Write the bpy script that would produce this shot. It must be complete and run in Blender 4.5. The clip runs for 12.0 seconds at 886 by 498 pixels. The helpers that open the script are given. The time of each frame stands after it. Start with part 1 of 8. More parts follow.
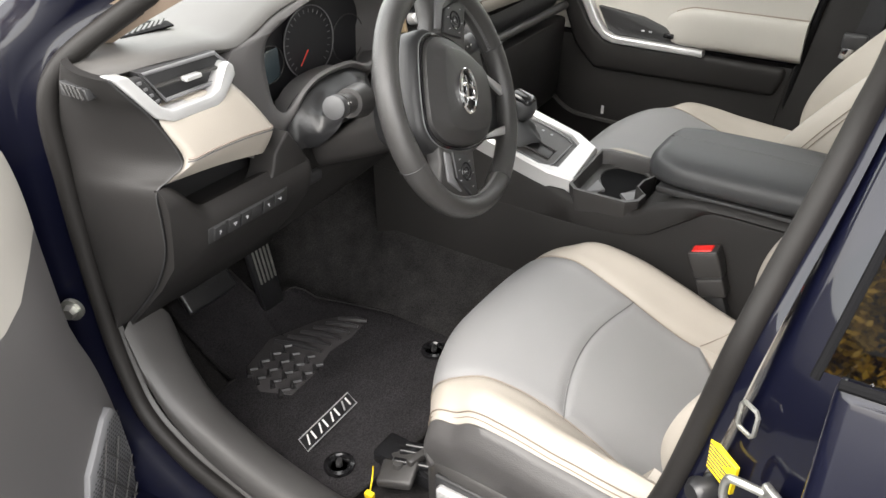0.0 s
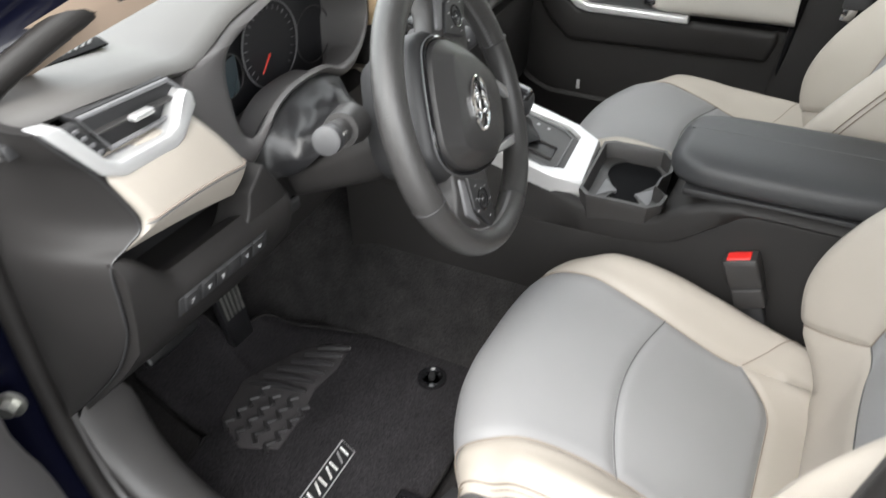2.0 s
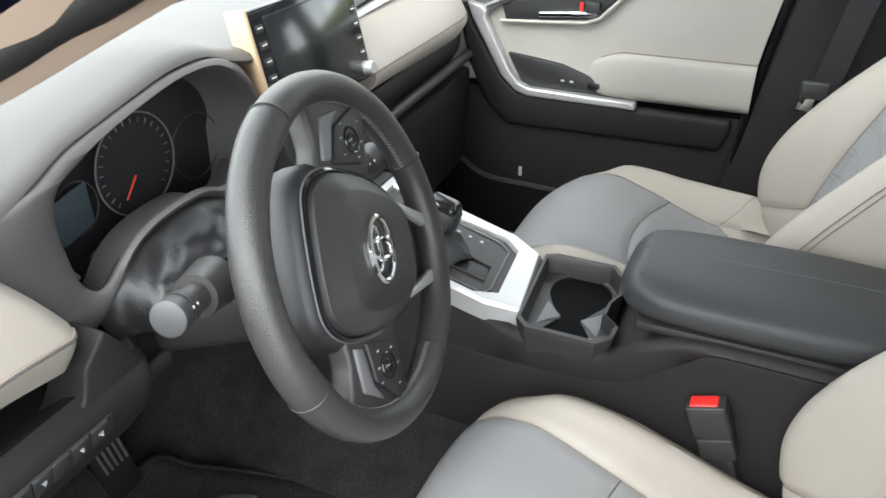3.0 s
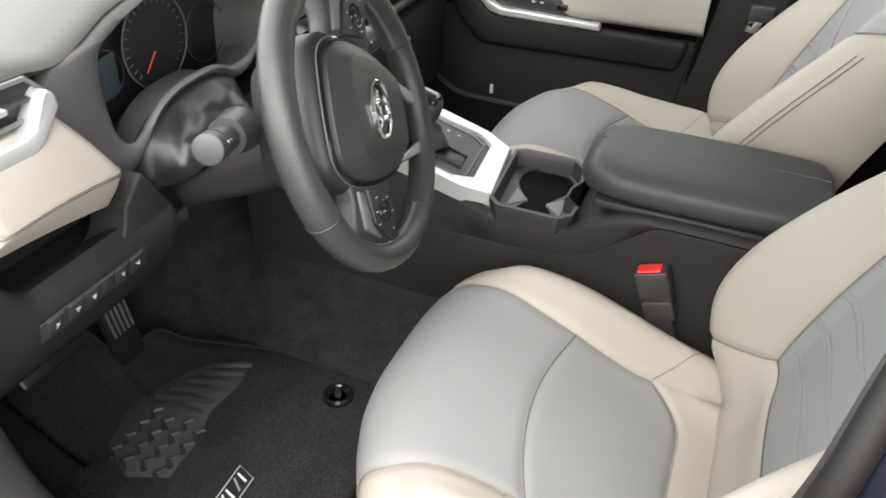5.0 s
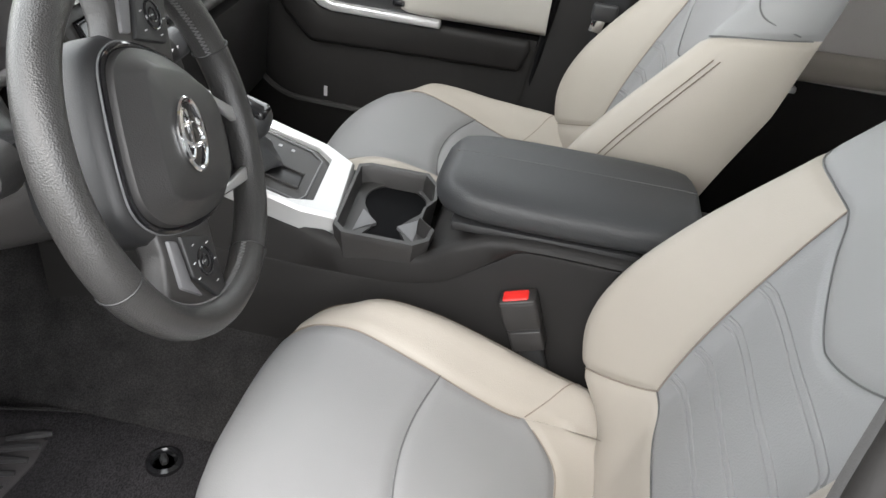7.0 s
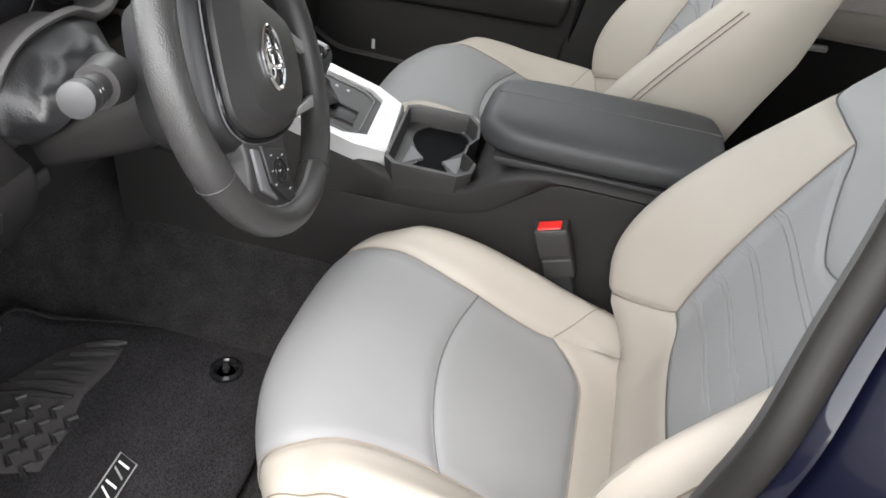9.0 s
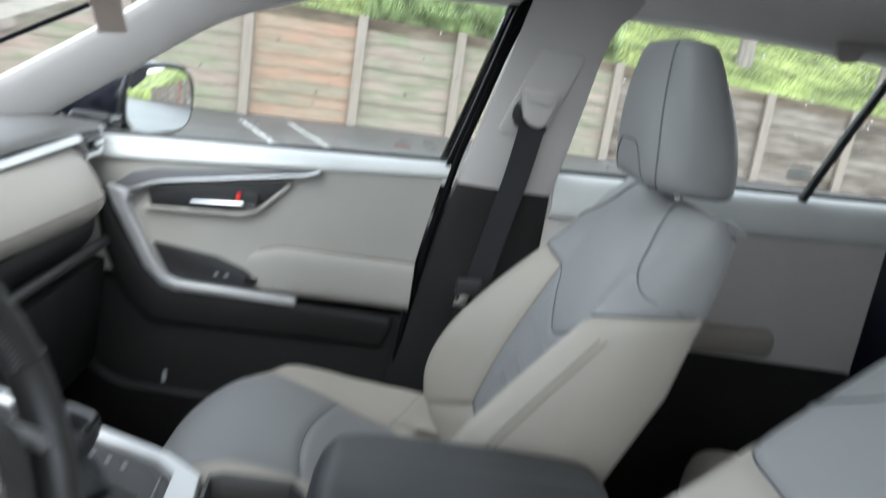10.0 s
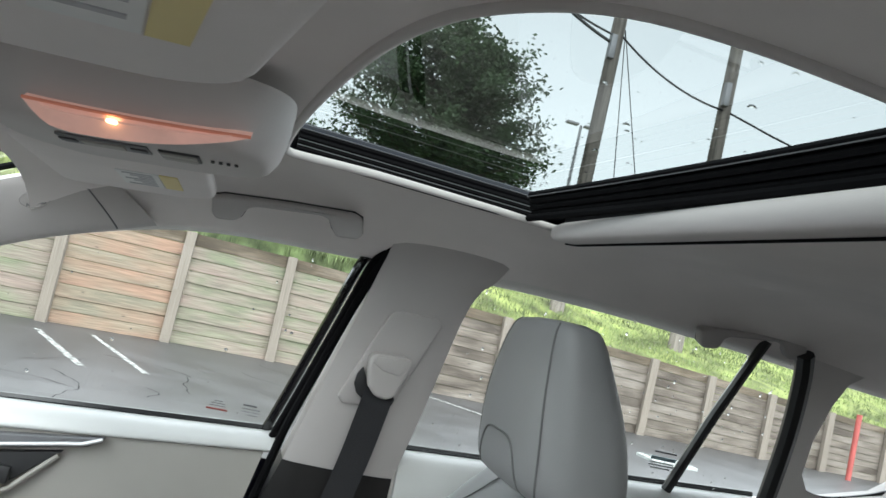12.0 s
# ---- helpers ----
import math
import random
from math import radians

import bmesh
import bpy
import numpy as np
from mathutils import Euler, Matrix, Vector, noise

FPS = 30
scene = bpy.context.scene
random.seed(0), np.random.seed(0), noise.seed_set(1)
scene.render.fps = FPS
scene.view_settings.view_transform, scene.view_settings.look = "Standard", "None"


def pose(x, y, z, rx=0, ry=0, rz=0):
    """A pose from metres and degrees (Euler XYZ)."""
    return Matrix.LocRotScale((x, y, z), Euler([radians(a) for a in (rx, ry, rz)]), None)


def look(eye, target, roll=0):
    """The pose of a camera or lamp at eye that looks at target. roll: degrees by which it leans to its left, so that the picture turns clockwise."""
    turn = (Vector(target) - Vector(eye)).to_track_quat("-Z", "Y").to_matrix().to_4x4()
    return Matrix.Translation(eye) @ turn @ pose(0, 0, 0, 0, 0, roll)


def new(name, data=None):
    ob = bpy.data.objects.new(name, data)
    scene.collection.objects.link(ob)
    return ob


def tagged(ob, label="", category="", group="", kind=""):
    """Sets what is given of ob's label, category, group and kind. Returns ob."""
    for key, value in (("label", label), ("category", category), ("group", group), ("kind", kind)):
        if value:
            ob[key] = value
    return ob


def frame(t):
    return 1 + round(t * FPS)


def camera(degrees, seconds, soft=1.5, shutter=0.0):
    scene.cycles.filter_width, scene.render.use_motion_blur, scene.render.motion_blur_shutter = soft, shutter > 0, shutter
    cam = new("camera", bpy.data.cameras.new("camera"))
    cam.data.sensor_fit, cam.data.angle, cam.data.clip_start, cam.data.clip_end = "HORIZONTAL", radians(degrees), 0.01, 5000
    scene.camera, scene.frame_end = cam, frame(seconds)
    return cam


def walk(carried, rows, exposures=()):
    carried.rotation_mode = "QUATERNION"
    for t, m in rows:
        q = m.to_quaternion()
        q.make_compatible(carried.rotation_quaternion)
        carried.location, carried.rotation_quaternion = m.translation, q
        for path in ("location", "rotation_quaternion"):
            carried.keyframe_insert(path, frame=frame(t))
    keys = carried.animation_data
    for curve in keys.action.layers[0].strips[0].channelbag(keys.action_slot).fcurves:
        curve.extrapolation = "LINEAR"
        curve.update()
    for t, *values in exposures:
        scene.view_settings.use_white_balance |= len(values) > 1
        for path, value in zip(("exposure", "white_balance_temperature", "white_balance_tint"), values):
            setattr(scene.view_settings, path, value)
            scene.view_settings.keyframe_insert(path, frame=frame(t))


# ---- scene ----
cam = camera(59.8, 12.0, shutter=0.5)
PATH = [
    (0, (-1.248, -0.546, 1.401), (0.168, 0.402, 0.355), -0.5),
    (0.5, (-1.248, -0.544, 1.404), (0.16, 0.414, 0.354), -0.5),
    (1, (-1.235, -0.53, 1.399), (0.157, 0.424, 0.324), -0.4),
    (1.5, (-1.195, -0.431, 1.386), (0.185, 0.461, 0.246), -1.2),
    (2, (-1.121, -0.349, 1.399), (0.325, 0.424, 0.254), -1.6),
    (2.5, (-0.981, -0.311, 1.397), (0.541, 0.428, 0.33), -1.2),
    (2.7, (-0.903, -0.303, 1.397), (0.64, 0.433, 0.36), -1.2),
    (4.3, (-0.898, -0.333, 1.363), (0.665, 0.208, 0.239), 1.5),
    (4.5, (-0.961, -0.335, 1.372), (0.593, 0.208, 0.237), 1.9),
    (5, (-1.062, -0.345, 1.381), (0.472, 0.242, 0.239), 2.4),
    (5.5, (-1.073, -0.335, 1.355), (0.411, 0.268, 0.157), 2.9),
    (6, (-1.034, -0.324, 1.322), (0.442, 0.16, 0.062), 5.9),
    (6.5, (-0.955, -0.305, 1.329), (0.64, -0.029, 0.153), 7.2),
    (6.7, (-0.922, -0.291, 1.337), (0.721, -0.101, 0.213), 7.5),
    (8.3, (-0.941, -0.29, 1.346), (0.676, -0.129, 0.18), 9.1),
    (8.5, (-0.978, -0.301, 1.351), (0.612, -0.092, 0.155), 8.6),
    (9, (-1.036, -0.3, 1.348), (0.547, -0.049, 0.152), 7.8),
    (9.5, (-0.953, -0.283, 1.351), (0.828, -0.159, 0.449), 8.5),
    (9.6, (-0.919, -0.282, 1.346), (0.902, -0.206, 0.524), 8.4),
    (9.8, (-0.872, -0.256, 1.325), (1.018, -0.288, 0.670), 9.1),
    (10, (-0.789, -0.233, 1.323), (1.149, -0.338, 0.841), 9.0),
    (10.2, (-0.678, -0.204, 1.362), (1.285, -0.36, 1.011), 9.8),
    (10.5, (-0.61, -0.187, 1.364), (1.382, -0.342, 1.288), 12.3),
    (11, (-0.563, -0.188, 1.366), (1.404, -0.532, 1.483), 12.6),
    (11.5, (-0.557, -0.197, 1.365), (1.39, -0.618, 1.547), 13.7),
    (12, (-0.56, -0.214, 1.369), (1.383, -0.654, 1.536), 13.3),
]
walk(cam, [(t, look(eye, target, roll)) for t, eye, target, roll in PATH],
     [(0.0, 3.12, 6900, 10), (1.5, 3.09, 6850, 10), (2.5, 3.18, 6380, 7), (4.5, 3.18, 6600, 8), (5.5, 3.10, 6850, 10), (6.5, 3.16, 6600, 9), (9.4, 3.14, 6600, 10), (10.0, 2.50, 5980, 6), (10.5, 2.31, 5980, 6), (11.0, 2.36, 6180, 6), (12.0, 2.39, 6190, 5)])

# ---- sky, sun ----
world = bpy.data.worlds.new("overcast")
scene.world = world
world.use_nodes = True
wn, wl = world.node_tree.nodes, world.node_tree.links
wn.clear()
sky = wn.new("ShaderNodeTexSky")
sky.sky_type, sky.sun_disc = "NISHITA", False
sky.sun_elevation, sky.sun_rotation = radians(58), radians(274)
grey = wn.new("ShaderNodeHueSaturation")
grey.inputs["Saturation"].default_value = 0.12
bg = wn.new("ShaderNodeBackground")
bg.inputs["Strength"].default_value = 0.165
wo = wn.new("ShaderNodeOutputWorld")
wl.new(sky.outputs[0], grey.inputs["Color"])
wl.new(grey.outputs[0], bg.inputs[0])
wl.new(bg.outputs[0], wo.inputs[0])
sun = new("sun", bpy.data.lights.new("sun", "SUN"))
sun.data.energy, sun.data.angle, sun.data.color = 0.36, radians(50), (1.0, 0.97, 0.93)
sun.matrix_world = look((0, 0, 20), (0.53, -0.04, 19.15))

# ---- materials ----


def material(name, color, rough=0.5, metal=0.0, grain=0.0, grain_scale=300.0, stain=0.08, stain_scale=6.0,
             coat=0.0, spec=0.5, island=0.0, sheen=0.0, kind="noise", emit=0.0, stretch=None, speckle=0.0):
    m = bpy.data.materials.new(name)
    m.use_nodes = True
    n, l = m.node_tree.nodes, m.node_tree.links
    p = n["Principled BSDF"]
    p.inputs["Roughness"].default_value = rough
    p.inputs["Metallic"].default_value = metal
    p.inputs["Coat Weight"].default_value = coat
    p.inputs["Coat Roughness"].default_value = 0.04
    p.inputs["Specular IOR Level"].default_value = spec
    p.inputs["Sheen Weight"].default_value = sheen
    geo = n.new("ShaderNodeTexCoord")
    vec = geo.outputs["Object"]
    if stretch:
        mp = n.new("ShaderNodeMapping")
        mp.inputs["Scale"].default_value = stretch
        l.new(vec, mp.inputs[0])
        vec = mp.outputs[0]
    big = n.new("ShaderNodeTexNoise")
    big.inputs["Scale"].default_value, big.inputs["Detail"].default_value = stain_scale, 6
    l.new(vec, big.inputs["Vector"])
    dark = [c * (1 - 1.6 * stain) for c in color]
    light = [min(1, c * (1 + 1.2 * stain)) for c in color]
    mix = n.new("ShaderNodeMix")
    mix.data_type = "RGBA"
    mix.inputs["A"].default_value, mix.inputs["B"].default_value = (*dark, 1), (*light, 1)
    ramp = n.new("ShaderNodeMapRange")
    ramp.inputs["From Min"].default_value, ramp.inputs["From Max"].default_value = 0.3, 0.7
    l.new(big.outputs["Fac"], ramp.inputs["Value"])
    l.new(ramp.outputs[0], mix.inputs["Factor"])
    col = mix.outputs["Result"]
    if island:
        info = n.new("ShaderNodeObjectInfo")
        hs = n.new("ShaderNodeHueSaturation")
        mr = n.new("ShaderNodeMapRange")
        mr.inputs["To Min"].default_value, mr.inputs["To Max"].default_value = 1 - island, 1 + island
        l.new(info.outputs["Random"], mr.inputs["Value"])
        l.new(mr.outputs[0], hs.inputs["Value"])
        l.new(col, hs.inputs["Color"])
        col = hs.outputs[0]
    if speckle:
        dots = n.new("ShaderNodeTexNoise")
        dots.inputs["Scale"].default_value, dots.inputs["Detail"].default_value = grain_scale, 2
        l.new(vec, dots.inputs["Vector"])
        hv, mv = n.new("ShaderNodeHueSaturation"), n.new("ShaderNodeMapRange")
        mv.inputs["From Min"].default_value, mv.inputs["From Max"].default_value = 0.35, 0.65
        mv.inputs["To Min"].default_value, mv.inputs["To Max"].default_value = 1 - speckle, 1 + speckle
        l.new(dots.outputs["Fac"], mv.inputs["Value"])
        l.new(mv.outputs[0], hv.inputs["Value"])
        l.new(col, hv.inputs["Color"])
        col = hv.outputs[0]
    l.new(col, p.inputs["Base Color"])
    if grain:
        if kind == "voronoi":
            fine = n.new("ShaderNodeTexVoronoi")
            fine.inputs["Scale"].default_value = grain_scale
            out = fine.outputs["Distance"]
        else:
            fine = n.new("ShaderNodeTexNoise")
            fine.inputs["Scale"].default_value, fine.inputs["Detail"].default_value = grain_scale, 3
            out = fine.outputs["Fac"]
        l.new(vec, fine.inputs["Vector"])
        bump = n.new("ShaderNodeBump")
        bump.inputs["Strength"].default_value, bump.inputs["Distance"].default_value = grain, 0.002
        l.new(out, bump.inputs["Height"])
        l.new(bump.outputs[0], p.inputs["Normal"])
        rr = n.new("ShaderNodeMapRange")
        rr.inputs["To Min"].default_value, rr.inputs["To Max"].default_value = max(0, rough - 0.07), min(1, rough + 0.07)
        l.new(big.outputs["Fac"], rr.inputs["Value"])
        l.new(rr.outputs[0], p.inputs["Roughness"])
    if emit:
        p.inputs["Emission Color"].default_value = (*color, 1)
        p.inputs["Emission Strength"].default_value = emit
    return m


def glass(name, tint=(1, 1, 1), mirror=0.04):
    m = bpy.data.materials.new(name)
    m.use_nodes = True
    n, l = m.node_tree.nodes, m.node_tree.links
    n.clear()
    o, mixs = n.new("ShaderNodeOutputMaterial"), n.new("ShaderNodeMixShader")
    t, g, fr = n.new("ShaderNodeBsdfTransparent"), n.new("ShaderNodeBsdfGlossy"), n.new("ShaderNodeLayerWeight")
    t.inputs[0].default_value = (*tint, 1)
    g.inputs["Roughness"].default_value = 0.02
    pw, mr = n.new("ShaderNodeMath"), n.new("ShaderNodeMapRange")
    pw.operation = "POWER"
    pw.inputs[1].default_value = 5.0
    mr.inputs["To Min"].default_value, mr.inputs["To Max"].default_value = mirror, 0.9
    l.new(fr.outputs["Facing"], pw.inputs[0])
    l.new(pw.outputs[0], mr.inputs["Value"])
    l.new(mr.outputs[0], mixs.inputs[0])
    l.new(t.outputs[0], mixs.inputs[1])
    l.new(g.outputs[0], mixs.inputs[2])
    l.new(mixs.outputs[0], o.inputs[0])
    return m


CREAM = material("cream_leather", (0.312, 0.283, 0.247), 0.52, grain=0.10, grain_scale=700, stain=0.03, kind="voronoi")
GREY = material("grey_leather", (0.208, 0.207, 0.210), 0.50, grain=0.10, grain_scale=700, stain=0.03, kind="voronoi")
GREYP = material("grey_leather_perforated", (0.205, 0.205, 0.209), 0.52, grain=0.14, grain_scale=520, stain=0.03, kind="voronoi")
BLACKL = material("black_leather", (0.034, 0.035, 0.037), 0.52, grain=0.14, grain_scale=600, stain=0.08, kind="voronoi")
HUBPAD = material("hub_vinyl", (0.031, 0.030, 0.030), 0.42, grain=0.10, grain_scale=800, stain=0.06, kind="voronoi")
RIML = material("rim_leather", (0.034, 0.033, 0.0325), 0.36, grain=0.22, grain_scale=700, stain=0.08, kind="voronoi")
BLACK = material("black_plastic", (0.021, 0.021, 0.022), 0.5, grain=0.12, grain_scale=900, stain=0.1)
SIDE = material("dark_side_plastic", (0.0175, 0.0165, 0.0162), 0.52, grain=0.16, grain_scale=700, stain=0.08, spec=0.22)
GAITER = material("black_leatherette", (0.013, 0.013, 0.014), 0.36, grain=0.12, grain_scale=500, stain=0.08, kind="voronoi")
TOPPAD = material("soft_touch_pad", (0.070, 0.067, 0.064), 0.55, grain=0.16, grain_scale=800, stain=0.06)
DARK = material("charcoal_plastic", (0.031, 0.0295, 0.029), 0.46, grain=0.16, grain_scale=700, stain=0.08)
RAILM = material("matt_black_rail", (0.005, 0.005, 0.0055), 0.75, stain=0.1, spec=0.05)
GLOSSB = material("gloss_black", (0.01, 0.01, 0.011), 0.12, stain=0.05)
DOORT = material("charcoal_door_plastic", (0.085, 0.081, 0.081), 0.5, grain=0.1, grain_scale=600, stain=0.05)
SKIRT = material("dark_grey_vinyl", (0.046, 0.044, 0.044), 0.45, grain=0.12, grain_scale=600, stain=0.06, kind="voronoi")
SHIELD = material("grey_plastic", (0.13, 0.13, 0.135), 0.5, grain=0.1, grain_scale=600, stain=0.05)
SILVER = material("satin_silver", (0.52, 0.52, 0.52), 0.36, metal=0.55, stain=0.03)
CHROME = material("chrome", (0.85, 0.85, 0.86), 0.08, metal=1.0, stain=0.02)
STEEL = material("zinc_steel", (0.5, 0.5, 0.47), 0.35, metal=0.9, grain=0.1, grain_scale=200, stain=0.15, stain_scale=40)
# tan tone carries the shade on the left pillar's light trim
PILSHADE = material("pillar_trim_shaded", (0.25, 0.19, 0.145), 0.5, grain=0.06, grain_scale=700, stain=0.04)
# sky reflection on the door sills is put into this paler colour
SILLM = material("sill_vinyl_sky_sheen", (0.56, 0.565, 0.55), 0.34, grain=0.05, grain_scale=800, stain=0.03)
PILM = material("pillar_trim", (0.43, 0.405, 0.39), 0.5, grain=0.06, grain_scale=700, stain=0.03)
CREAMP = material("cream_plastic", (0.35, 0.333, 0.302), 0.55, grain=0.08, grain_scale=800, stain=0.03)
TRIM = material("light_trim", (0.57, 0.54, 0.52), 0.6, grain=0.06, grain_scale=700, stain=0.03)
LINER = material("headliner_cloth", (0.76, 0.715, 0.69), 0.95, grain=0.25, grain_scale=1400, stain=0.04, spec=0.15, sheen=0.2)
CARPETB = material("brown_black_carpet", (0.015, 0.014, 0.0138), 0.95, grain=0.9, grain_scale=380, stain=0.2, stain_scale=20, spec=0.1, speckle=0.4)
CARPET = material("black_carpet", (0.02, 0.019, 0.019), 0.95, grain=0.9, grain_scale=420, stain=0.2, stain_scale=25, spec=0.1, speckle=0.4)
MATPAD = material("pressed_mat", (0.045, 0.042, 0.043), 0.7, grain=0.5, grain_scale=260, stain=0.1, spec=0.2)
MAT = material("ribbed_mat_carpet", (0.023, 0.0215, 0.023), 0.95, grain=1.0, grain_scale=330, stain=0.12, stain_scale=14, spec=0.1, speckle=0.5, stretch=(1, 1.6, 1))
SEAL = material("matt_seal_rubber", (0.012, 0.011, 0.0105), 0.55, spec=0.25, grain=0.1, grain_scale=300, stain=0.15)
RUBBER = material("black_rubber", (0.014, 0.014, 0.015), 0.33, grain=0.1, grain_scale=300, stain=0.1)
GLOSSR = material("moulded_rubber", (0.026, 0.025, 0.026), 0.30, grain=0.2, grain_scale=200, stain=0.1)
PAINT = material("navy_paint", (0.0010, 0.0014, 0.007), 0.5, metal=0.0, coat=0.6, spec=0.1, stain=0.03)
RED = material("red_plastic", (0.75, 0.03, 0.025), 0.35, stain=0.03)
YELLOW = material("yellow_label", (0.85, 0.62, 0.02), 0.5, stain=0.03)
PRINT = material("faded_print", (0.42, 0.42, 0.43), 0.6, stain=0.05)
PALEY = material("pale_yellow_label", (0.72, 0.60, 0.25), 0.55, stain=0.05)
WHITE = material("white_paper", (0.75, 0.75, 0.73), 0.6, stain=0.05)
INK = material("dark_ink", (0.05, 0.05, 0.05), 0.6, stain=0.02)
BROWN = material("brown_thread", (0.20, 0.165, 0.14), 0.8, stain=0.05)
THREAD = material("tan_thread", (0.15, 0.12, 0.095), 0.8, stain=0.05)
DTHREAD = material("dark_thread", (0.10, 0.10, 0.10), 0.8, stain=0.05)
WEB = material("seat_belt_webbing", (0.011, 0.011, 0.013), 0.75, grain=0.5, grain_scale=300, stain=0.05, stretch=(1, 1, 4))
SCREEN = material("dark_screen", (0.015, 0.017, 0.018), 0.15, stain=0.05)
DIAL = material("dial_face", (0.012, 0.012, 0.014), 0.5, stain=0.05)
NEEDLE = material("red_needle", (0.8, 0.06, 0.04), 0.4, stain=0.02)
GLASS = glass("window_glass", (0.96, 0.985, 0.975))
TAIL = glass("tailgate_glass", (0.26, 0.27, 0.27))
TINT = glass("roof_glass", (0.262, 0.285, 0.28))
MIRROR = material("mirror_glass", (0.85, 0.87, 0.87), 0.02, metal=1.0, stain=0.01)
LENS = material("lit_amber_lens", (0.86, 0.50, 0.41), 0.35, emit=0.05, stain=0.1, stain_scale=25)
ASPHALT = material("wet_asphalt", (0.066, 0.065, 0.066), 0.42, grain=0.8, grain_scale=70, stain=0.22, stain_scale=1.3, speckle=0.35)
CRACK = material("dark_crack", (0.02, 0.02, 0.02), 0.8, stain=0.1)
LINE = material("worn_road_paint", (0.30, 0.30, 0.285), 0.7, grain=0.5, grain_scale=60, stain=0.55, stain_scale=14)


def timber(name, a, b, c, patch):
    """Weathered boards: three tones in broad patches, long grain streaks and dark knots."""
    m = bpy.data.materials.new(name)
    m.use_nodes = True
    n, l = m.node_tree.nodes, m.node_tree.links
    p = n["Principled BSDF"]
    p.inputs["Roughness"].default_value = 0.85
    geo, info = n.new("ShaderNodeNewGeometry"), n.new("ShaderNodeObjectInfo")
    off = n.new("ShaderNodeVectorMath")
    off.operation = "MULTIPLY_ADD"
    off.inputs[1].default_value = (3.0, 9.0, 5.0)
    l.new(info.outputs["Random"], off.inputs[0])
    l.new(geo.outputs["Position"], off.inputs[2])

    def noise_at(scale, size, detail):
        mp, t = n.new("ShaderNodeMapping"), n.new("ShaderNodeTexNoise")
        mp.inputs["Scale"].default_value = scale
        t.inputs["Scale"].default_value, t.inputs["Detail"].default_value = size, detail
        l.new(off.outputs[0], mp.inputs[0])
        l.new(mp.outputs[0], t.inputs["Vector"])
        return t.outputs["Fac"]

    ramp = n.new("ShaderNodeValToRGB")
    ramp.color_ramp.elements[0].color, ramp.color_ramp.elements[0].position = (*a, 1), 0.34
    ramp.color_ramp.elements[1].color, ramp.color_ramp.elements[1].position = (*c, 1), 0.66
    mid = ramp.color_ramp.elements.new(0.5)
    mid.color = (*b, 1)
    l.new(noise_at((1, 0.7, 2.2), patch, 4), ramp.inputs[0])
    hs, mr = n.new("ShaderNodeHueSaturation"), n.new("ShaderNodeMapRange")
    mr.inputs["From Min"].default_value, mr.inputs["From Max"].default_value = 0.3, 0.7
    mr.inputs["To Min"].default_value, mr.inputs["To Max"].default_value = 0.62, 1.32
    grain = noise_at((1, 1.1, 34), 2.2, 6)
    l.new(grain, mr.inputs["Value"])
    l.new(mr.outputs[0], hs.inputs["Value"])
    l.new(ramp.outputs[0], hs.inputs["Color"])
    knots, mp = n.new("ShaderNodeTexVoronoi"), n.new("ShaderNodeMapping")
    mp.inputs["Scale"].default_value = (1, 1.0, 2.2)
    knots.inputs["Scale"].default_value = 2.4
    l.new(off.outputs[0], mp.inputs[0])
    l.new(mp.outputs[0], knots.inputs["Vector"])
    spot = n.new("ShaderNodeMapRange")
    spot.inputs["From Min"].default_value, spot.inputs["From Max"].default_value = 0.03, 0.10
    spot.inputs["To Min"].default_value, spot.inputs["To Max"].default_value = 0.45, 1.0
    l.new(knots.outputs["Distance"], spot.inputs["Value"])
    mix = n.new("ShaderNodeMix")
    mix.data_type, mix.blend_type = "RGBA", "MULTIPLY"
    mix.inputs["Factor"].default_value = 1.0
    l.new(hs.outputs[0], mix.inputs["A"])
    l.new(spot.outputs[0], mix.inputs["B"])
    l.new(mix.outputs["Result"], p.inputs["Base Color"])
    bump = n.new("ShaderNodeBump")
    bump.inputs["Strength"].default_value, bump.inputs["Distance"].default_value = 0.4, 0.01
    l.new(grain, bump.inputs["Height"])
    l.new(bump.outputs[0], p.inputs["Normal"])
    return m


PLANKN = timber("new_timber", (0.26, 0.165, 0.115), (0.235, 0.175, 0.125), (0.185, 0.165, 0.12), 1.0)
PLANKO = timber("weathered_timber", (0.155, 0.165, 0.105), (0.205, 0.180, 0.140), (0.225, 0.175, 0.145), 1.6)
PLANKG = timber("grey_timber", (0.070, 0.056, 0.044), (0.140, 0.118, 0.096), (0.190, 0.165, 0.140), 1.4)
PLANKT = timber("stained_top_timber", (0.060, 0.046, 0.030), (0.105, 0.082, 0.056), (0.170, 0.138, 0.105), 1.8)
POST = material("post_timber", (0.195, 0.168, 0.138), 0.85, grain=0.6, grain_scale=12, stain=0.25, stain_scale=4, stretch=(8, 8, 0.7))
POLE = material("pole_timber", (0.17, 0.15, 0.13), 0.9, grain=0.6, grain_scale=10, stain=0.3, stain_scale=3, stretch=(6, 6, 0.4))
GRASS = material("lawn", (0.175, 0.205, 0.058), 0.9, grain=0.8, grain_scale=25, stain=0.5, stain_scale=1.2)


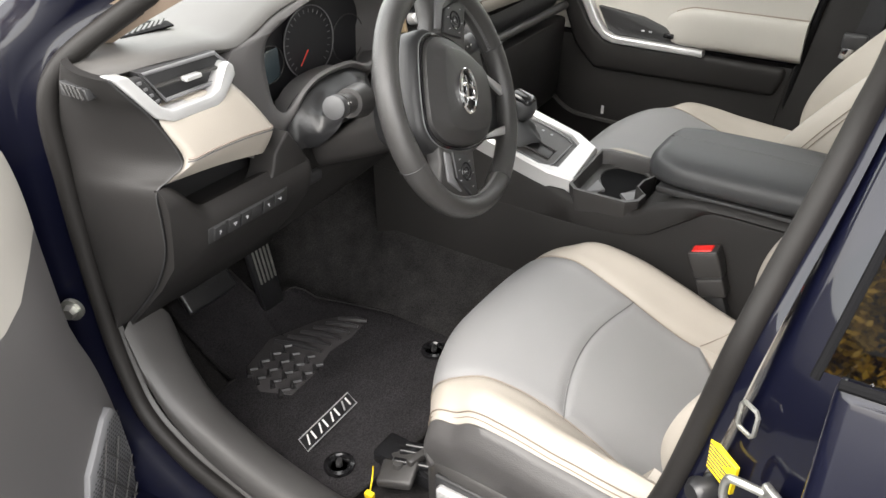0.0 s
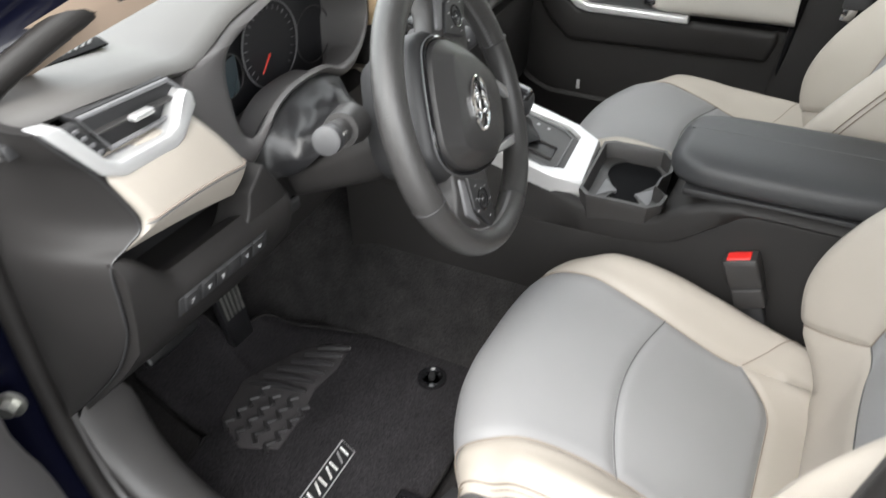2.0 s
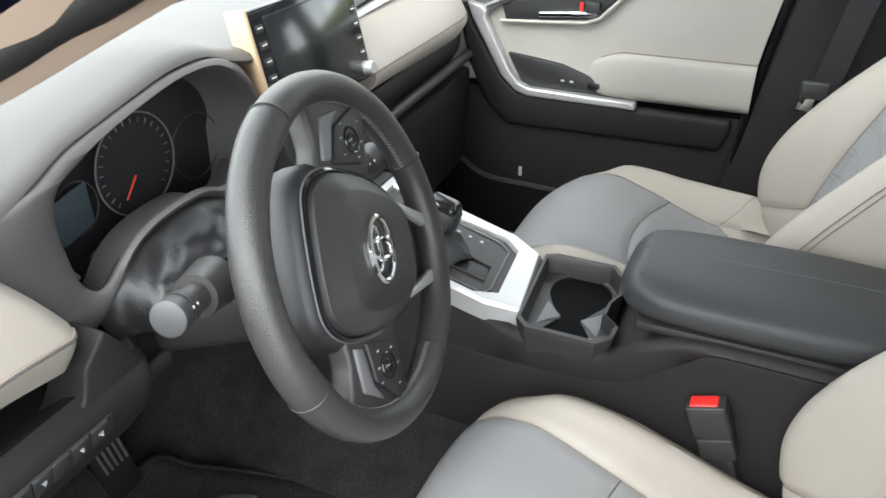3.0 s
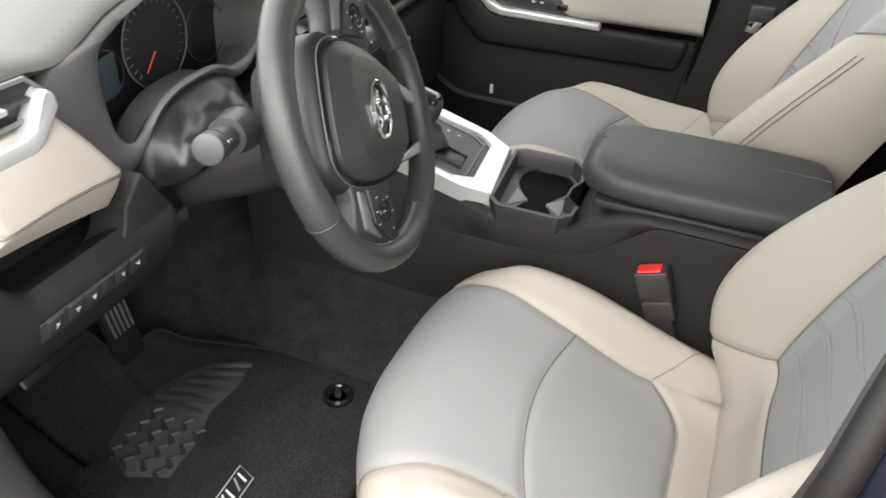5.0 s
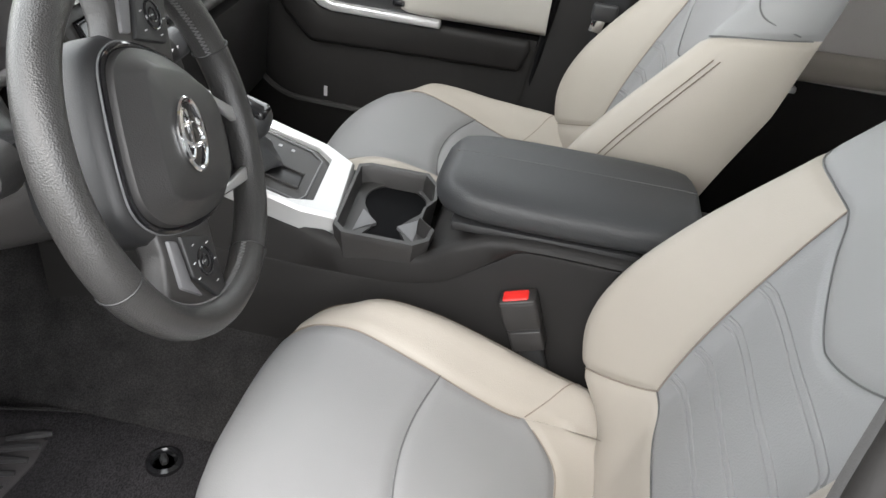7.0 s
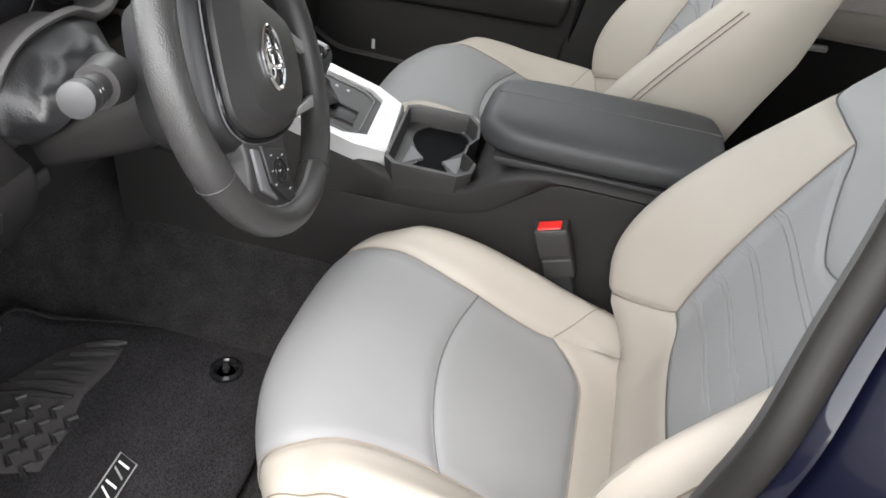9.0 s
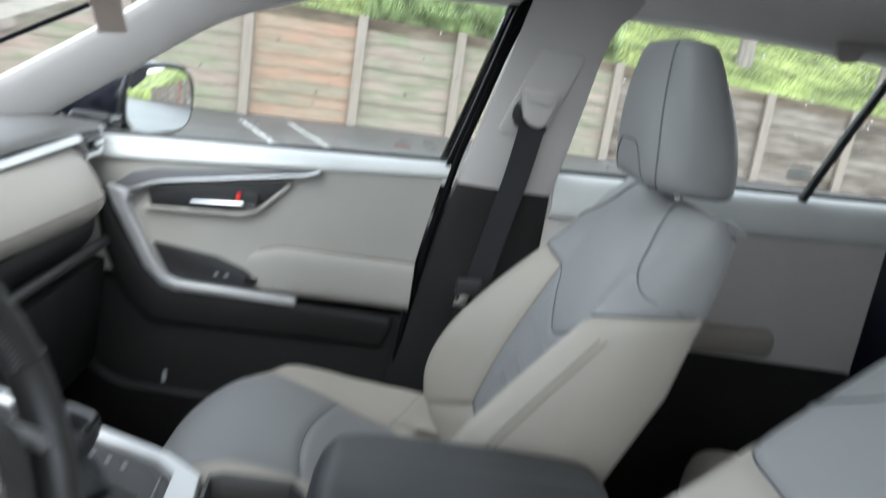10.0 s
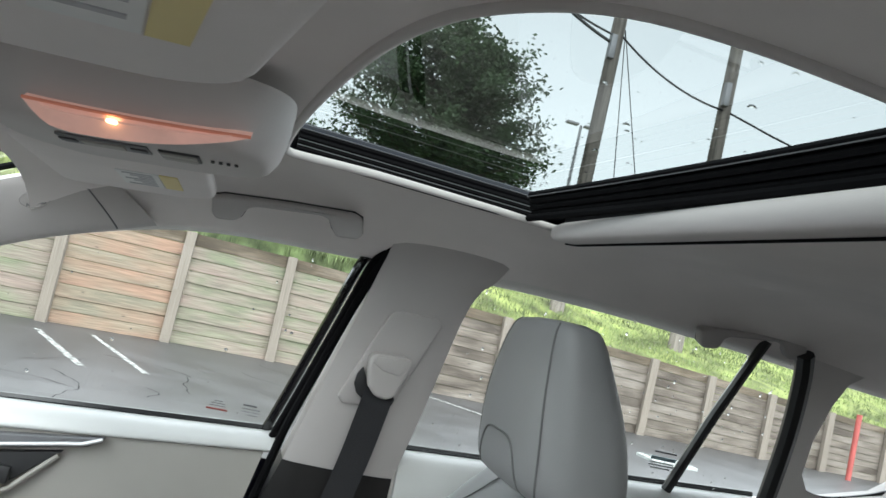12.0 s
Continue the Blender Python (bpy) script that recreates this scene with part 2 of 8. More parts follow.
def leafy(name, color, through_share, **kw):
    """A leaf surface that lets part of the light through."""
    m = material(name, color, **kw)
    n, l = m.node_tree.nodes, m.node_tree.links
    p, o = n["Principled BSDF"], n["Material Output"]
    tr, mx = n.new("ShaderNodeBsdfTranslucent"), n.new("ShaderNodeMixShader")
    mx.inputs[0].default_value = through_share
    l.new(p.inputs["Base Color"].links[0].from_socket, tr.inputs["Color"])
    l.new(p.outputs[0], mx.inputs[1])
    l.new(tr.outputs[0], mx.inputs[2])
    l.new(mx.outputs[0], o.inputs["Surface"])
    return m


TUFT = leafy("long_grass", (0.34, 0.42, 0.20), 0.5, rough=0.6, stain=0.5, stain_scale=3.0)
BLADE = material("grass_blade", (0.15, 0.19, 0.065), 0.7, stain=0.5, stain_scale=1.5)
LEAF = leafy("leaf_green", (0.075, 0.120, 0.055), 0.4, rough=0.6, stain=0.45, stain_scale=2.2)
YLEAF = material("autumn_leaf", (0.42, 0.25, 0.025), 0.6, stain=0.4, stain_scale=2.0)
BARK = material("bark", (0.10, 0.08, 0.06), 0.9, grain=0.8, grain_scale=20, stain=0.3)
LAMPM = material("grey_metal", (0.25, 0.25, 0.26), 0.5, metal=0.6, stain=0.1)
REDPOST = material("red_painted_steel", (0.30, 0.06, 0.05), 0.5, stain=0.1)


def water():
    m = bpy.data.materials.new("rain_water")
    m.use_nodes = True
    p = m.node_tree.nodes["Principled BSDF"]
    p.inputs["Transmission Weight"].default_value = 1.0
    p.inputs["Roughness"].default_value = 0.0
    p.inputs["IOR"].default_value = 1.33
    return m


WATER = water()

# ---- mesh helpers ----


def link_mesh(name, bm, mat, parent=None, label="", sharp=38, kind=""):
    bmesh.ops.recalc_face_normals(bm, faces=bm.faces[:])
    me = bpy.data.meshes.new(name)
    bm.to_mesh(me)
    bm.free()
    me.materials.append(mat)
    me.polygons.foreach_set("use_smooth", [True] * len(me.polygons))
    me.set_sharp_from_angle(angle=radians(sharp))
    ob = new(name, me)
    if parent:
        ob.parent = parent
        ob.matrix_parent_inverse = parent.matrix_basis.inverted()
    return tagged(ob, label, kind=kind)


def part(name, bm, mat, parent, label="", sharp=38):
    return link_mesh(name, bm, mat, parent, label, sharp)


def thing(name, label, category, at=(0, 0, 0), group="", kind=""):
    e = new(name)
    e.empty_display_size = 0.05
    e.matrix_basis = Matrix.Translation(at)
    return tagged(e, label, category, group, kind)


def structure(name, bm, mat, label="", sharp=38):
    return link_mesh(name, bm, mat, None, label, sharp, "structure")


def add_faces(bm, verts, faces):
    vs = [bm.verts.new(v) for v in verts]
    for f in faces:
        if len(set(f)) > 2:
            try:
                bm.faces.new([vs[i] for i in f])
            except ValueError:
                pass
    return vs


def soften(bm, r, seg=2, angle=30):
    edges = [e for e in bm.edges if len(e.link_faces) == 2 and e.calc_face_angle(0) > radians(angle)]
    if edges and r > 0:
        bmesh.ops.bevel(bm, geom=edges, offset=r, segments=seg, profile=0.5, affect="EDGES", clamp_overlap=True)
    return bm


def rbox(c, size, r=0.004, seg=2, rot=(0, 0, 0), bm=None):
    """A rounded box; given a bmesh it is added to it."""
    b = bmesh.new()
    bmesh.ops.create_cube(b, size=1, matrix=Matrix.Diagonal((*size, 1)))
    soften(b, min(r, 0.49 * min(size)), seg)
    b.transform(pose(*c, *rot))
    return merge(bm, b)


def merge(bm, b):
    if bm is None:
        return b
    me = bpy.data.meshes.new("tmp")
    b.to_mesh(me)
    b.free()
    bm.from_mesh(me)
    bpy.data.meshes.remove(me)
    return bm


def prism(loop, depth, r=0.003, seg=2, bm=None):
    """A loop of points pushed along the vector depth."""
    b = bmesh.new()
    n, d = len(loop), Vector(depth)
    pts = [Vector(p) for p in loop]
    add_faces(b, pts + [p + d for p in pts], [tuple(range(n))[::-1], tuple(range(n, 2 * n))]
              + [(i, (i + 1) % n, n + (i + 1) % n, n + i) for i in range(n)])
    bmesh.ops.recalc_face_normals(b, faces=b.faces[:])
    soften(b, r, seg, 20)
    return merge(bm, b)


def loft(rings, closed=True, caps=True, bm=None):
    b = bm or bmesh.new()
    n = len(rings[0])
    vs = [[b.verts.new(p) for p in ring] for ring in rings]
    for i in range(len(rings) - 1):
        for j in range(n if closed else n - 1):
            k = (j + 1) % n
            b.faces.new((vs[i][j], vs[i][k], vs[i + 1][k], vs[i + 1][j]))
    if caps and closed:
        b.faces.new(vs[0][::-1])
        b.faces.new(vs[-1])
    return b


def tube(pts, r, n=8, closed=False, bm=None, flat=1.0, up=None):
    """A round bar along points; r may be a list; flat squeezes it across up."""
    pts = [Vector(p) for p in pts]
    rings, m = [], len(pts)
    side = None
    for i, p in enumerate(pts):
        a, b2 = pts[(i - 1) % m] if closed or i else p, pts[(i + 1) % m] if closed or i < m - 1 else p
        d = (b2 - a).normalized()
        if side is None:
            ref = Vector(up) if up else (Vector((0, 0, 1)) if abs(d.z) < 0.9 else Vector((1, 0, 0)))
            side = d.cross(ref).normalized()
        side = (side - d * side.dot(d)).normalized()
        v = d.cross(side)
        rr = r[i] if isinstance(r, (list, tuple)) else r
        rings.append([p + rr * (math.cos(q) * side + flat * math.sin(q) * v) for q in (2 * math.pi * k / n for k in range(n))])
    if closed:
        rings.append(rings[0])
    b = loft(rings, True, not closed, bm)
    if closed:
        bmesh.ops.remove_doubles(b, verts=b.verts[:], dist=1e-6)
    return b


def smooth_line(pts, n=8, closed=False):
    """A Catmull-Rom line through points."""
    pts = [Vector(p) for p in pts]
    out, m = [], len(pts)
    for i in range(m if closed else m - 1):
        p0, p1, p2, p3 = (pts[(i + k) % m] if closed else pts[min(max(i + k, 0), m - 1)] for k in (-1, 0, 1, 2))
        for k in range(n):
            t = k / n
            out.append(0.5 * (2 * p1 + (p2 - p0) * t + (2 * p0 - 5 * p1 + 4 * p2 - p3) * t * t + (3 * p1 - p0 - 3 * p2 + p3) * t ** 3))
    if not closed:
        out.append(pts[-1])
    return out


class Keys:
    """Smooth values over a parameter: rows of (parameter, value, value, ...)."""

    def __init__(self, rows):
        self.t = [r[0] for r in rows]
        self.v = [np.array(r[1:], float) for r in rows]

    def __call__(self, x):
        t, v = self.t, self.v
        x = min(max(x, t[0]), t[-1])
        i = max(0, min(len(t) - 2, sum(1 for k in t if k <= x) - 1))
        h = t[i + 1] - t[i]
        s = (x - t[i]) / h

        def slope(k):
            if k == 0:
                return (v[1] - v[0]) / (t[1] - t[0])
            if k == len(t) - 1:
                return (v[-1] - v[-2]) / (t[-1] - t[-2])
            return (v[k + 1] - v[k - 1]) / (t[k + 1] - t[k - 1])

        a, b = slope(i) * h, slope(i + 1) * h
        return ((2 * s**3 - 3 * s**2 + 1) * v[i] + (s**3 - 2 * s**2 + s) * a + (-2 * s**3 + 3 * s**2) * v[i + 1] + (s**3 - s**2) * b)


def spread(n):
    """Steps from 0 to 1 that crowd towards both ends."""
    return [0.65 * (0.5 - 0.5 * math.cos(math.pi * i / n)) + 0.35 * i / n for i in range(n + 1)]


def even(n):
    return [i / n for i in range(n + 1)]


def sheet(fn, su, sv, back=None, bm=None):
    """A grid of points fn(s, t); with back, a vector, it becomes a closed body of that depth."""
    b = bm or bmesh.new()
    nu, nv = len(su), len(sv)
    g = [[b.verts.new(fn(s, t)) for t in sv] for s in su]
    for i in range(nu - 1):
        for j in range(nv - 1):
            b.faces.new((g[i][j], g[i + 1][j], g[i + 1][j + 1], g[i][j + 1]))
    if back is not None:
        d = Vector(back)
        h = [[b.verts.new(g[i][j].co + d) for j in range(nv)] for i in range(nu)]
        for i in range(nu - 1):
            for j in range(nv - 1):
                b.faces.new((h[i][j], h[i][j + 1], h[i + 1][j + 1], h[i + 1][j]))
        rim = [(i, 0) for i in range(nu)] + [(nu - 1, j) for j in range(1, nv)] + [(i, nv - 1) for i in range(nu - 2, -1, -1)] + [(0, j) for j in range(nv - 2, 0, -1)]
        for k, (i, j) in enumerate(rim):
            i2, j2 = rim[(k + 1) % len(rim)]
            b.faces.new((g[i][j], g[i2][j2], h[i2][j2], h[i][j]))
    return b


def padded(fn, a0, a1, b0, b1, na, nb, depth=0.004, width=0.007, back=0.02, mid=None):
    """An upholstered piece of the surface fn(a, b): a runs from a0(b) to a1(b), b from b0(a') to b1(a'); the edges dip into the seams."""
    sa, sb = spread(na), spread(nb)
    call = lambda f, x: f(x) if callable(f) else f  # noqa: E731

    def uv(s, t):
        am = call(a0, 0.0) * (1 - s) + call(a1, 0.0) * s
        a = am
        for _ in range(5):
            bl, br = call(b0, a), call(b1, a)
            b = bl + (br - bl) * t
            a = call(a0, b) * (1 - s) + call(a1, b) * s
        return a, b

    P = [[Vector(fn(*uv(s, t))) for t in sb] for s in sa]
    bm = bmesh.new()
    g = []
    for i in range(na + 1):
        row = []
        for j in range(nb + 1):
            i0, i1, j0, j1 = max(i - 1, 0), min(i + 1, na), max(j - 1, 0), min(j + 1, nb)
            nrm = (P[i1][j] - P[i0][j]).cross(P[i][j1] - P[i][j0])
            nrm = nrm.normalized() if nrm.length > 1e-12 else Vector((0, 0, 1))
            if mid is not None and nrm.dot(P[i][j] - mid) < 0:
                nrm = -nrm
            e = min((P[i][j] - P[0][j]).length, (P[i][j] - P[na][j]).length, (P[i][j] - P[i][0]).length, (P[i][j] - P[i][nb]).length)
            row.append((P[i][j] - nrm * depth * math.exp(-((e / width) ** 2)), nrm))
        g.append([bm.verts.new(p) for p, _ in row])
        row_n = [q for _, q in row]
        g[-1] = (g[-1], row_n)
    for i in range(na):
        for j in range(nb):
            bm.faces.new((g[i][0][j], g[i + 1][0][j], g[i + 1][0][j + 1], g[i][0][j + 1]))
    rim = [(i, 0) for i in range(na + 1)] + [(na, j) for j in range(1, nb + 1)] + [(i, nb) for i in range(na - 1, -1, -1)] + [(0, j) for j in range(nb - 1, 0, -1)]
    low = [bm.verts.new(g[i][0][j].co - g[i][1][j] * back) for i, j in rim]
    for k, (i, j) in enumerate(rim):
        k2 = (k + 1) % len(rim)
        i2, j2 = rim[k2]
        bm.faces.new((g[i][0][j], g[i2][0][j2], low[k2], low[k]))
    return bm

# ---- ground and car shell ----


def build_ground():
    b = bmesh.new()
    add_faces(b, [(-300, -300, 0), (300, -300, 0), (300, 300, 0), (-300, 300, 0)], [(0, 1, 2, 3)])
    structure("ground", b, ASPHALT, "wet dark grey asphalt of a car park")


HEADZ = Keys([(-1.9, 1.36), (-1.6, 1.40), (-1.3, 1.418), (-1.05, 1.434), (-0.7, 1.443), (-0.35, 1.43), (-0.107, 1.412), (0.06, 1.365), (0.15, 1.32)])
HEADC = Keys([(-1.9, 1.46), (-1.3, 1.515), (-0.6, 1.526), (-0.25, 1.523), (-0.12, 1.506), (0.02, 1.475), (0.15, 1.42)])
HOLE = (-0.238, 0.400, -0.60, -0.213)


def headliner_point(x, y):
    ze, zc = HEADZ(y)[0], HEADC(y)[0]
    q = min(1.0, abs(x) / 0.63)
    rear = max(0.0, min(1.0, (-0.50 - y) / 0.10))
    return Vector((x, y, zc - (zc - ze) * q ** 7 - 0.030 * rear * max(0.0, 1 - (x / 0.45) ** 2)))


def hole_line(n=160):
    """The rounded edge of the roof opening, evenly spaced, with its outward directions."""
    key = [(0.405, -0.330), (0.398, -0.240), (0.384, -0.216), (0.340, -0.213), (0.20, -0.222), (0.085, -0.233), (-0.030, -0.248), (-0.105, -0.262), (-0.166, -0.282), (-0.207, -0.312), (-0.232, -0.350), (-0.239, -0.405),
           (-0.237, -0.460), (-0.232, -0.52), (-0.222, -0.575), (-0.190, -0.602), (-0.10, -0.606), (0.10, -0.606), (0.30, -0.606), (0.410, -0.604), (0.428, -0.585), (0.425, -0.50), (0.416, -0.42)]
    fine = smooth_line([(x, y, 0) for x, y in key], 24, True)
    run = [0.0]
    for i in range(len(fine)):
        run.append(run[-1] + (fine[(i + 1) % len(fine)] - fine[i]).length)
    pts, j = [], 0
    for k in range(n):
        d = run[-1] * k / n
        while run[j + 1] < d:
            j += 1
        pts.append(fine[j].lerp(fine[(j + 1) % len(fine)], (d - run[j]) / max(1e-9, run[j + 1] - run[j])))
    outs = []
    for k in range(n):
        t = (pts[(k + 2) % n] - pts[k - 2]).normalized()
        outs.append(Vector((t.y, -t.x, 0)))
    if (pts[0] - Vector((0.1, -0.4, 0))).dot(outs[0]) < 0:
        outs = [-o for o in outs]
    return pts, outs


def build_headliner():
    edge, outs = hole_line()

    def hole_loop(k, grow):
        p = edge[int(round(k * 160)) % 160] + outs[int(round(k * 160)) % 160] * grow
        return p.x, p.y

    n = 160
    rings = []
    for g in (0.0, 0.006, 0.02, 0.06, 0.12):
        ring = []
        for k in range(n):
            x, y = hole_loop(k / n, g)
            x, y = max(-0.63, min(0.63, x)), max(-1.9, min(0.15, y))
            p = headliner_point(x, y)
            if g == 0:
                p.z += 0.004
            elif g == 0.006:
                p.z += 0.001
            ring.append(p)
        rings.append(ring)
    outer = []
    for k in range(n):
        d = edge[k] - Vector((0.08, -0.41, 0))
        f = min((0.63 - math.copysign(0.08, d.x)) / max(1e-6, abs(d.x)), (0.51 if d.y > 0 else 1.49) / max(1e-6, abs(d.y)))
        outer.append((max(-0.63, min(0.63, 0.08 + d.x * f)), -0.41 + d.y * f))
    last = rings[-1]
    for f in [0.15, 0.3, 0.45, 0.6, 0.72, 0.82, 0.9, 0.96, 1.0]:
        rings.append([headliner_point(last[k].x + (outer[k][0] - last[k].x) * f, last[k].y + (outer[k][1] - last[k].y) * f) for k in range(n)])
    skirt = [p + Vector((0.07 * (1 if p.x > 0 else -1), 0, -0.004 if abs(p.x) > 0.5 else 0.04)) for p in rings[-1]]
    rings.append(skirt)
    b = loft(rings, True, False)
    structure("ceiling", b, LINER, "warm grey cloth headliner with a sunroof opening", 60)
    # outer roof skin with the same opening
    top = []
    for g, z in ((0.045, 1.560), (0.06, 1.572), (0.10, 1.577)):
        top.append([Vector((*hole_loop(k / n, g), z)) for k in range(n)])
    for f, z in ((0.4, 1.577), (0.75, 1.567), (0.95, 1.545), (1.0, 1.50), (1.0, 1.44)):
        top.append([Vector(((top[2][k].x + (outer[k][0] * 1.1 - top[2][k].x) * f), top[2][k].y + (outer[k][1] + 0.02 - top[2][k].y) * f, z)) for k in range(n)])
    structure("roof", loft(top, True, False), PAINT, "navy painted steel roof skin", 60)
    lip = [Vector((*hole_loop(k / n, 0.004), headliner_point(*hole_loop(k / n, 0.004)).z + 0.002)) for k in range(n)]
    structure("trim_sunroof", tube(lip, 0.0055, 8, True), TRIM, "pale plastic lip round the sunroof opening", 60)


def pillar_face(a, b, thick, bulge=0.012):
    """The rounded face between two long edges, each a line of points."""
    la, lb = smooth_line(a, 6), smooth_line(b, 6)
    t = Vector(thick)

    def fn(s, u):
        i = s * (len(la) - 1)
        k = min(int(i), len(la) - 2)
        p, q = la[k].lerp(la[k + 1], i - k), lb[k].lerp(lb[k + 1], i - k)
        return p.lerp(q, u) - t.normalized() * bulge * (math.sin(math.pi * u) ** 0.5 if 0 < u < 1 else 0)

    return fn


def pillar(name, mat, label, a, b, thick, bulge=0.012):
    """A trim between two long edges, with a rounded face and depth."""
    return structure(name, sheet(pillar_face(a, b, thick, bulge), even(28), even(12), Vector(thick)), mat, label, 50)


def airbag_mark(face):
    """An embossed oval with two words on the windscreen pillar."""
    s, u = min(((i / 200, j / 60) for i in range(100) for j in range(1, 60)), key=lambda q: (face(*q) - Vector((face(*q).x, 0.097, 1.394))).length)
    c = face(s, u)
    along, down = (face(s + 0.02, u) - c).normalized(), (face(s, u + 0.06) - c).normalized()
    out = along.cross(down).normalized()
    out = out if out.x < 0 else -out
    right = -along
    up = out.cross(right).normalized()
    mark = thing("airbag_mark", "embossed oval airbag mark on the light pillar trim", "mark", c)
    oval = [c + right * 0.020 * math.cos(q) + up * 0.0125 * math.sin(q) + out * 0.0006 for q in (2 * math.pi * k / 40 for k in range(40))]
    part("ring", tube(oval, 0.0007, 6, True), PILM, mark, "raised oval ring")
    for word, dz in (("SRS", 0.0012), ("AIRBAG", -0.0082)):
        cu = bpy.data.curves.new(word, "FONT")
        cu.body, cu.size, cu.align_x, cu.extrude = word, 0.0078, "CENTER", 0.0003
        ob = bpy.data.objects.new("lettering", cu)
        bpy.context.scene.collection.objects.link(ob)
        bpy.context.view_layer.update()
        me = bpy.data.meshes.new_from_object(ob.evaluated_get(bpy.context.evaluated_depsgraph_get()))
        bpy.data.objects.remove(ob)
        m = Matrix((right, up, out)).transposed().to_4x4()
        m.translation = c + up * dz + out * 0.0012
        b = bmesh.new()
        b.from_mesh(me)
        b.transform(m)
        bpy.data.meshes.remove(me)
        part("lettering", b, SHIELD, mark, "small raised words")


def build_pillars():
    # passenger side: x positive
    front = ([(0.55, 0.02, 1.455), (0.58, 0.16, 1.40), (0.63, 0.36, 1.27), (0.68, 0.60, 1.12), (0.70, 0.72, 1.04)],
             [(0.62, -0.06, 1.40), (0.64, 0.13, 1.325), (0.685, 0.30, 1.215), (0.725, 0.47, 1.10), (0.74, 0.56, 1.03)], (0.05, 0.03, 0.0))
    pillar("pillar_a_right", PILM, "light plastic windscreen pillar trim", *front)
    face = pillar_face(*front)
    structure("trim_pillar_seam", tube([face(0.085, 0.04 + 0.94 * i / 16) for i in range(17)], 0.0012, 6), SHIELD, "fine dark seam between pillar trim and headliner")
    airbag_mark(face)
    seal = smooth_line([(0.546, 0.096, 1.444), (0.562, 0.20, 1.394), (0.598, 0.36, 1.312), (0.655, 0.60, 1.190), (0.70, 0.80, 1.09)], 6)
    structure("trim_windscreen_seal", tube(seal, 0.0045, 8), RAILM, "black seal along the side of the windscreen")
    pillar("pillar_b_right", PILM, "light plastic centre pillar trim",
           [(0.600, -0.402, 1.475), (0.607, -0.396, 1.437), (0.612, -0.391, 1.416), (0.623, -0.382, 1.368), (0.653, -0.357, 1.252), (0.678, -0.338, 1.159), (0.697, -0.322, 1.088)],
           [(0.600, -0.596, 1.475), (0.606, -0.574, 1.437), (0.611, -0.555, 1.416), (0.624, -0.540, 1.368), (0.654, -0.526, 1.252), (0.678, -0.514, 1.159), (0.697, -0.503, 1.088)], (0.06, 0, 0.0))
    pillar("pillar_b_right_lower", SIDE, "charcoal plastic lower centre pillar trim", [(0.694, -0.322, 1.09), (0.705, -0.285, 0.95), (0.70, -0.240, 0.75), (0.69, -0.20, 0.55), (0.68, -0.18, 0.40)],
           [(0.694, -0.503, 1.09), (0.705, -0.505, 0.95), (0.70, -0.51, 0.75), (0.69, -0.52, 0.55), (0.68, -0.54, 0.40)], (0.07, 0, 0))
    edge = [(-0.690, 0.44, 1.070), (-0.680, 0.374, 1.106), (-0.666, 0.305, 1.145), (-0.653, 0.245, 1.176), (-0.637, 0.144, 1.226), (-0.625, 0.080, 1.256), (-0.610, 0.01, 1.293), (-0.590, -0.07, 1.335)]
    pillar("pillar_a_left", PILSHADE, "windscreen pillar trim, shade put into a tan colour", [(x + 0.006, y + 0.004, z - 0.010) for x, y, z in edge], [(x - 0.010, y + 0.004, z + 0.010) for x, y, z in edge], (-0.012, 0.02, 0.006), 0.003)
    # rear pillar with a quarter window: a frame of four strips
    b = bmesh.new()
    x_at = lambda z: 0.735 - (z - 1.1) * 0.36  # noqa: E731
    outer = [(-1.165, 1.475), (-1.175, 1.40), (-1.19, 1.30), (-1.20, 1.20), (-1.205, 1.10), (-1.36, 1.10), (-1.55, 1.12), (-1.75, 1.20), (-1.75, 1.46), (-1.5, 1.48), (-1.3, 1.48), (-1.2, 1.48)]
    inner = [(-1.268, 1.415), (-1.255, 1.37), (-1.25, 1.30), (-1.26, 1.235), (-1.285, 1.205), (-1.35, 1.195), (-1.46, 1.225), (-1.50, 1.26), (-1.46, 1.35), (-1.40, 1.415), (-1.33, 1.435), (-1.29, 1.433)]
    deep = []
    for y, z in inner:
        deep.append(Vector((x_at(z) + 0.05, y, z)))
    loft([[Vector((x_at(z) + 0.006, y, z)) for y, z in outer], [Vector((x_at(z), y, z)) for y, z in outer],
          [Vector((x_at(z), y, z)) for y, z in inner], deep], True, False, b)
    structure("pillar_c_right", b, TRIM, "light plastic rear pillar trim round a small window", 50)
    bq = bmesh.new()
    add_faces(bq, [Vector((x_at(z) + 0.04, y, z)) for y, z in inner], [tuple(range(len(inner)))])
    q = structure("window_quarter_right", bq, GLASS, "small clear rear quarter window")
    q.visible_shadow = False
    bs = tube([Vector((x_at(z) + 0.02, y, z)) for y, z in smooth2(inner)], 0.006, 6, True)
    structure("trim_quarter_seal", bs, RUBBER, "black rubber seal round the quarter window")
    # driver side pillars seen from outside and inside
    pillar("pillar_b_left_lower", DARK, "charcoal lower centre pillar trim", [(-0.630, -0.515, 1.04), (-0.635, -0.495, 0.85), (-0.635, -0.46, 0.62), (-0.635, -0.42, 0.45)],
           [(-0.640, -0.67, 1.04), (-0.645, -0.68, 0.85), (-0.645, -0.68, 0.62), (-0.645, -0.68, 0.45)], (-0.03, 0, 0))


def smooth2(loop, n=6):
    return [(p.x, p.y) for p in smooth_line([(y, z, 0) for y, z in loop], n, True)]


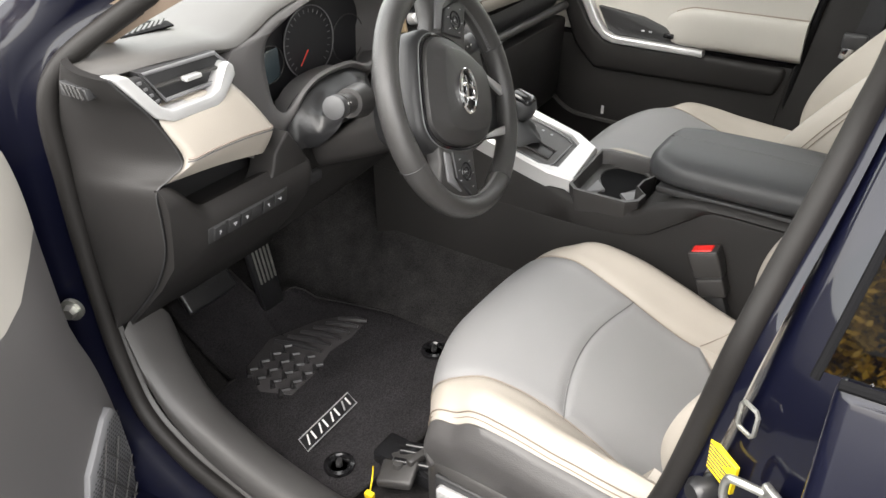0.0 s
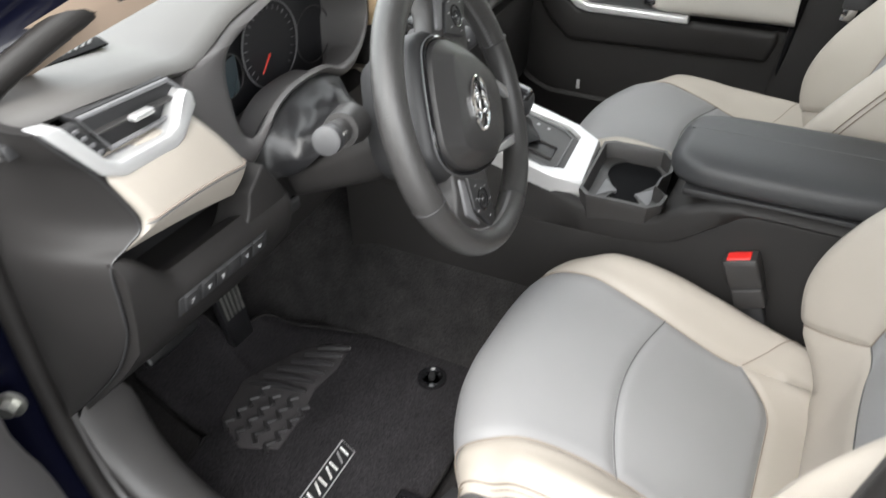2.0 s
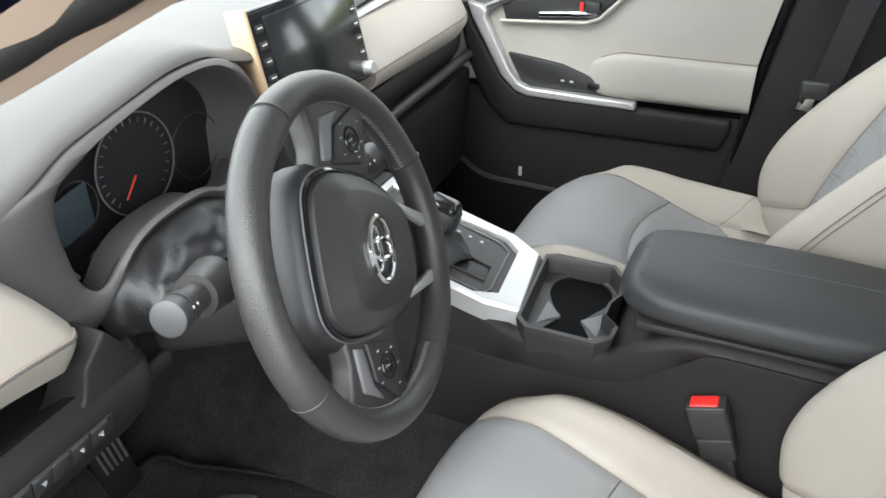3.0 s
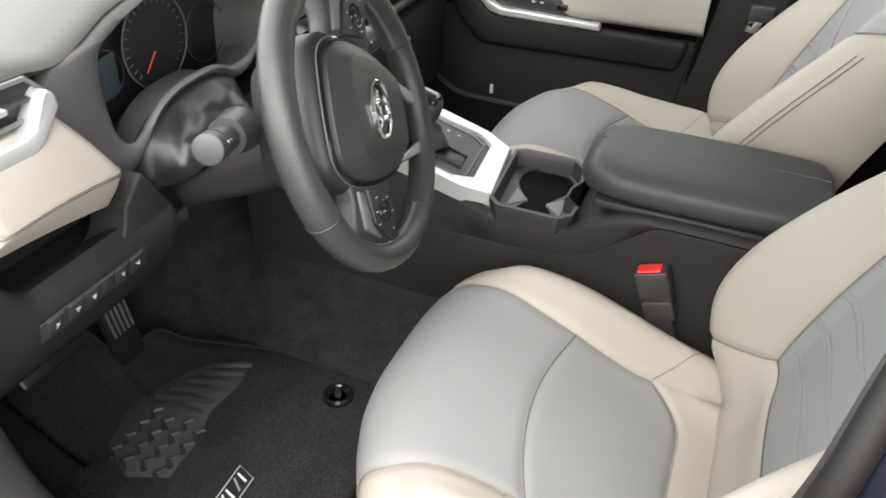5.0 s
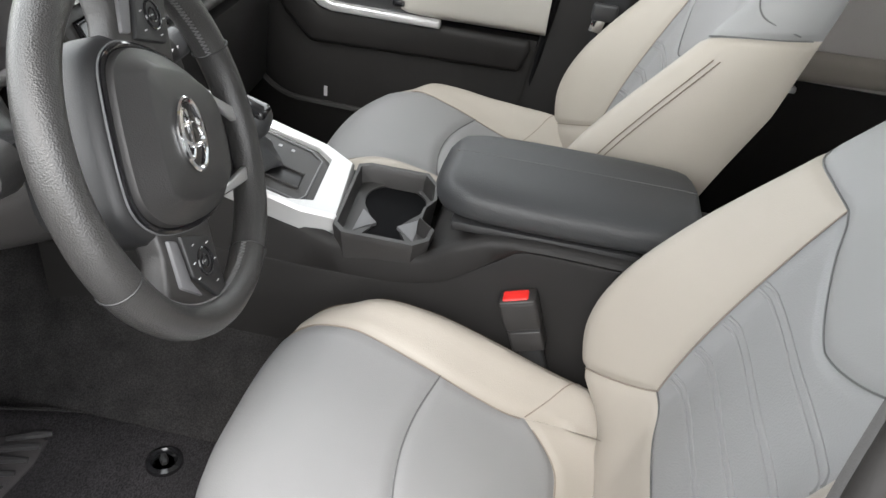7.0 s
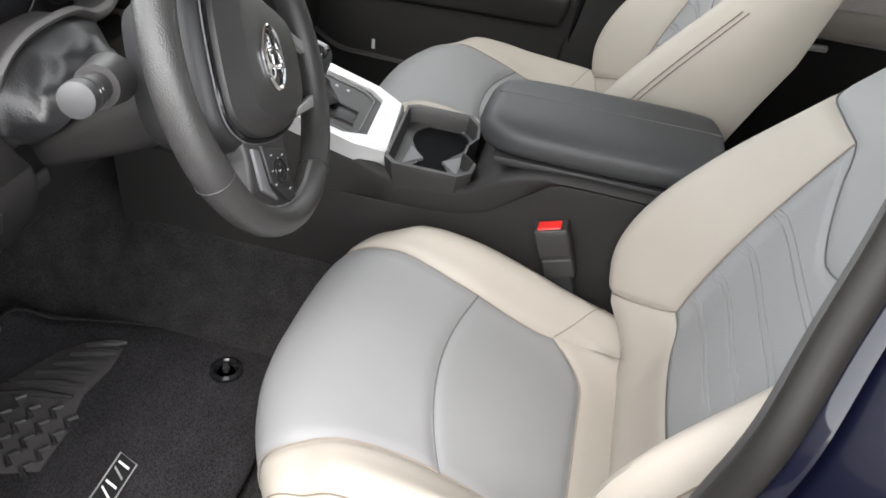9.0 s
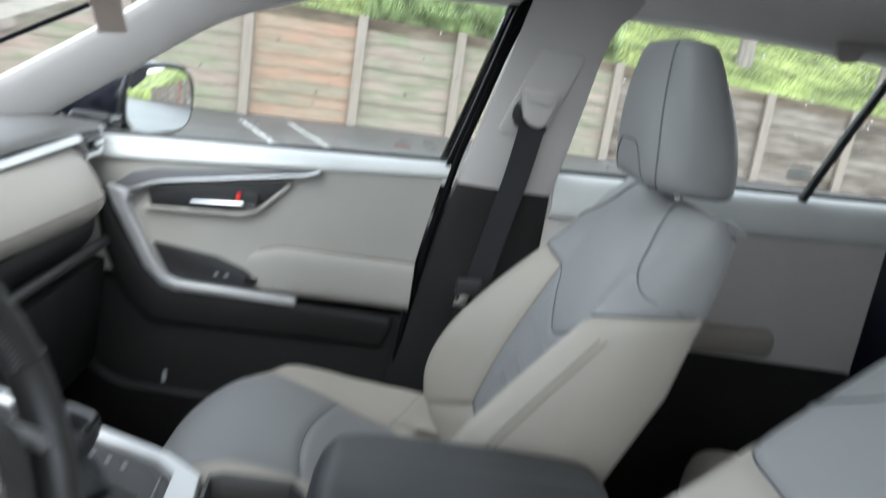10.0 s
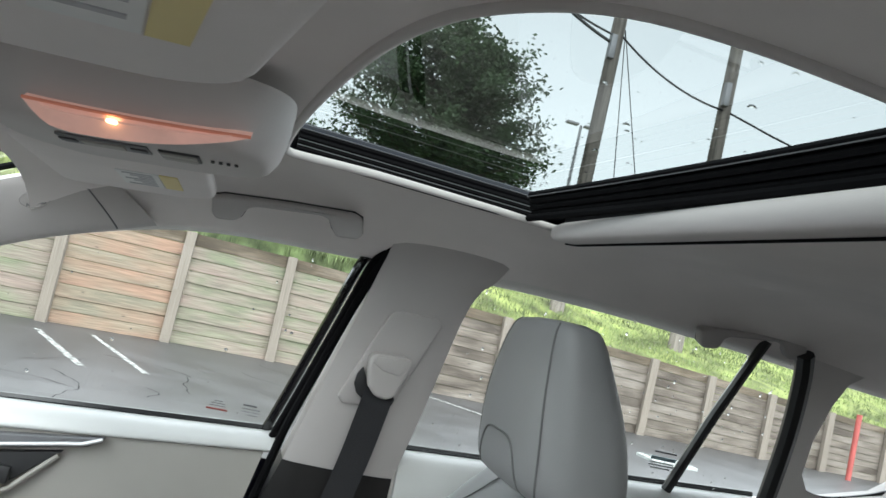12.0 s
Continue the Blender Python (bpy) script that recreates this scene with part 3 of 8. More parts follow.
def build_floor():
    b = bmesh.new()

    def fn(s, t):
        x, y = -0.72 + 1.44 * s, -1.6 + 2.5 * t
        z = 0.39
        z -= 0.03 * max(0, min(1, (y - 0.36) / 0.06))
        if y > 0.44:
            z += (y - 0.44) * 0.72
        tun = max(0, 1 - abs(x + 0.0) / 0.20)
        z += 0.20 * min(1, tun * 1.6)
        return Vector((x, y, z))

    sheet(fn, even(48), even(50), None, b)
    structure("floor", b, CARPET, "black carpeted car floor with a centre tunnel", 60)
    b = bmesh.new()
    rbox((0, 0.97, 0.66), (1.5, 0.04, 0.62), 0.01, bm=b)
    structure("wall_front", b, CARPET, "black padded bulkhead behind the dashboard")
    b = rbox((0, -1.95, 0.80), (1.5, 0.05, 0.68), 0.01)
    rbox((0, -1.90, 1.46), (1.3, 0.08, 0.06), 0.01, bm=b)
    for sx in (-1, 1):
        rbox((sx * 0.66, -1.92, 1.28), (0.12, 0.06, 0.36), 0.01, bm=b)
    structure("wall_rear", b, TRIM, "light trim of the tailgate")
    b = bmesh.new()
    add_faces(b, [(-0.62, -1.93, 1.12), (0.62, -1.93, 1.12), (0.62, -1.89, 1.45), (-0.62, -1.89, 1.45)], [(0, 1, 2, 3)])
    w = structure("window_rear", b, TAIL, "tinted tailgate window")
    w.visible_shadow = False
    # outer body sides under the windows
    for sx, nm in ((1, "right"), (-1, "left")):
        b = bmesh.new()
        y0, y1 = (-1.95, 0.95) if sx > 0 else (-1.95, -0.62)
        loop = [(sx * 0.78, y0, 1.07), (sx * 0.87, y0, 0.98), (sx * 0.90, y0, 0.75), (sx * 0.86, y0, 0.40), (sx * 0.80, y0, 0.36), (sx * 0.77, y0, 0.40)]
        prism(loop, (0, y1 - y0, 0), 0.01, 2, b)
        structure("wall_" + nm, b, PAINT, "navy painted body side")
    b = prism([(-0.80, 0.95, 1.02), (-0.90, 0.95, 0.9), (-0.90, 0.95, 0.4), (-0.78, 0.95, 0.4)], (0, -0.50, 0), 0.02)
    structure("fender", b, PAINT, "navy painted front wing behind the wheel arch")
    b = bmesh.new()
    add_faces(b, [(-0.75, 0.95, 1.02), (0.75, 0.95, 1.02), (0.62, 0.045, 1.475), (-0.62, 0.045, 1.475)], [(0, 1, 2, 3)])
    w = structure("window_front", b, GLASS, "clear wide windscreen")
    w.visible_shadow = False
    b = prism([(-0.090, 0.080, 1.4525), (0.090, 0.080, 1.4525), (0.118, 0.200, 1.3922), (-0.118, 0.200, 1.3922)], (0, -0.002, -0.004), 0, 1)
    structure("trim_windscreen", b, RAILM, "black printed field at the top middle of the windscreen")
    b = rbox((0, 1.5, 0.93), (1.6, 1.15, 0.10), 0.04, rot=(-4, 0, 0))
    structure("bonnet", b, PAINT, "navy painted bonnet beyond the windscreen")


def build_sill():
    """Left door opening: painted rocker, black weather strip, plastic scuff trim."""
    line = [(0.250, 1.192), (0.305, 1.153), (0.348, 1.105), (0.367, 1.05), (0.375, 0.95), (0.378, 0.86), (0.376, 0.755), (0.368, 0.66), (0.338, 0.56), (0.265, 0.505), (0.172, 0.478),
            (0.05, 0.462), (-0.15, 0.46), (-0.28, 0.475), (-0.35, 0.52), (-0.395, 0.62), (-0.425, 0.74), (-0.439, 0.80), (-0.456, 0.90), (-0.469, 0.98), (-0.483, 1.05), (-0.494, 1.10), (-0.507, 1.17), (-0.519, 1.25), (-0.51, 1.36), (-0.42, 1.42), (-0.2, 1.405), (0.0, 1.312), (0.08, 1.272), (0.144, 1.240), (0.2, 1.215)]

    def ease(f):
        f = max(0.0, min(1.0, f))
        return f * f * (3 - 2 * f)

    def xs(y, z):
        front = -0.765 + max(0, z - 1.05) * 0.36
        back = min(-0.60, -0.67 + max(0, z - 0.98) * 0.38)
        x = front + (back - front) * ease((-0.05 - y) / 0.25)
        return x + (0.062 * ease((z - 1.10) / 0.09) if y > -0.15 else 0.0)

    pts = smooth_line([(xs(y, z), y, z) for y, z in line], 6, True)
    structure("trim_door_seal", tube(pts, 0.0130, 12, True), SEAL, "black rubber weather strip round the open doorway", 60)
    c = Vector((0, -0.07, 0.92))

    def out(p, k, dx):
        d = Vector((0, p.y - c.y, p.z - c.z)).normalized()
        w = 0.25 if p.y < -0.38 and p.z > 0.7 else 1.0
        return p + d * (k * w if k > 0 else k) + Vector((dx * w if k > 0 else dx, 0, 0))

    rings = [[out(p, k, dx) for p in pts] for k, dx in ((0.004, 0.0), (0.022, -0.004), (0.034, -0.022), (0.047, -0.045), (0.085, -0.055))]
    structure("frame_left", loft(rings, True, False), PAINT, "navy painted steel frame round the open driver doorway", 60)
    rings = [[out(p, k, dx) for p in pts] for k, dx in ((-0.004, 0.006), (-0.010, 0.010), (-0.012, 0.016))]
    structure("trim_left", loft(rings, True, False), DARK, "charcoal plastic edge of the doorway", 60)
    b = prism([(-0.80, 0.36, 0.452), (-0.835, 0.36, 0.444), (-0.875, 0.36, 0.415), (-0.885, 0.36, 0.36), (-0.80, 0.36, 0.34)], (0, -0.80, 0), 0.010, 3)
    structure("rocker_left", b, PAINT, "navy painted rocker panel under the doorway")
    # scuff plate and kick panel inside the seal
    sc = Keys([(-0.40, 0.475), (-0.1, 0.475), (0.10, 0.492), (0.2, 0.515), (0.29, 0.56), (0.34, 0.63), (0.362, 0.70)])

    def fn(s, t):
        y = -0.40 + 0.76 * s
        z = sc(y)[0]
        k = Keys([(0, -0.752, 0.004), (0.25, -0.735, 0.018), (0.5, -0.70, 0.016), (0.75, -0.672, -0.01), (1, -0.662, -0.09)])(t)
        return Vector((k[0], y, z + k[1]))

    structure("trim_scuff", sheet(fn, even(40), even(12), (0, 0, -0.02)), DARK, "charcoal plastic sill scuff panel", 60)

    def kick(s, t):
        y = 0.375 + 0.34 * s
        z = 0.42 + 0.66 * t
        return Vector((-0.725 + 0.04 * s * (1 - t) + 0.012 * math.sin(3 * t), y, z))

    structure("trim_kick_panel", sheet(kick, even(12), even(20), (-0.02, 0, 0)), SIDE, "charcoal plastic kick panel beside the footrest", 60)
    b = rbox((-0.61, 0.56, 0.475), (0.15, 0.36, 0.04), 0.012, 3, rot=(33, 0, 0))
    t = thing("foot_rest", "charcoal ribbed rubber foot rest by the kick panel", "footrest", (-0.60, 0.6, 0.45))
    part("pad", b, CARPETB, t)


# ---- seats ----
CUSH = Keys([(0.00, -0.03, 0.45, 0.0), (0.07, 0.000, 0.51, 0.0), (0.14, 0.014, 0.57, 0.0), (0.20, 0.004, 0.625, 0.0), (0.26, -0.028, 0.655, 0.004), (0.33, -0.07, 0.668, 0.014),
             (0.41, -0.12, 0.668, 0.034), (0.53, -0.20, 0.650, 0.046), (0.66, -0.28, 0.615, 0.056), (0.78, -0.35, 0.578, 0.066), (0.88, -0.41, 0.550, 0.074), (1.0, -0.49, 0.53, 0.07)])
SAG = Keys([(0.0, 0.0), (0.22, -0.012), (0.33, -0.028), (0.45, -0.028), (0.6, -0.018), (0.72, 0.0), (0.85, 0.02), (1.0, 0.03)])
CLAT = Keys([(0, 0, 0, 0), (0.4, 0.10, 0.02, 0), (0.6, 0.15, 0.2, 0), (0.72, 0.18, 0.62, 0), (0.82, 0.205, 1.0, 0), (0.90, 0.226, 1.0, -0.014), (0.96, 0.238, 0.96, -0.04), (1.0, 0.240, 0.9, -0.072)])
BACK = Keys([(0.00, -0.445, 0.545, 0.0, 0.20), (0.08, -0.468, 0.60, 0.03, 0.215), (0.18, -0.487, 0.67, 0.085, 0.24), (0.28, -0.509, 0.74, 0.116, 0.25), (0.40, -0.536, 0.82, 0.115, 0.254),
             (0.52, -0.569, 0.91, 0.084, 0.252), (0.64, -0.604, 1.0, 0.040, 0.242), (0.76, -0.642, 1.08, 0.012, 0.226), (0.86, -0.672, 1.137, 0, 0.205), (0.93, -0.698, 1.162, 0, 0.184), (1.0, -0.742, 1.155, 0, 0.165)])
BLAT = Keys([(0, 0, 0, 0), (0.35, 0.40, 0.0, 0), (0.5, 0.53, 0.1, 0), (0.62, 0.68, 0.55, 0), (0.72, 0.82, 0.95, 0), (0.80, 0.90, 1.0, 0.012), (0.87, 0.965, 0.85, 0.035), (0.94, 1.0, 0.5, 0.075), (1.0, 0.99, 0.2, 0.12)])


def seat(cx, sg, dy, dz, dzc, label, power):
    root = thing("front_seat", label, "car seat", (cx, -0.25 + dy, 0.42), "front seats")

    def cush(a, b):
        y, z, db = CUSH(a)
        u, w, d = CLAT(abs(b))
        front = max(0.0, min(1.0, (0.5 - a) / 0.4))
        low = max(0.0, min(1.0, (a - 0.16) / 0.2))
        sag = SAG(a)[0] * w if b < 0 else 0.0
        return Vector((cx + sg * math.copysign(u, b), y - (0.125 * b * b if b < 0 else 0.062 * b ** 4) * front + dy, z + w * db + sag + d * low + dzc))

    def back(a, b):
        y, z, db, hw = BACK(a)
        u, w, r = BLAT(abs(b))
        r *= (1 - 0.6 * max(0, (a - 0.55) / 0.45)) * (1 - 0.8 * max(0, (a - 0.85) / 0.15))
        return Vector((cx + sg * math.copysign(u * hw, b), y + w * db - r + dy, z + dz))

    bs = Keys([(0, 0.74), (0.24, 0.73), (0.36, 0.68), (0.53, 0.61), (0.7, 0.60), (0.84, 0.66), (1.0, 0.70)])
    cross = lambda b: 0.590 - 0.024 * b - 0.05 * (1 - min(1, abs(b) / 0.62) ** 2)  # noqa: E731
    inner = lambda a: bs(a)[0]  # noqa: E731
    outer = lambda a: -bs(a)[0]  # noqa: E731
    mid = Vector((cx, -0.25 + dy, 0.45))
    part("cushion_front", padded(cush, 0.0, cross, outer, inner, 30, 30, mid=mid), GREY, root, "smooth grey leather")
    rear_end = lambda b: 0.86 - 0.09 * max(0, (min(abs(b), 0.63) - 0.36) / 0.27) ** 3 + 0.17 * max(0, (abs(b) - 0.63) / 0.37)  # noqa: E731
    part("cushion_center", padded(cush, cross, rear_end, outer, inner, 26, 30, mid=mid), GREY, root, "smooth grey leather")
    tail = rear_end

    def under(a, b):
        # a hair outside the bolster, for the seam across it
        p = cush(a, b)
        return Vector((cx + (p.x - cx) * 1.003, p.y, p.z + 0.0002))

    part("cushion_rear_strip", padded(cush, tail, 1.0, outer, inner, 12, 30, mid=mid), CREAM, root, "cream leather")
    part("bolster", padded(cush, 0.0, 1.0, inner, 1.0, 56, 18, mid=mid), CREAM, root, "cream leather")
    part("bolster", padded(cush, 0.0, 1.0, -1.0, outer, 56, 18, mid=mid), CREAM, root, "cream leather")
    inset = Vector((0, 0, -0.0030))

    def sewn(fn, path, off, host, mat=DTHREAD):
        part("seam", tube([fn(a, b) + off for a, b in path], 0.0010, 5), mat, host)

    bb = [0.66 * k / 24 for k in range(-24, 25)]
    sewn(cush, [(cross(b), b) for b in bb if abs(b) <= 0.61], inset, root)
    sewn(cush, [(tail(b), b) for b in bb if abs(b) < 0.63], inset, root, BROWN)
    for s in (1, -1):
        sewn(under, [(tail(s * (0.63 + 0.36 * k / 20)), s * (0.63 + 0.36 * k / 20)) for k in range(21)], Vector((0, 0, 0)), root, BROWN)
    for s in (1, -1):
        sewn(cush, [(0.02 + (0.76 - 0.02) * k / 40, s * bs(0.02 + 0.74 * k / 40)[0]) for k in range(41)], inset, root, BROWN)
    for s in (1, -1):
        pts = [cush(0.18 + 0.80 * i / 60, s * 0.905) for i in range(61)]
        b = tube([p + Vector((sg * s * 0.0016, 0, 0.0012)) for p in pts], 0.0009, 5)
        tube([p + Vector((sg * s * 0.004, 0, -0.0075)) for p in pts], 0.0009, 5, bm=b)
        part("stitching", b, THREAD, root, "double row of tan stitching")
    # backrest
    cb = 0.52
    top = lambda b: 0.63 - 0.10 * (1 - min(1, abs(b) / cb) ** 1.5)  # noqa: E731
    low = lambda b: 0.17 + 0.07 * min(1, abs(b) / cb) ** 4 - 0.10 * max(0, min(1, (abs(b) - cb) / 0.4)) ** 0.8  # noqa: E731
    midb = Vector((cx, -0.75 + dy, 0.85))
    part("backrest_center", padded(back, low, top, -cb, cb, 60, 36, mid=midb), GREYP, root, "pleated grey leather")
    side = lambda b: 0.63 + 0.14 * max(0.0, abs(b) - cb)  # noqa: E731
    for a in (0.275, 0.345, 0.415, 0.485):
        for o in (0.0, 0.0125):
            run = [(a + o, cb * 0.97 * k / 30) for k in range(-30, 31) if a + o < top(cb * 0.97 * k / 30) - 0.004]
            half = [[p for p in run if p[1] < 0], [p for p in run if p[1] > 0]] if len(run) < 61 else [run]
            for row in half:
                part("pleat", tube([back(u, v) + Vector((0, -0.0003, 0)) for u, v in row], 0.0023, 6), GREY, root)
    yoke_low = lambda b: top(b) if abs(b) < cb else side(b)  # noqa: E731
    part("backrest_yoke", padded(back, yoke_low, 1.0, -1.0, 1.0, 30, 60, mid=midb), GREY, root, "smooth grey leather")
    for s in (1, -1):
        sewn(back, [(0.24 + 0.39 * k / 40, s * cb) for k in range(41)], Vector((0, -0.003, 0.0006)), root, BROWN)
        sewn(back, [(low(s * (cb + 0.42 * k / 20)), s * (cb + 0.42 * k / 20)) for k in range(21)], Vector((0, -0.003, 0.0006)), root, BROWN)
        sewn(back, [(side(cb + 0.46 * k / 20), s * (cb + 0.46 * k / 20)) for k in range(21)], Vector((0, -0.003, 0.0006)), root)
    sewn(back, [(top(cb * k / 24), cb * k / 24) for k in range(-24, 25)], Vector((0, -0.003, 0.0006)), root)
    sewn(back, [(low(cb * k / 24), cb * k / 24) for k in range(-24, 25)], Vector((0, -0.003, 0.0006)), root)
    part("backrest_lower_strip", padded(back, 0.0, low, -1.0, 1.0, 12, 50, mid=midb), CREAM, root, "cream leather")
    part("backrest_bolster", padded(back, low, side, cb, 1.0, 40, 22, mid=midb), CREAM, root, "cream leather")
    part("backrest_bolster", padded(back, low, side, -1.0, -cb, 40, 22, mid=midb), CREAM, root, "cream leather")
    for s in (1, -1):
        pts = [back(0.10 + 0.53 * i / 50, s * 0.855) for i in range(51)]
        b = tube([p + Vector((sg * s * 0.0015, 0.0015, 0)) for p in pts], 0.0009, 5)
        tube([p + Vector((sg * s * 0.0042, -0.0075, 0)) for p in pts], 0.0009, 5, bm=b)
        part("stitching", b, THREAD, root, "double row of tan stitching")
        seam = [back(a, s * b2) + Vector((0, 0.0008, 0.0005)) for a, b2 in ((0.965, 0.50), (0.91, 0.50), (0.85, 0.54), (0.80, 0.62), (0.755, 0.74), (0.72, 0.86), (0.70, 0.96))]
        part("seam", tube(smooth_line(seam, 6), 0.0012, 5), DTHREAD, root)
    # back shell
    rings = []
    for i in range(21):
        a = i / 20
        y, z, db, hw = BACK(a)
        g = max(0, (a - 0.5) / 0.5)
        neck = max(0.0, (a - 0.80) / 0.20)
        rings.append([Vector((cx + hw * (0.97 - 0.42 * neck) * math.copysign(abs(math.cos(q)) ** 0.5, math.cos(q)), y - 0.075 + 0.032 * g + dy - 0.05 * math.sin(q) * (1 - 0.4 * a - 0.3 * g) * (1 if math.sin(q) > 0 else 0.4), z + dz - 0.004 - 0.040 * neck))
                      for q in (2 * math.pi * k / 32 for k in range(32))])
    part("back_panel", loft(rings), GREY, root, "grey leather back")
    # headrest
    rings = []
    hk = Keys([(0, 0.100, 0.040, -0.712, 1.192), (0.06, 0.122, 0.058, -0.710, 1.187), (0.16, 0.136, 0.068, -0.707, 1.20), (0.35, 0.139, 0.068, -0.701, 1.245), (0.55, 0.130, 0.062, -0.693, 1.295), (0.75, 0.113, 0.050, -0.685, 1.345),
               (0.90, 0.096, 0.039, -0.681, 1.380), (0.97, 0.082, 0.030, -0.681, 1.392), (1, 0.055, 0.018, -0.683, 1.396)])
    for i in range(33):
        w, d, y, z = hk(i / 32)
        rings.append([Vector((cx + w * math.copysign(abs(math.cos(q)) ** 0.55, math.cos(q)), y + dy + d * math.copysign(abs(math.sin(q)) ** 0.7, math.sin(q)), z + dz - 0.012)) for q in (2 * math.pi * k / 48 for k in range(48))])
    hr = part("headrest", loft(rings), GREY, root, "padded grey leather headrest", 60)
    arc = []
    for k in range(41):
        u = -1 + k / 20
        w, d, y, z = hk(0.06 + 0.30 * (1 - abs(u) ** 5))
        c = abs(0.078 * u) / w
        arc.append(Vector((cx + 0.078 * u, y + dy + d * math.sqrt(1 - (c ** (1 / 0.55)) ** 2) ** 0.7 + 0.0006, z + dz - 0.012)))
    part("seam", tube(arc, 0.0014, 5), DTHREAD, hr)
    for s in (1, -1):
        pts = []
        for i in range(3, 32):
            w, d, y, z = hk(i / 32)
            q = math.acos(0.80 ** (1 / 0.55))
            pts.append(Vector((cx + s * w * 0.80, y + dy + d * abs(math.sin(q)) ** 0.7 + 0.0008, z + dz - 0.012)))
        part("seam", tube(pts, 0.0013, 5), DTHREAD, hr)
        b = tube([(cx + s * 0.06, -0.705 + dy, 1.08 + dz), (cx + s * 0.06, -0.705 + dy, 1.20 + dz)], 0.006, 10)
        part("headrest_post", b, CHROME, root, "chrome post")
    # lower shield and rails
    for s in (1, -1):
        # vinyl skirt that wraps the front corner, with a plastic shield below it

        def skirt(u, v, s=s):
            # u runs along the bolster's lower edge, v downwards
            p = cush(0.13 + 0.85 * u, sg * s * (0.948 - 0.018 * min(1, u * 1.6)))
            bul = 0.006 * math.sin(math.pi * min(1, v * 1.2)) + (0.006 + 0.008 * min(1, u * 1.6)) * min(1, v * 4)
            return p + Vector((s * (0.004 + bul), 0.002, -0.002 - (p.z - dzc - 0.535) * v))

        part("side_skirt", sheet(skirt, even(40), even(12), (-s * 0.012, -0.006, 0)), SKIRT, root, "dark grey vinyl skirt", 60)

        def shield(u, v, s=s):
            k = Keys([(0, 0.17, -0.052), (0.10, 0.215, -0.064), (0.18, 0.243, -0.082), (0.26, 0.252, -0.11), (0.42, 0.256, -0.16), (0.62, 0.257, -0.25), (0.82, 0.256, -0.34), (1, 0.252, -0.48)])(u)
            lip = 0.010 * max(0, 1 - v * 6) ** 2
            return Vector((cx + s * (k[0] - lip - 0.010 * v * v), k[1] + dy + 0.3 * v * 0.03, 0.562 + dz - 0.14 * v))

        sh = part("side_shield", sheet(shield, even(40), even(14), (-s * 0.012, -0.006, 0)), DARK, root, "dark grey plastic side shield", 60)
        if power and s == -sg:
            x = cx + s * 0.263
            for y, z, ly, lz in ((-0.150, 0.515, 0.085, 0.026), (-0.255, 0.510, 0.030, 0.05)):
                part("seat_switch", rbox((x, y + dy, z), (0.016, ly, lz), 0.006, 3), SILVER, sh, "satin silver seat switch")
            part("recess", rbox((x - s * 0.008, -0.19 + dy, 0.512), (0.008, 0.18, 0.055), 0.003, 3), BLACK, sh)
        b = rbox((cx + s * 0.17, -0.22 + dy, 0.42), (0.05, 0.56, 0.03), 0.004)
        rbox((cx + s * 0.17, 0.035 + dy, 0.425), (0.055, 0.07, 0.028), 0.006, bm=b)
        part("rail", b, GLOSSB, root, "black steel seat rail")
    part("base", rbox((cx, -0.25 + dy, 0.455), (0.40, 0.40, 0.06), 0.02), BLACK, root)
    return root


def build_rear_seat():
    root = thing("rear_seat", "grey and cream leather rear bench seat", "car seat", (0, -1.25, 0.4))
    for x, w in ((-0.40, 0.46), (0.0, 0.32), (0.40, 0.46)):
        part("cushion", rbox((x, -1.10, 0.56), (w, 0.50, 0.16), 0.06, 4, (5, 0, 0)), CREAM if x else GREY, root)
        part("backrest", rbox((x, -1.42, 0.90), (w, 0.16, 0.62), 0.06, 4, (-20, 0, 0)), GREY if x else CREAM, root)
    for x in (-0.40, 0.40):
        part("headrest", rbox((x, -1.60, 1.27), (0.26, 0.11, 0.15), 0.05, 4, (-15, 0, 0)), GREY, root)
    part("base", rbox((0, -1.1, 0.44), (1.3, 0.46, 0.1), 0.02), BLACK, root)


def build_buckle():
    for cx, y in ((-0.113, -0.305), (0.113, -0.22)):
        root = thing("seat_belt_buckle", "black seat belt buckle with a red release button beside the seat", "buckle", (cx, y, 0.6), "belt buckles")
        lean = (-20, -4 if cx < 0 else 4, 0)
        m = pose(cx, y, 0.732, *lean)
        at = lambda z, dy=0.0: m @ Vector((0, dy, z))  # noqa: E731
        part("body", rbox(at(-0.022), (0.030, 0.050, 0.048), 0.005, 3, lean), DARK, root, "dark grey plastic")
        part("collar", rbox(at(-0.047), (0.0265, 0.0455, 0.006), 0.001, 1, lean), BLACK, root)
        part("sleeve", rbox(at(-0.066), (0.028, 0.046, 0.036), 0.004, 3, lean), DARK, root)
        part("stalk", rbox(at(-0.135), (0.018, 0.032, 0.12), 0.004, 2, lean), BLACK, root)
        part("rim", rbox(at(0.001), (0.029, 0.049, 0.006), 0.003, 3, lean), DARK, root)
        part("release_button", rbox(at(0.0020, 0.002), (0.0205, 0.035, 0.008), 0.003, 3, lean), RED, root, "bright red release button")

# ---- centre console ----


def plate_z(y):
    return 0.775 + 0.27 * (y + 0.035)


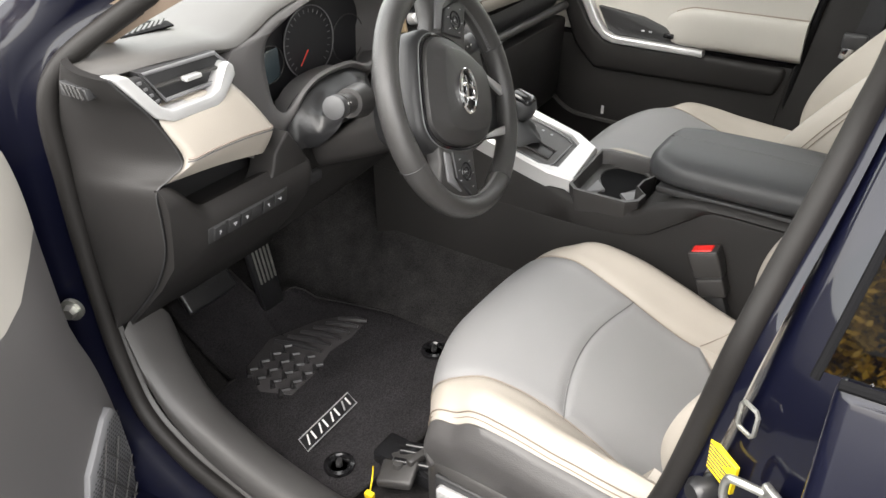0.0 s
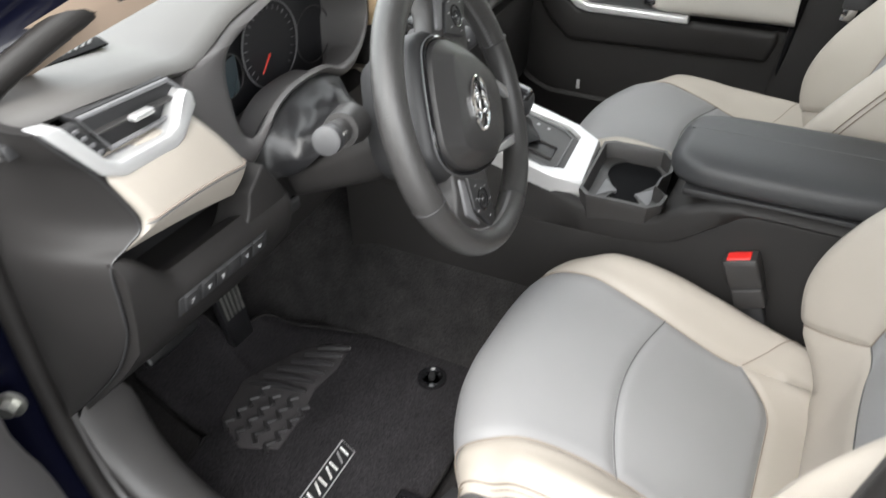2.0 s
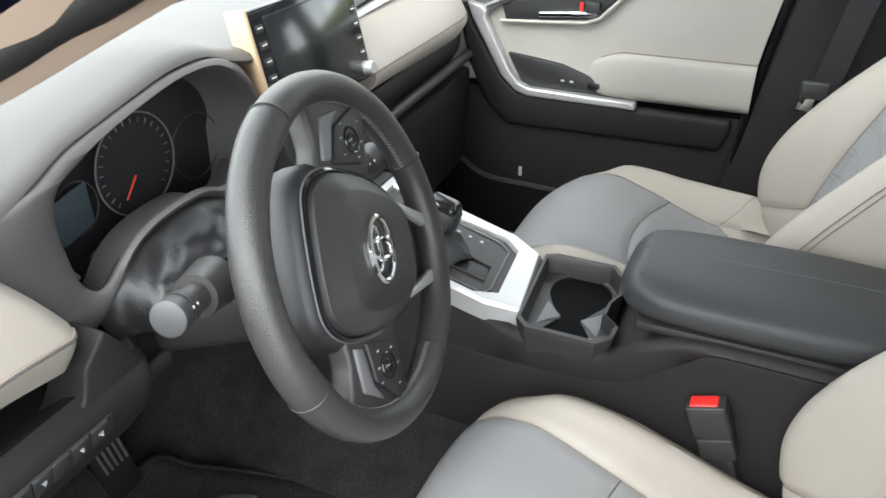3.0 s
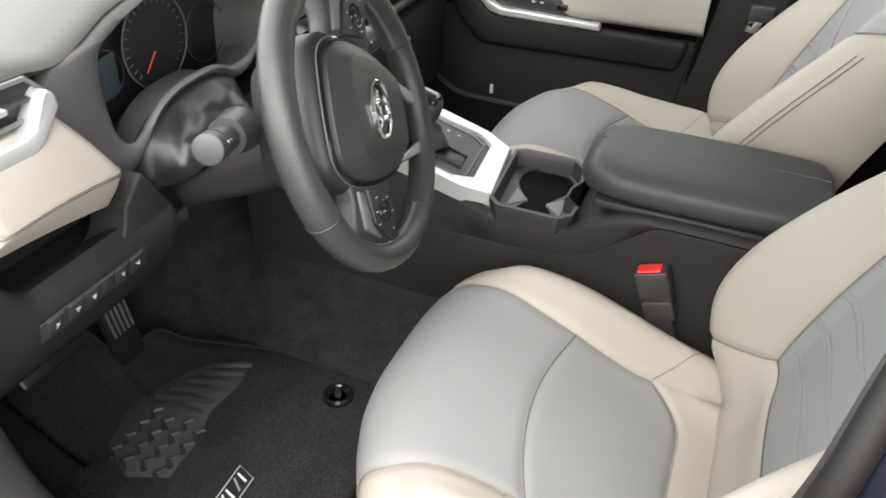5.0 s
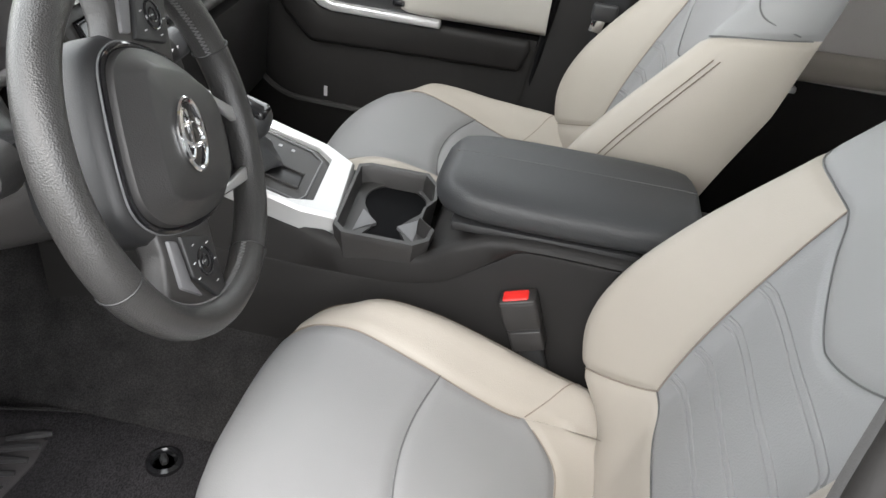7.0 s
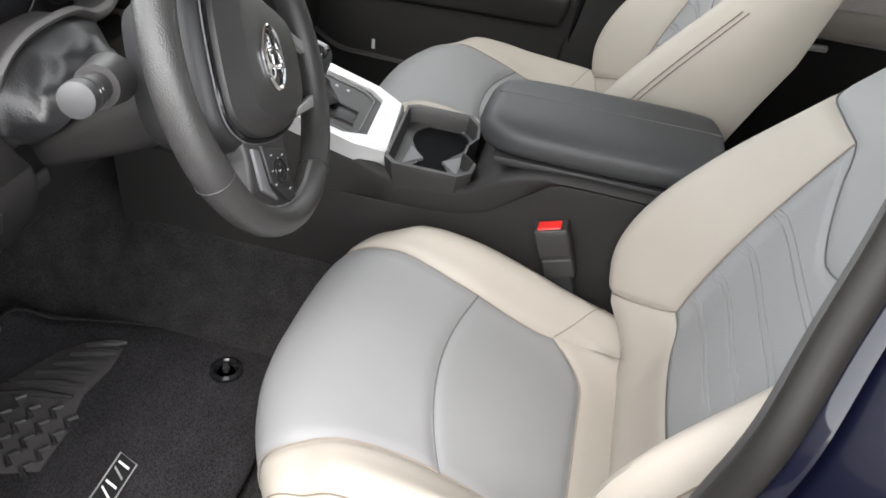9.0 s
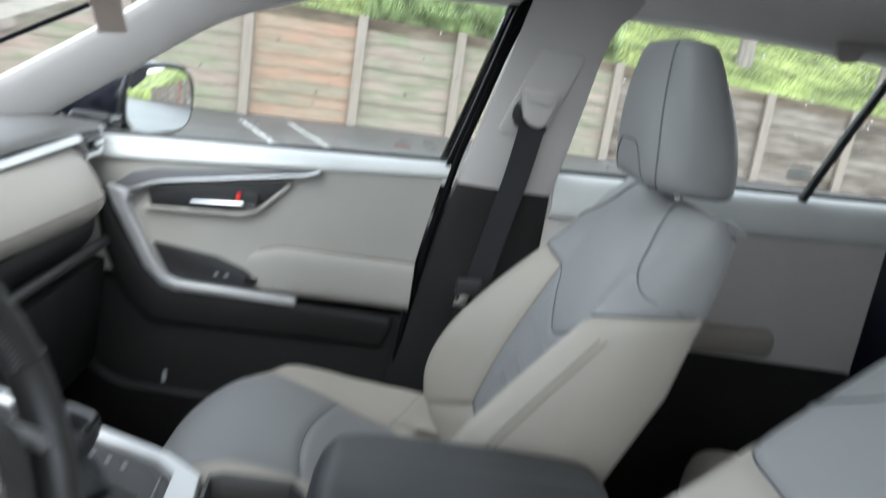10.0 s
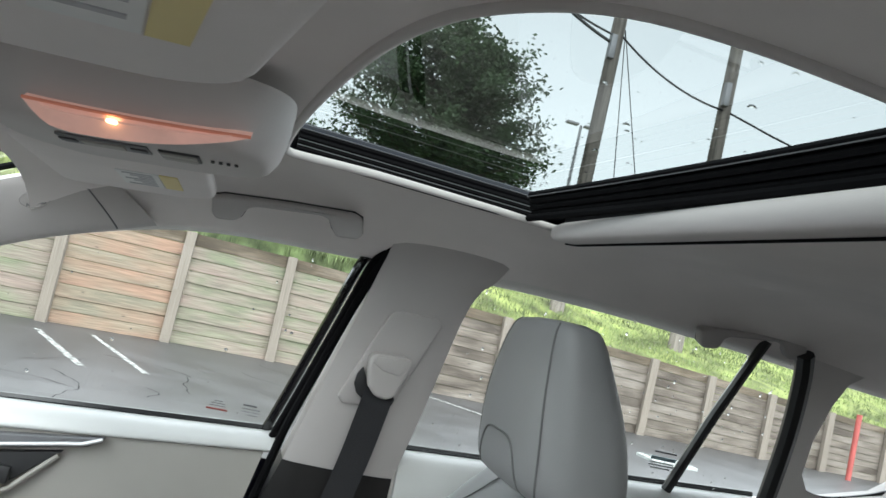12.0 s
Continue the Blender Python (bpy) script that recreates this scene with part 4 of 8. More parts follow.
def build_console():
    root = thing("center_console", "charcoal plastic centre console between the front seats", "console", (0, -0.1, 0.42))
    # body: cross-sections from the dashboard back
    sec = Keys([(0.40, 0.095, 0.86), (0.25, 0.095, 0.835), (0.10, 0.094, 0.795), (0.0, 0.094, 0.768), (-0.05, 0.098, 0.754), (-0.17, 0.102, 0.758), (-0.21, 0.102, 0.785), (-0.27, 0.098, 0.806), (-0.40, 0.097, 0.808), (-0.56, 0.095, 0.80)][::-1])
    ys = [-0.56 + 0.96 * i / 60 for i in range(61)]
    cut = Keys([(-0.56, 0.80), (-0.30, 0.80), (-0.286, 0.785), (-0.232, 0.744), (-0.20, 0.722), (-0.14, 0.706), (-0.068, 0.702), (0.40, 0.70)])
    rings = []
    for y in ys:
        w, z = sec(y)
        zs = min(cut(y)[0], z - 0.016)
        zf = z - (0.05 if -0.165 < y < -0.035 else 0.0)
        prof = [(-0.094, 0.40), (-0.096, 0.55), (-0.097, zs - 0.006), (-0.095, zs - 0.0015), (-0.096, zs), (-w - 0.001, zs + 0.003), (-w - 0.002, z - 0.012), (-w + 0.003, z - 0.004), (-w + 0.012, z), (-w + 0.014, zf)]
        ring = [Vector((x, y, zz)) for x, zz in prof] + [Vector((-x, y, zz)) for x, zz in prof[::-1]]
        rings.append(ring)
    part("body", loft(rings), SIDE, root, "charcoal grained plastic", 45)
    # gear surround frame
    out = [(-0.078, -0.048), (0.066, -0.030), (0.086, 0.015), (0.092, 0.24), (-0.096, 0.24), (-0.094, 0.0)]
    inn = [(-0.062, -0.010), (0.046, 0.000), (0.065, 0.026), (0.069, 0.22), (-0.083, 0.22), (-0.081, 0.020)]
    b = bmesh.new()
    zt = lambda p, h: Vector((p[0], p[1], plate_z(p[1]) + h))  # noqa: E731
    loft([[zt(p, -0.03) for p in out], [zt(p, 0.002) for p in out], [zt((p[0] * 0.96, p[1] * 0.97 + 0.002), 0.007) for p in out],
          [zt((p[0] * 1.05, p[1]), 0.007) for p in inn], [zt(p, 0.003) for p in inn], [zt(p, -0.02) for p in inn]], True, False, b)
    soften(b, 0.002, 2, 25)
    part("gear_surround", b, SILVER, root, "satin silver frame")
    b = bmesh.new()
    loft([[zt(p, -0.02) for p in inn], [zt(p, -0.001) for p in inn], [zt((p[0] * 0.8 - 0.001, 0.11 + (p[1] - 0.11) * 0.86), 0.001) for p in inn]], True, True, b)
    part("gear_panel", b, DARK, root)
    tr = [(-0.048, 0.018), (-0.012, 0.022), (-0.012, 0.075), (-0.050, 0.072)]
    part("tray", prism([zt(p, 0.0015) for p in tr], (0, 0, -0.03), 0.003), BLACK, root, "small black storage slot")
    bez = [(-0.074, 0.010), (-0.058, 0.004), (0.040, 0.012), (0.055, 0.032), (0.058, 0.19), (-0.074, 0.19)]
    part("shift_plate", tube([zt(p, 0.002) for p in bez], 0.0016, 6, True), SHIELD, root, "thin grey line round the shift plate")
    for k in range(5):
        part("gear_mark", rbox(zt((0.036, 0.055 + 0.019 * k), 0.0018), (0.006, 0.005, 0.0008), 0.0002, 1, (15, 0, 0)), PRINT, root)
    part("tray_rim", tube([zt(p, 0.003) for p in tr], 0.002, 6, True), DARK, root)
    # cup holder: rim, well, two cups
    rim = [(-0.092, -0.046), (0.078, -0.034), (0.088, -0.050), (0.088, -0.140), (0.060, -0.160), (0.018, -0.166), (-0.010, -0.156), (-0.040, -0.156), (-0.062, -0.178), (-0.090, -0.176), (-0.108, -0.158), (-0.108, -0.062)]
    z0 = 0.777
    shrink = lambda k, z: [Vector((-0.008 + (x + 0.008) * k, -0.105 + (y + 0.105) * k, z)) for x, y in rim]  # noqa: E731
    b = bmesh.new()
    loft([shrink(0.90, z0 - 0.06), shrink(0.955, z0 - 0.030), shrink(0.99, z0 - 0.012), shrink(1.004, z0 - 0.005), shrink(1.0, z0), shrink(0.93, z0), shrink(0.89, z0 - 0.008), shrink(0.86, z0 - 0.05)], True, False, b)
    soften(b, 0.0025, 2, 30)
    ch = part("cup_holder", b, DARK, root, "charcoal twin cup holder")
    b = bmesh.new()
    hole = [(0.082, -0.100), (0.074, -0.075), (0.052, -0.060), (0.022, -0.060), (-0.004, -0.072), (-0.030, -0.086), (-0.052, -0.082), (-0.076, -0.066), (-0.086, -0.082), (-0.088, -0.110), (-0.084, -0.138), (-0.072, -0.150), (-0.052, -0.134), (-0.030, -0.124), (-0.008, -0.132), (0.020, -0.146), (0.052, -0.146), (0.074, -0.128)]
    hole = [(p.x, p.y) for p in smooth_line([(x, y, 0) for x, y in hole], 4, True)]
    edge = []
    c0 = Vector((0.0, -0.104))
    wall = [Vector((v.x, v.y)) for v in shrink(0.885, 0)]
    for x, y in hole:
        d = Vector((x, y)) - c0
        far = d
        for i in range(len(wall)):
            p, q = wall[i] - c0, wall[(i + 1) % len(wall)] - c0
            e = q - p
            det = d.x * -e.y + d.y * e.x
            if abs(det) > 1e-9:
                r, u = (p.x * -e.y + p.y * e.x) / det, (d.x * p.y - d.y * p.x) / det
                if r > 0 and -1e-6 <= u <= 1.000001:
                    far = d * max(r, 1.0)
        edge.append(c0 + far)
    lift = lambda pts, z: [Vector((p[0], p[1], z)) for p in pts]  # noqa: E731
    part("deck", loft([lift(edge, z0 - 0.026), lift(hole, z0 - 0.028), lift(hole, z0 - 0.032)], True, False, b), DARK, ch, "charcoal inner deck with cut-outs", 40)
    part("well", loft([lift(hole, z0 - 0.031), lift([(c0.x + (x - c0.x) * 0.92, c0.y + (y - c0.y) * 0.92) for x, y in hole], z0 - 0.062)], True, True), RAILM, ch, "black cup well", 40)
    for tip, wide in ((-0.092, -0.064), (-0.120, -0.150)):
        flap = [(-0.062, wide), (-0.046, (tip + wide) / 2), (-0.031, tip), (-0.016, (tip + wide) / 2), (0.0, wide)]
        part("holder_flap", prism([Vector((x, y, z0 - 0.0255)) for x, y in flap], (0, 0, -0.010), 0.002, 2), SHIELD, ch, "grey sprung flap")
    part("holder_flap", prism([(-0.080, -0.150, z0 - 0.034), (-0.066, -0.146, z0 - 0.034), (-0.070, -0.134, z0 - 0.034), (-0.082, -0.138, z0 - 0.034)], (0, 0, 0.010), 0.003), TRIM, ch, "pale sprung flap")
    # armrest lid
    b = bmesh.new()
    k = Keys([(0, -0.168, 0.030), (0.03, -0.175, 0.058), (0.10, -0.192, 0.080), (0.25, -0.235, 0.097), (0.6, -0.37, 0.101), (0.85, -0.47, 0.095), (0.95, -0.508, 0.078), (1, -0.522, 0.04)])
    rings = []
    for i in range(41):
        y, w = k(i / 40)
        t = i / 40
        h = 0.030 * min(1, (t / 0.10) ** 0.5) * min(1, ((1 - t) / 0.08) ** 0.5 if t < 1 else 0) + 0.001
        zb = 0.802
        ring = []
        for q in range(40):
            a = 2 * math.pi * q / 40
            c, s = math.cos(a), math.sin(a)
            ring.append(Vector((0.002 + w * (1 - 0.10 * max(0.0, -s)) * math.copysign(abs(c) ** 0.5, c), y, zb + 0.030 + (h + 0.003 if s > 0 else 0.82 * h) * math.copysign(abs(s) ** (0.62 if s > 0 else 0.8), s))))
        rings.append(ring)
    lid = part("armrest_lid", loft(rings), BLACKL, root, "padded black leather armrest", 60)
    line = []
    for i in range(3, 39):
        y, w = k(i / 40)
        line.append((w, y))
    part("stitching", tube([Vector((0.002 + 0.10 * w, y, 0.8655)) for w, y in line], 0.0010, 5), DTHREAD, lid)
    part("hinge_base", rbox((0.002, -0.35, 0.806), (0.180, 0.30, 0.014), 0.005), BLACK, root)
    # gear lever
    gl = thing("gear_lever", "black leather gear lever with a chrome collar and a gaiter", "gear lever", (-0.02, 0.10, 0.80))
    rings = []
    for i in range(13):
        t = i / 12
        cx, cy, cz = -0.022 - 0.006 * t, 0.118 - 0.022 * t, 0.808 + 0.042 * t
        r = 0.048 * (1 - t) ** 0.8 + 0.016
        rings.append([Vector((cx + r * 0.8 * math.cos(a) * (1 + 0.10 * math.sin(5 * a + 3 * t)), cy + r * math.sin(a) * (1 + 0.10 * math.cos(4 * a + 5 * t)), cz + 0.004 * math.sin(6 * a) * (1 - t))) for a in (2 * math.pi * q / 32 for q in range(32))])
    part("gaiter", loft(rings), BLACKL, gl, "wrinkled black leather gaiter")
    part("collar", tube([(-0.027, 0.102, 0.846), (-0.029, 0.098, 0.858)], 0.016, 20), CHROME, gl, "chrome collar")
    part("knob", rbox((-0.032, 0.090, 0.876), (0.044, 0.056, 0.050), 0.019, 4, (16, 0, 0)), BLACKL, gl)
    part("knob_cap", rbox((-0.034, 0.086, 0.892), (0.034, 0.046, 0.020), 0.009, 4, (16, 0, 0)), GLOSSB, gl, "gloss black cap")


# ---- steering wheel ----
WHEEL = Matrix.Translation((-0.359, 0.029, 1.009)) @ Matrix.Rotation(radians(7.4), 4, "Z") @ Matrix.Rotation(radians(-20.3), 4, "X")
TURN = radians(62)


def on_wheel(x, z, d=0.0):
    """x across, z up on the wheel itself, which stands turned on its column; d towards the driver."""
    c, s = math.cos(TURN), math.sin(TURN)
    return WHEEL @ Vector((x * c - z * s, -d, x * s + z * c))


def build_wheel():
    root = thing("steering_wheel", "black leather steering wheel with a padded hub and silver spoke trim", "steering wheel", WHEEL.translation)
    R, n = 0.1615, 120
    deep = WHEEL.to_3x3() @ Vector((0, 1, 0))
    # rim: a slightly oval section that swells at the thumb grips
    rings = []
    for i in range(n):
        a = 2 * math.pi * i / n
        grip = math.exp(-((math.degrees(a) - 48 + 180) % 360 - 180) ** 2 / 200) + math.exp(-((math.degrees(a) - 132 + 180) % 360 - 180) ** 2 / 200)
        rr, rd = 0.0155 + 0.0022 * grip, 0.0180 + 0.0010 * grip
        ring = []
        for k in range(18):
            q = 2 * math.pi * k / 18
            r = R - 0.0012 * grip + rr * math.cos(q)
            ring.append(on_wheel(r * math.cos(a), r * math.sin(a), rd * math.sin(q)))
        rings.append(ring)
    rings.append(rings[0])
    b = loft(rings, True, False)
    bmesh.ops.remove_doubles(b, verts=b.verts[:], dist=1e-6)
    part("rim", b, RIML, root, "black leather rim", 60)
    # leather joints round the rim
    for a in (43, 134, 226, 308):
        c, s = math.cos(radians(a)), math.sin(radians(a))
        ring = []
        for k in range(20):
            q = 2 * math.pi * k / 20
            r = R + 0.0170 * math.cos(q)
            ring.append(on_wheel(r * c, r * s, 0.0192 * math.sin(q)))
        part("rim_joint", tube(ring, 0.0008, 5, True), BLACK, root)
    for a0, a1 in ((134, 226), (-52, 43)):
        bm = None
        for i in range(56):
            a = radians(a0 + (a1 - a0) * (i + 0.5) / 56)
            for lean in (0.012, -0.012):
                r1 = R - 0.0150
                p, q = on_wheel(r1 * math.cos(a), r1 * math.sin(a), 0.0062), on_wheel((r1 - 0.0008) * math.cos(a + lean), (r1 - 0.0008) * math.sin(a + lean), 0.001)
                bm = tube([p, q], 0.0008, 4, bm=bm)
        part("rim_stitching", bm, DTHREAD, root)
    # hub: housing, padded cover with a bevelled plateau, dark line between them
    hub = [(-0.030, 0.086), (-0.060, 0.078), (-0.076, 0.050), (-0.077, 0.005), (-0.068, -0.040), (-0.050, -0.076), (-0.020, -0.092)]
    hub = hub + [(-x, z) for x, z in hub[::-1]]
    hub = [(p.x, p.y) for p in smooth_line([(x, z, 0) for x, z in hub], 5, True)]
    flat = [(-0.036, 0.058), (-0.052, 0.048), (-0.056, 0.020), (-0.052, -0.014), (-0.040, -0.050), (-0.018, -0.062)]
    flat = flat + [(-x, z) for x, z in flat[::-1]]
    flat = [(p.x, p.y) for p in smooth_line([(x, z, 0) for x, z in flat], 5, True)]
    lay = lambda k, d, up=0.0: [on_wheel(x * k, z * k + up, d) for x, z in hub]  # noqa: E731
    part("hub_housing", loft([lay(0.92, -0.085), lay(1.06, -0.060), lay(1.14, -0.030), lay(1.13, -0.008), lay(1.07, 0.001), lay(1.0, 0.003)]), BLACK, root, "charcoal grained hub", 50)
    m = len(hub)
    plate = [flat[int(i * len(flat) / m) % len(flat)] for i in range(m)]
    top = lambda k, d: [on_wheel(x * k, z * k, d) for x, z in plate]  # noqa: E731
    part("hub_pad", loft([lay(0.97, -0.01), lay(0.975, 0.006), lay(0.955, 0.0115), lay(0.90, 0.0135), top(1.03, 0.0262), top(0.98, 0.0275), top(0.5, 0.0282), top(0.1, 0.0284)]), HUBPAD, root, "black padded airbag cover", 28)
    part("hub_trim", tube(lay(1.005, 0.004), 0.0032, 8, True), GLOSSB, root, "gloss black line")
    part("hub_line", tube(lay(1.045, 0.0035), 0.0009, 6, True), SHIELD, root, "thin grey edge line")

    def oval(rx, rz, r, dx=0, dz=0.0, d=0.0300):
        return tube([on_wheel(dx + rx * math.cos(q), 0.009 + dz + rz * math.sin(q), d) for q in (2 * math.pi * k / 40 for k in range(40))], r, 8, True)

    # plain oval badge
    em = part("badge", oval(0.0305, 0.0215, 0.0026), CHROME, root, "chrome oval badge")
    part("badge_ring", oval(0.0095, 0.0190, 0.0020), CHROME, em)
    part("badge_ring", oval(0.0210, 0.0080, 0.0020, 0, 0.009), CHROME, em)
    part("badge_back", loft([[on_wheel(rx * math.cos(q), 0.009 + rx * 0.70 * math.sin(q), dd) for q in (2 * math.pi * k / 40 for k in range(40))] for rx, dd in ((0.030, 0.024), (0.029, 0.0292), (0.01, 0.0294))]), GLOSSB, em)
    # side spokes with their switch panels
    for s in (-1, 1):
        loop = [on_wheel(s * x, z, 0.004) for x, z in ((0.066, 0.058), (0.100, 0.050), (0.150, 0.062), (0.154, 0.020), (0.152, -0.052), (0.118, -0.044), (0.070, -0.040))]
        sp = part("spoke", prism(loop, deep * 0.026, 0.006, 3), DARK, root)
        ridge = [on_wheel(s * x, z, 0.0075) for x, z in ((0.086, 0.046), (0.128, 0.040), (0.140, 0.006), (0.124, 0.022), (0.088, 0.032))]
        part("spoke_face", prism(ridge, deep * 0.008, 0.002, 2), SHIELD, sp, "smooth grey spoke face")
        pad = [(0.084, 0.027), (0.122, 0.018), (0.145, -0.020), (0.134, -0.037), (0.088, -0.024)]
        part("switch_pad", prism([on_wheel(s * x, z, 0.0085) for x, z in pad], deep * 0.008, 0.002), BLACK, sp, "black switch panel")
        c = (s * 0.110, -0.006)
        ring = lambda r: [on_wheel(c[0] + r * math.cos(q), c[1] + r * math.sin(q), 0.0092) for q in (2 * math.pi * k / 24 for k in range(24))]  # noqa: E731
        part("switch_ring", tube(ring(0.0125), 0.0012, 5, True), GLOSSB, sp)
        part("switch_ring", tube(ring(0.0060), 0.0009, 5, True), GLOSSB, sp)
        for dx, dz in ((0.0, 0.0), (-0.016, 0.016), (0.014, 0.016), (-0.016, -0.010), (0.020, -0.016), (0.0, 0.019), (0.0, -0.019)):
            part("switch_mark", rbox(on_wheel(c[0] + s * dx, c[1] + dz, 0.0088), (0.0036, 0.001, 0.0010), 0.0002, 1), PRINT, sp)
    # hollow third spoke: two legs with silver faces and a dark web between them
    part("spoke_web", prism([on_wheel(x, z, -0.010) for x, z in ((-0.044, -0.080), (0.044, -0.080), (0.026, -0.150), (-0.026, -0.150))], deep * 0.012, 0.003, 2), BLACK, root)
    for s in (-1, 1):
        leg = [(s * 0.046, -0.072), (s * 0.060, -0.060), (s * 0.040, -0.152), (s * 0.024, -0.152)]
        lg = part("lower_spoke", prism([on_wheel(x, z, 0.002) for x, z in leg], deep * 0.020, 0.004, 3), DARK, root)
        tl = [(s * 0.045, -0.084), (s * 0.053, -0.078), (s * 0.0385, -0.146), (s * 0.024, -0.146)]
        part("spoke_trim", prism([on_wheel(x, z, 0.0055) for x, z in tl], deep * 0.008, 0.002, 3), SILVER, lg, "satin silver spoke face")
    # column shroud behind
    col = thing("steering_column", "charcoal plastic steering column cover with a wrinkled gaiter", "column", on_wheel(0, 0, -0.15))
    rings = []
    for d, w, h, dz in ((-0.055, 0.052, 0.042, -0.012), (-0.07, 0.060, 0.052, -0.016), (-0.12, 0.062, 0.054, -0.022), (-0.16, 0.058, 0.050, -0.026), (-0.25, 0.045, 0.04, -0.035)):
        rings.append([WHEEL @ Vector((w * math.copysign(abs(math.cos(q)) ** 0.6, math.cos(q)), -d, dz + 0.60 * h * math.copysign(abs(math.sin(q)) ** 0.6, math.sin(q)))) for q in (2 * math.pi * k / 36 for k in range(36))])
    part("shroud", loft(rings), SIDE, col, "charcoal plastic shroud", 45)
    ga = smooth_line([(-0.474, 0.268, 0.940), (-0.466, 0.270, 0.958), (-0.43, 0.272, 0.983), (-0.37, 0.274, 0.998), (-0.30, 0.278, 0.995), (-0.25, 0.282, 0.970), (-0.235, 0.286, 0.93)], 8)
    gb = smooth_line([(-0.458, 0.254, 0.922), (-0.436, 0.236, 0.912), (-0.434, 0.195, 0.945), (-0.416, 0.180, 0.972), (-0.372, 0.174, 0.982), (-0.325, 0.180, 0.970), (-0.305, 0.20, 0.93)], 8)

    def gait(u, v):
        i = u * (len(ga) - 1)
        k = min(int(i), len(ga) - 2)
        p = ga[k].lerp(ga[k + 1], i - k).lerp(gb[k].lerp(gb[k + 1], i - k), v)
        sag = math.sin(math.pi * v)
        return p - Vector((0, 0, sag * (0.008 + 0.008 * abs(math.sin(7.5 * u + 2.5 * v)) + 0.005 * abs(math.sin(15.5 * u - 6 * v)) + 0.003 * abs(math.sin(26 * u + 8 * v)))))

    part("gaiter", sheet(gait, even(48), even(20), (0, 0, -0.004)), GAITER, col, "wrinkled black leatherette gaiter", 60)
    for s, nm in ((-1, "light_stalk"), (1, "wiper_stalk")):
        p0, p1 = Vector((-0.377 + s * 0.098, 0.112, 1.022)), Vector((-0.377 + s * 0.172, 0.090, 1.040))
        st = thing(nm, "charcoal plastic stalk switch with printed marks on a round knob", "stalk", p0)
        d = (p1 - p0).normalized()
        part("arm", tube([p0, p0.lerp(p1, 0.62)], [0.016, 0.012], 16), DARK, st)
        part("collar", tube([p0.lerp(p1, 0.60), p0.lerp(p1, 0.76)], [0.0150, 0.0160], 20), DARK, st)
        part("knob", tube([p0.lerp(p1, 0.77), p0.lerp(p1, 0.80), p0.lerp(p1, 0.97), p1], [0.0145, 0.0158, 0.0155, 0.011], 20), material("dark_grey_plastic", (0.05, 0.05, 0.052), 0.5, grain=0.1, grain_scale=500), st, "dark grey knob")
        part("base", tube([p0 - d * 0.01, p0.lerp(p1, 0.35)], [0.024, 0.020], 20), DARK, st)
        up = d.cross(Vector((0, 1, 0))).normalized()
        for k in range(5):
            c = p0.lerp(p1, 0.63 + 0.03 * k)
            part("printed_mark", rbox(c - Vector((0, 0.0165, 0)) + Vector((0, 0.002, 0.006 - 0.004 * (k % 3))), (0.004, 0.001, 0.003), 0.0002, 1), WHITE, st)


# ---- dashboard ----


def yo(x):
    """The dashboard's face lies a little further forward on the passenger side."""
    return 0.075 * max(0.0, (x + 0.5))


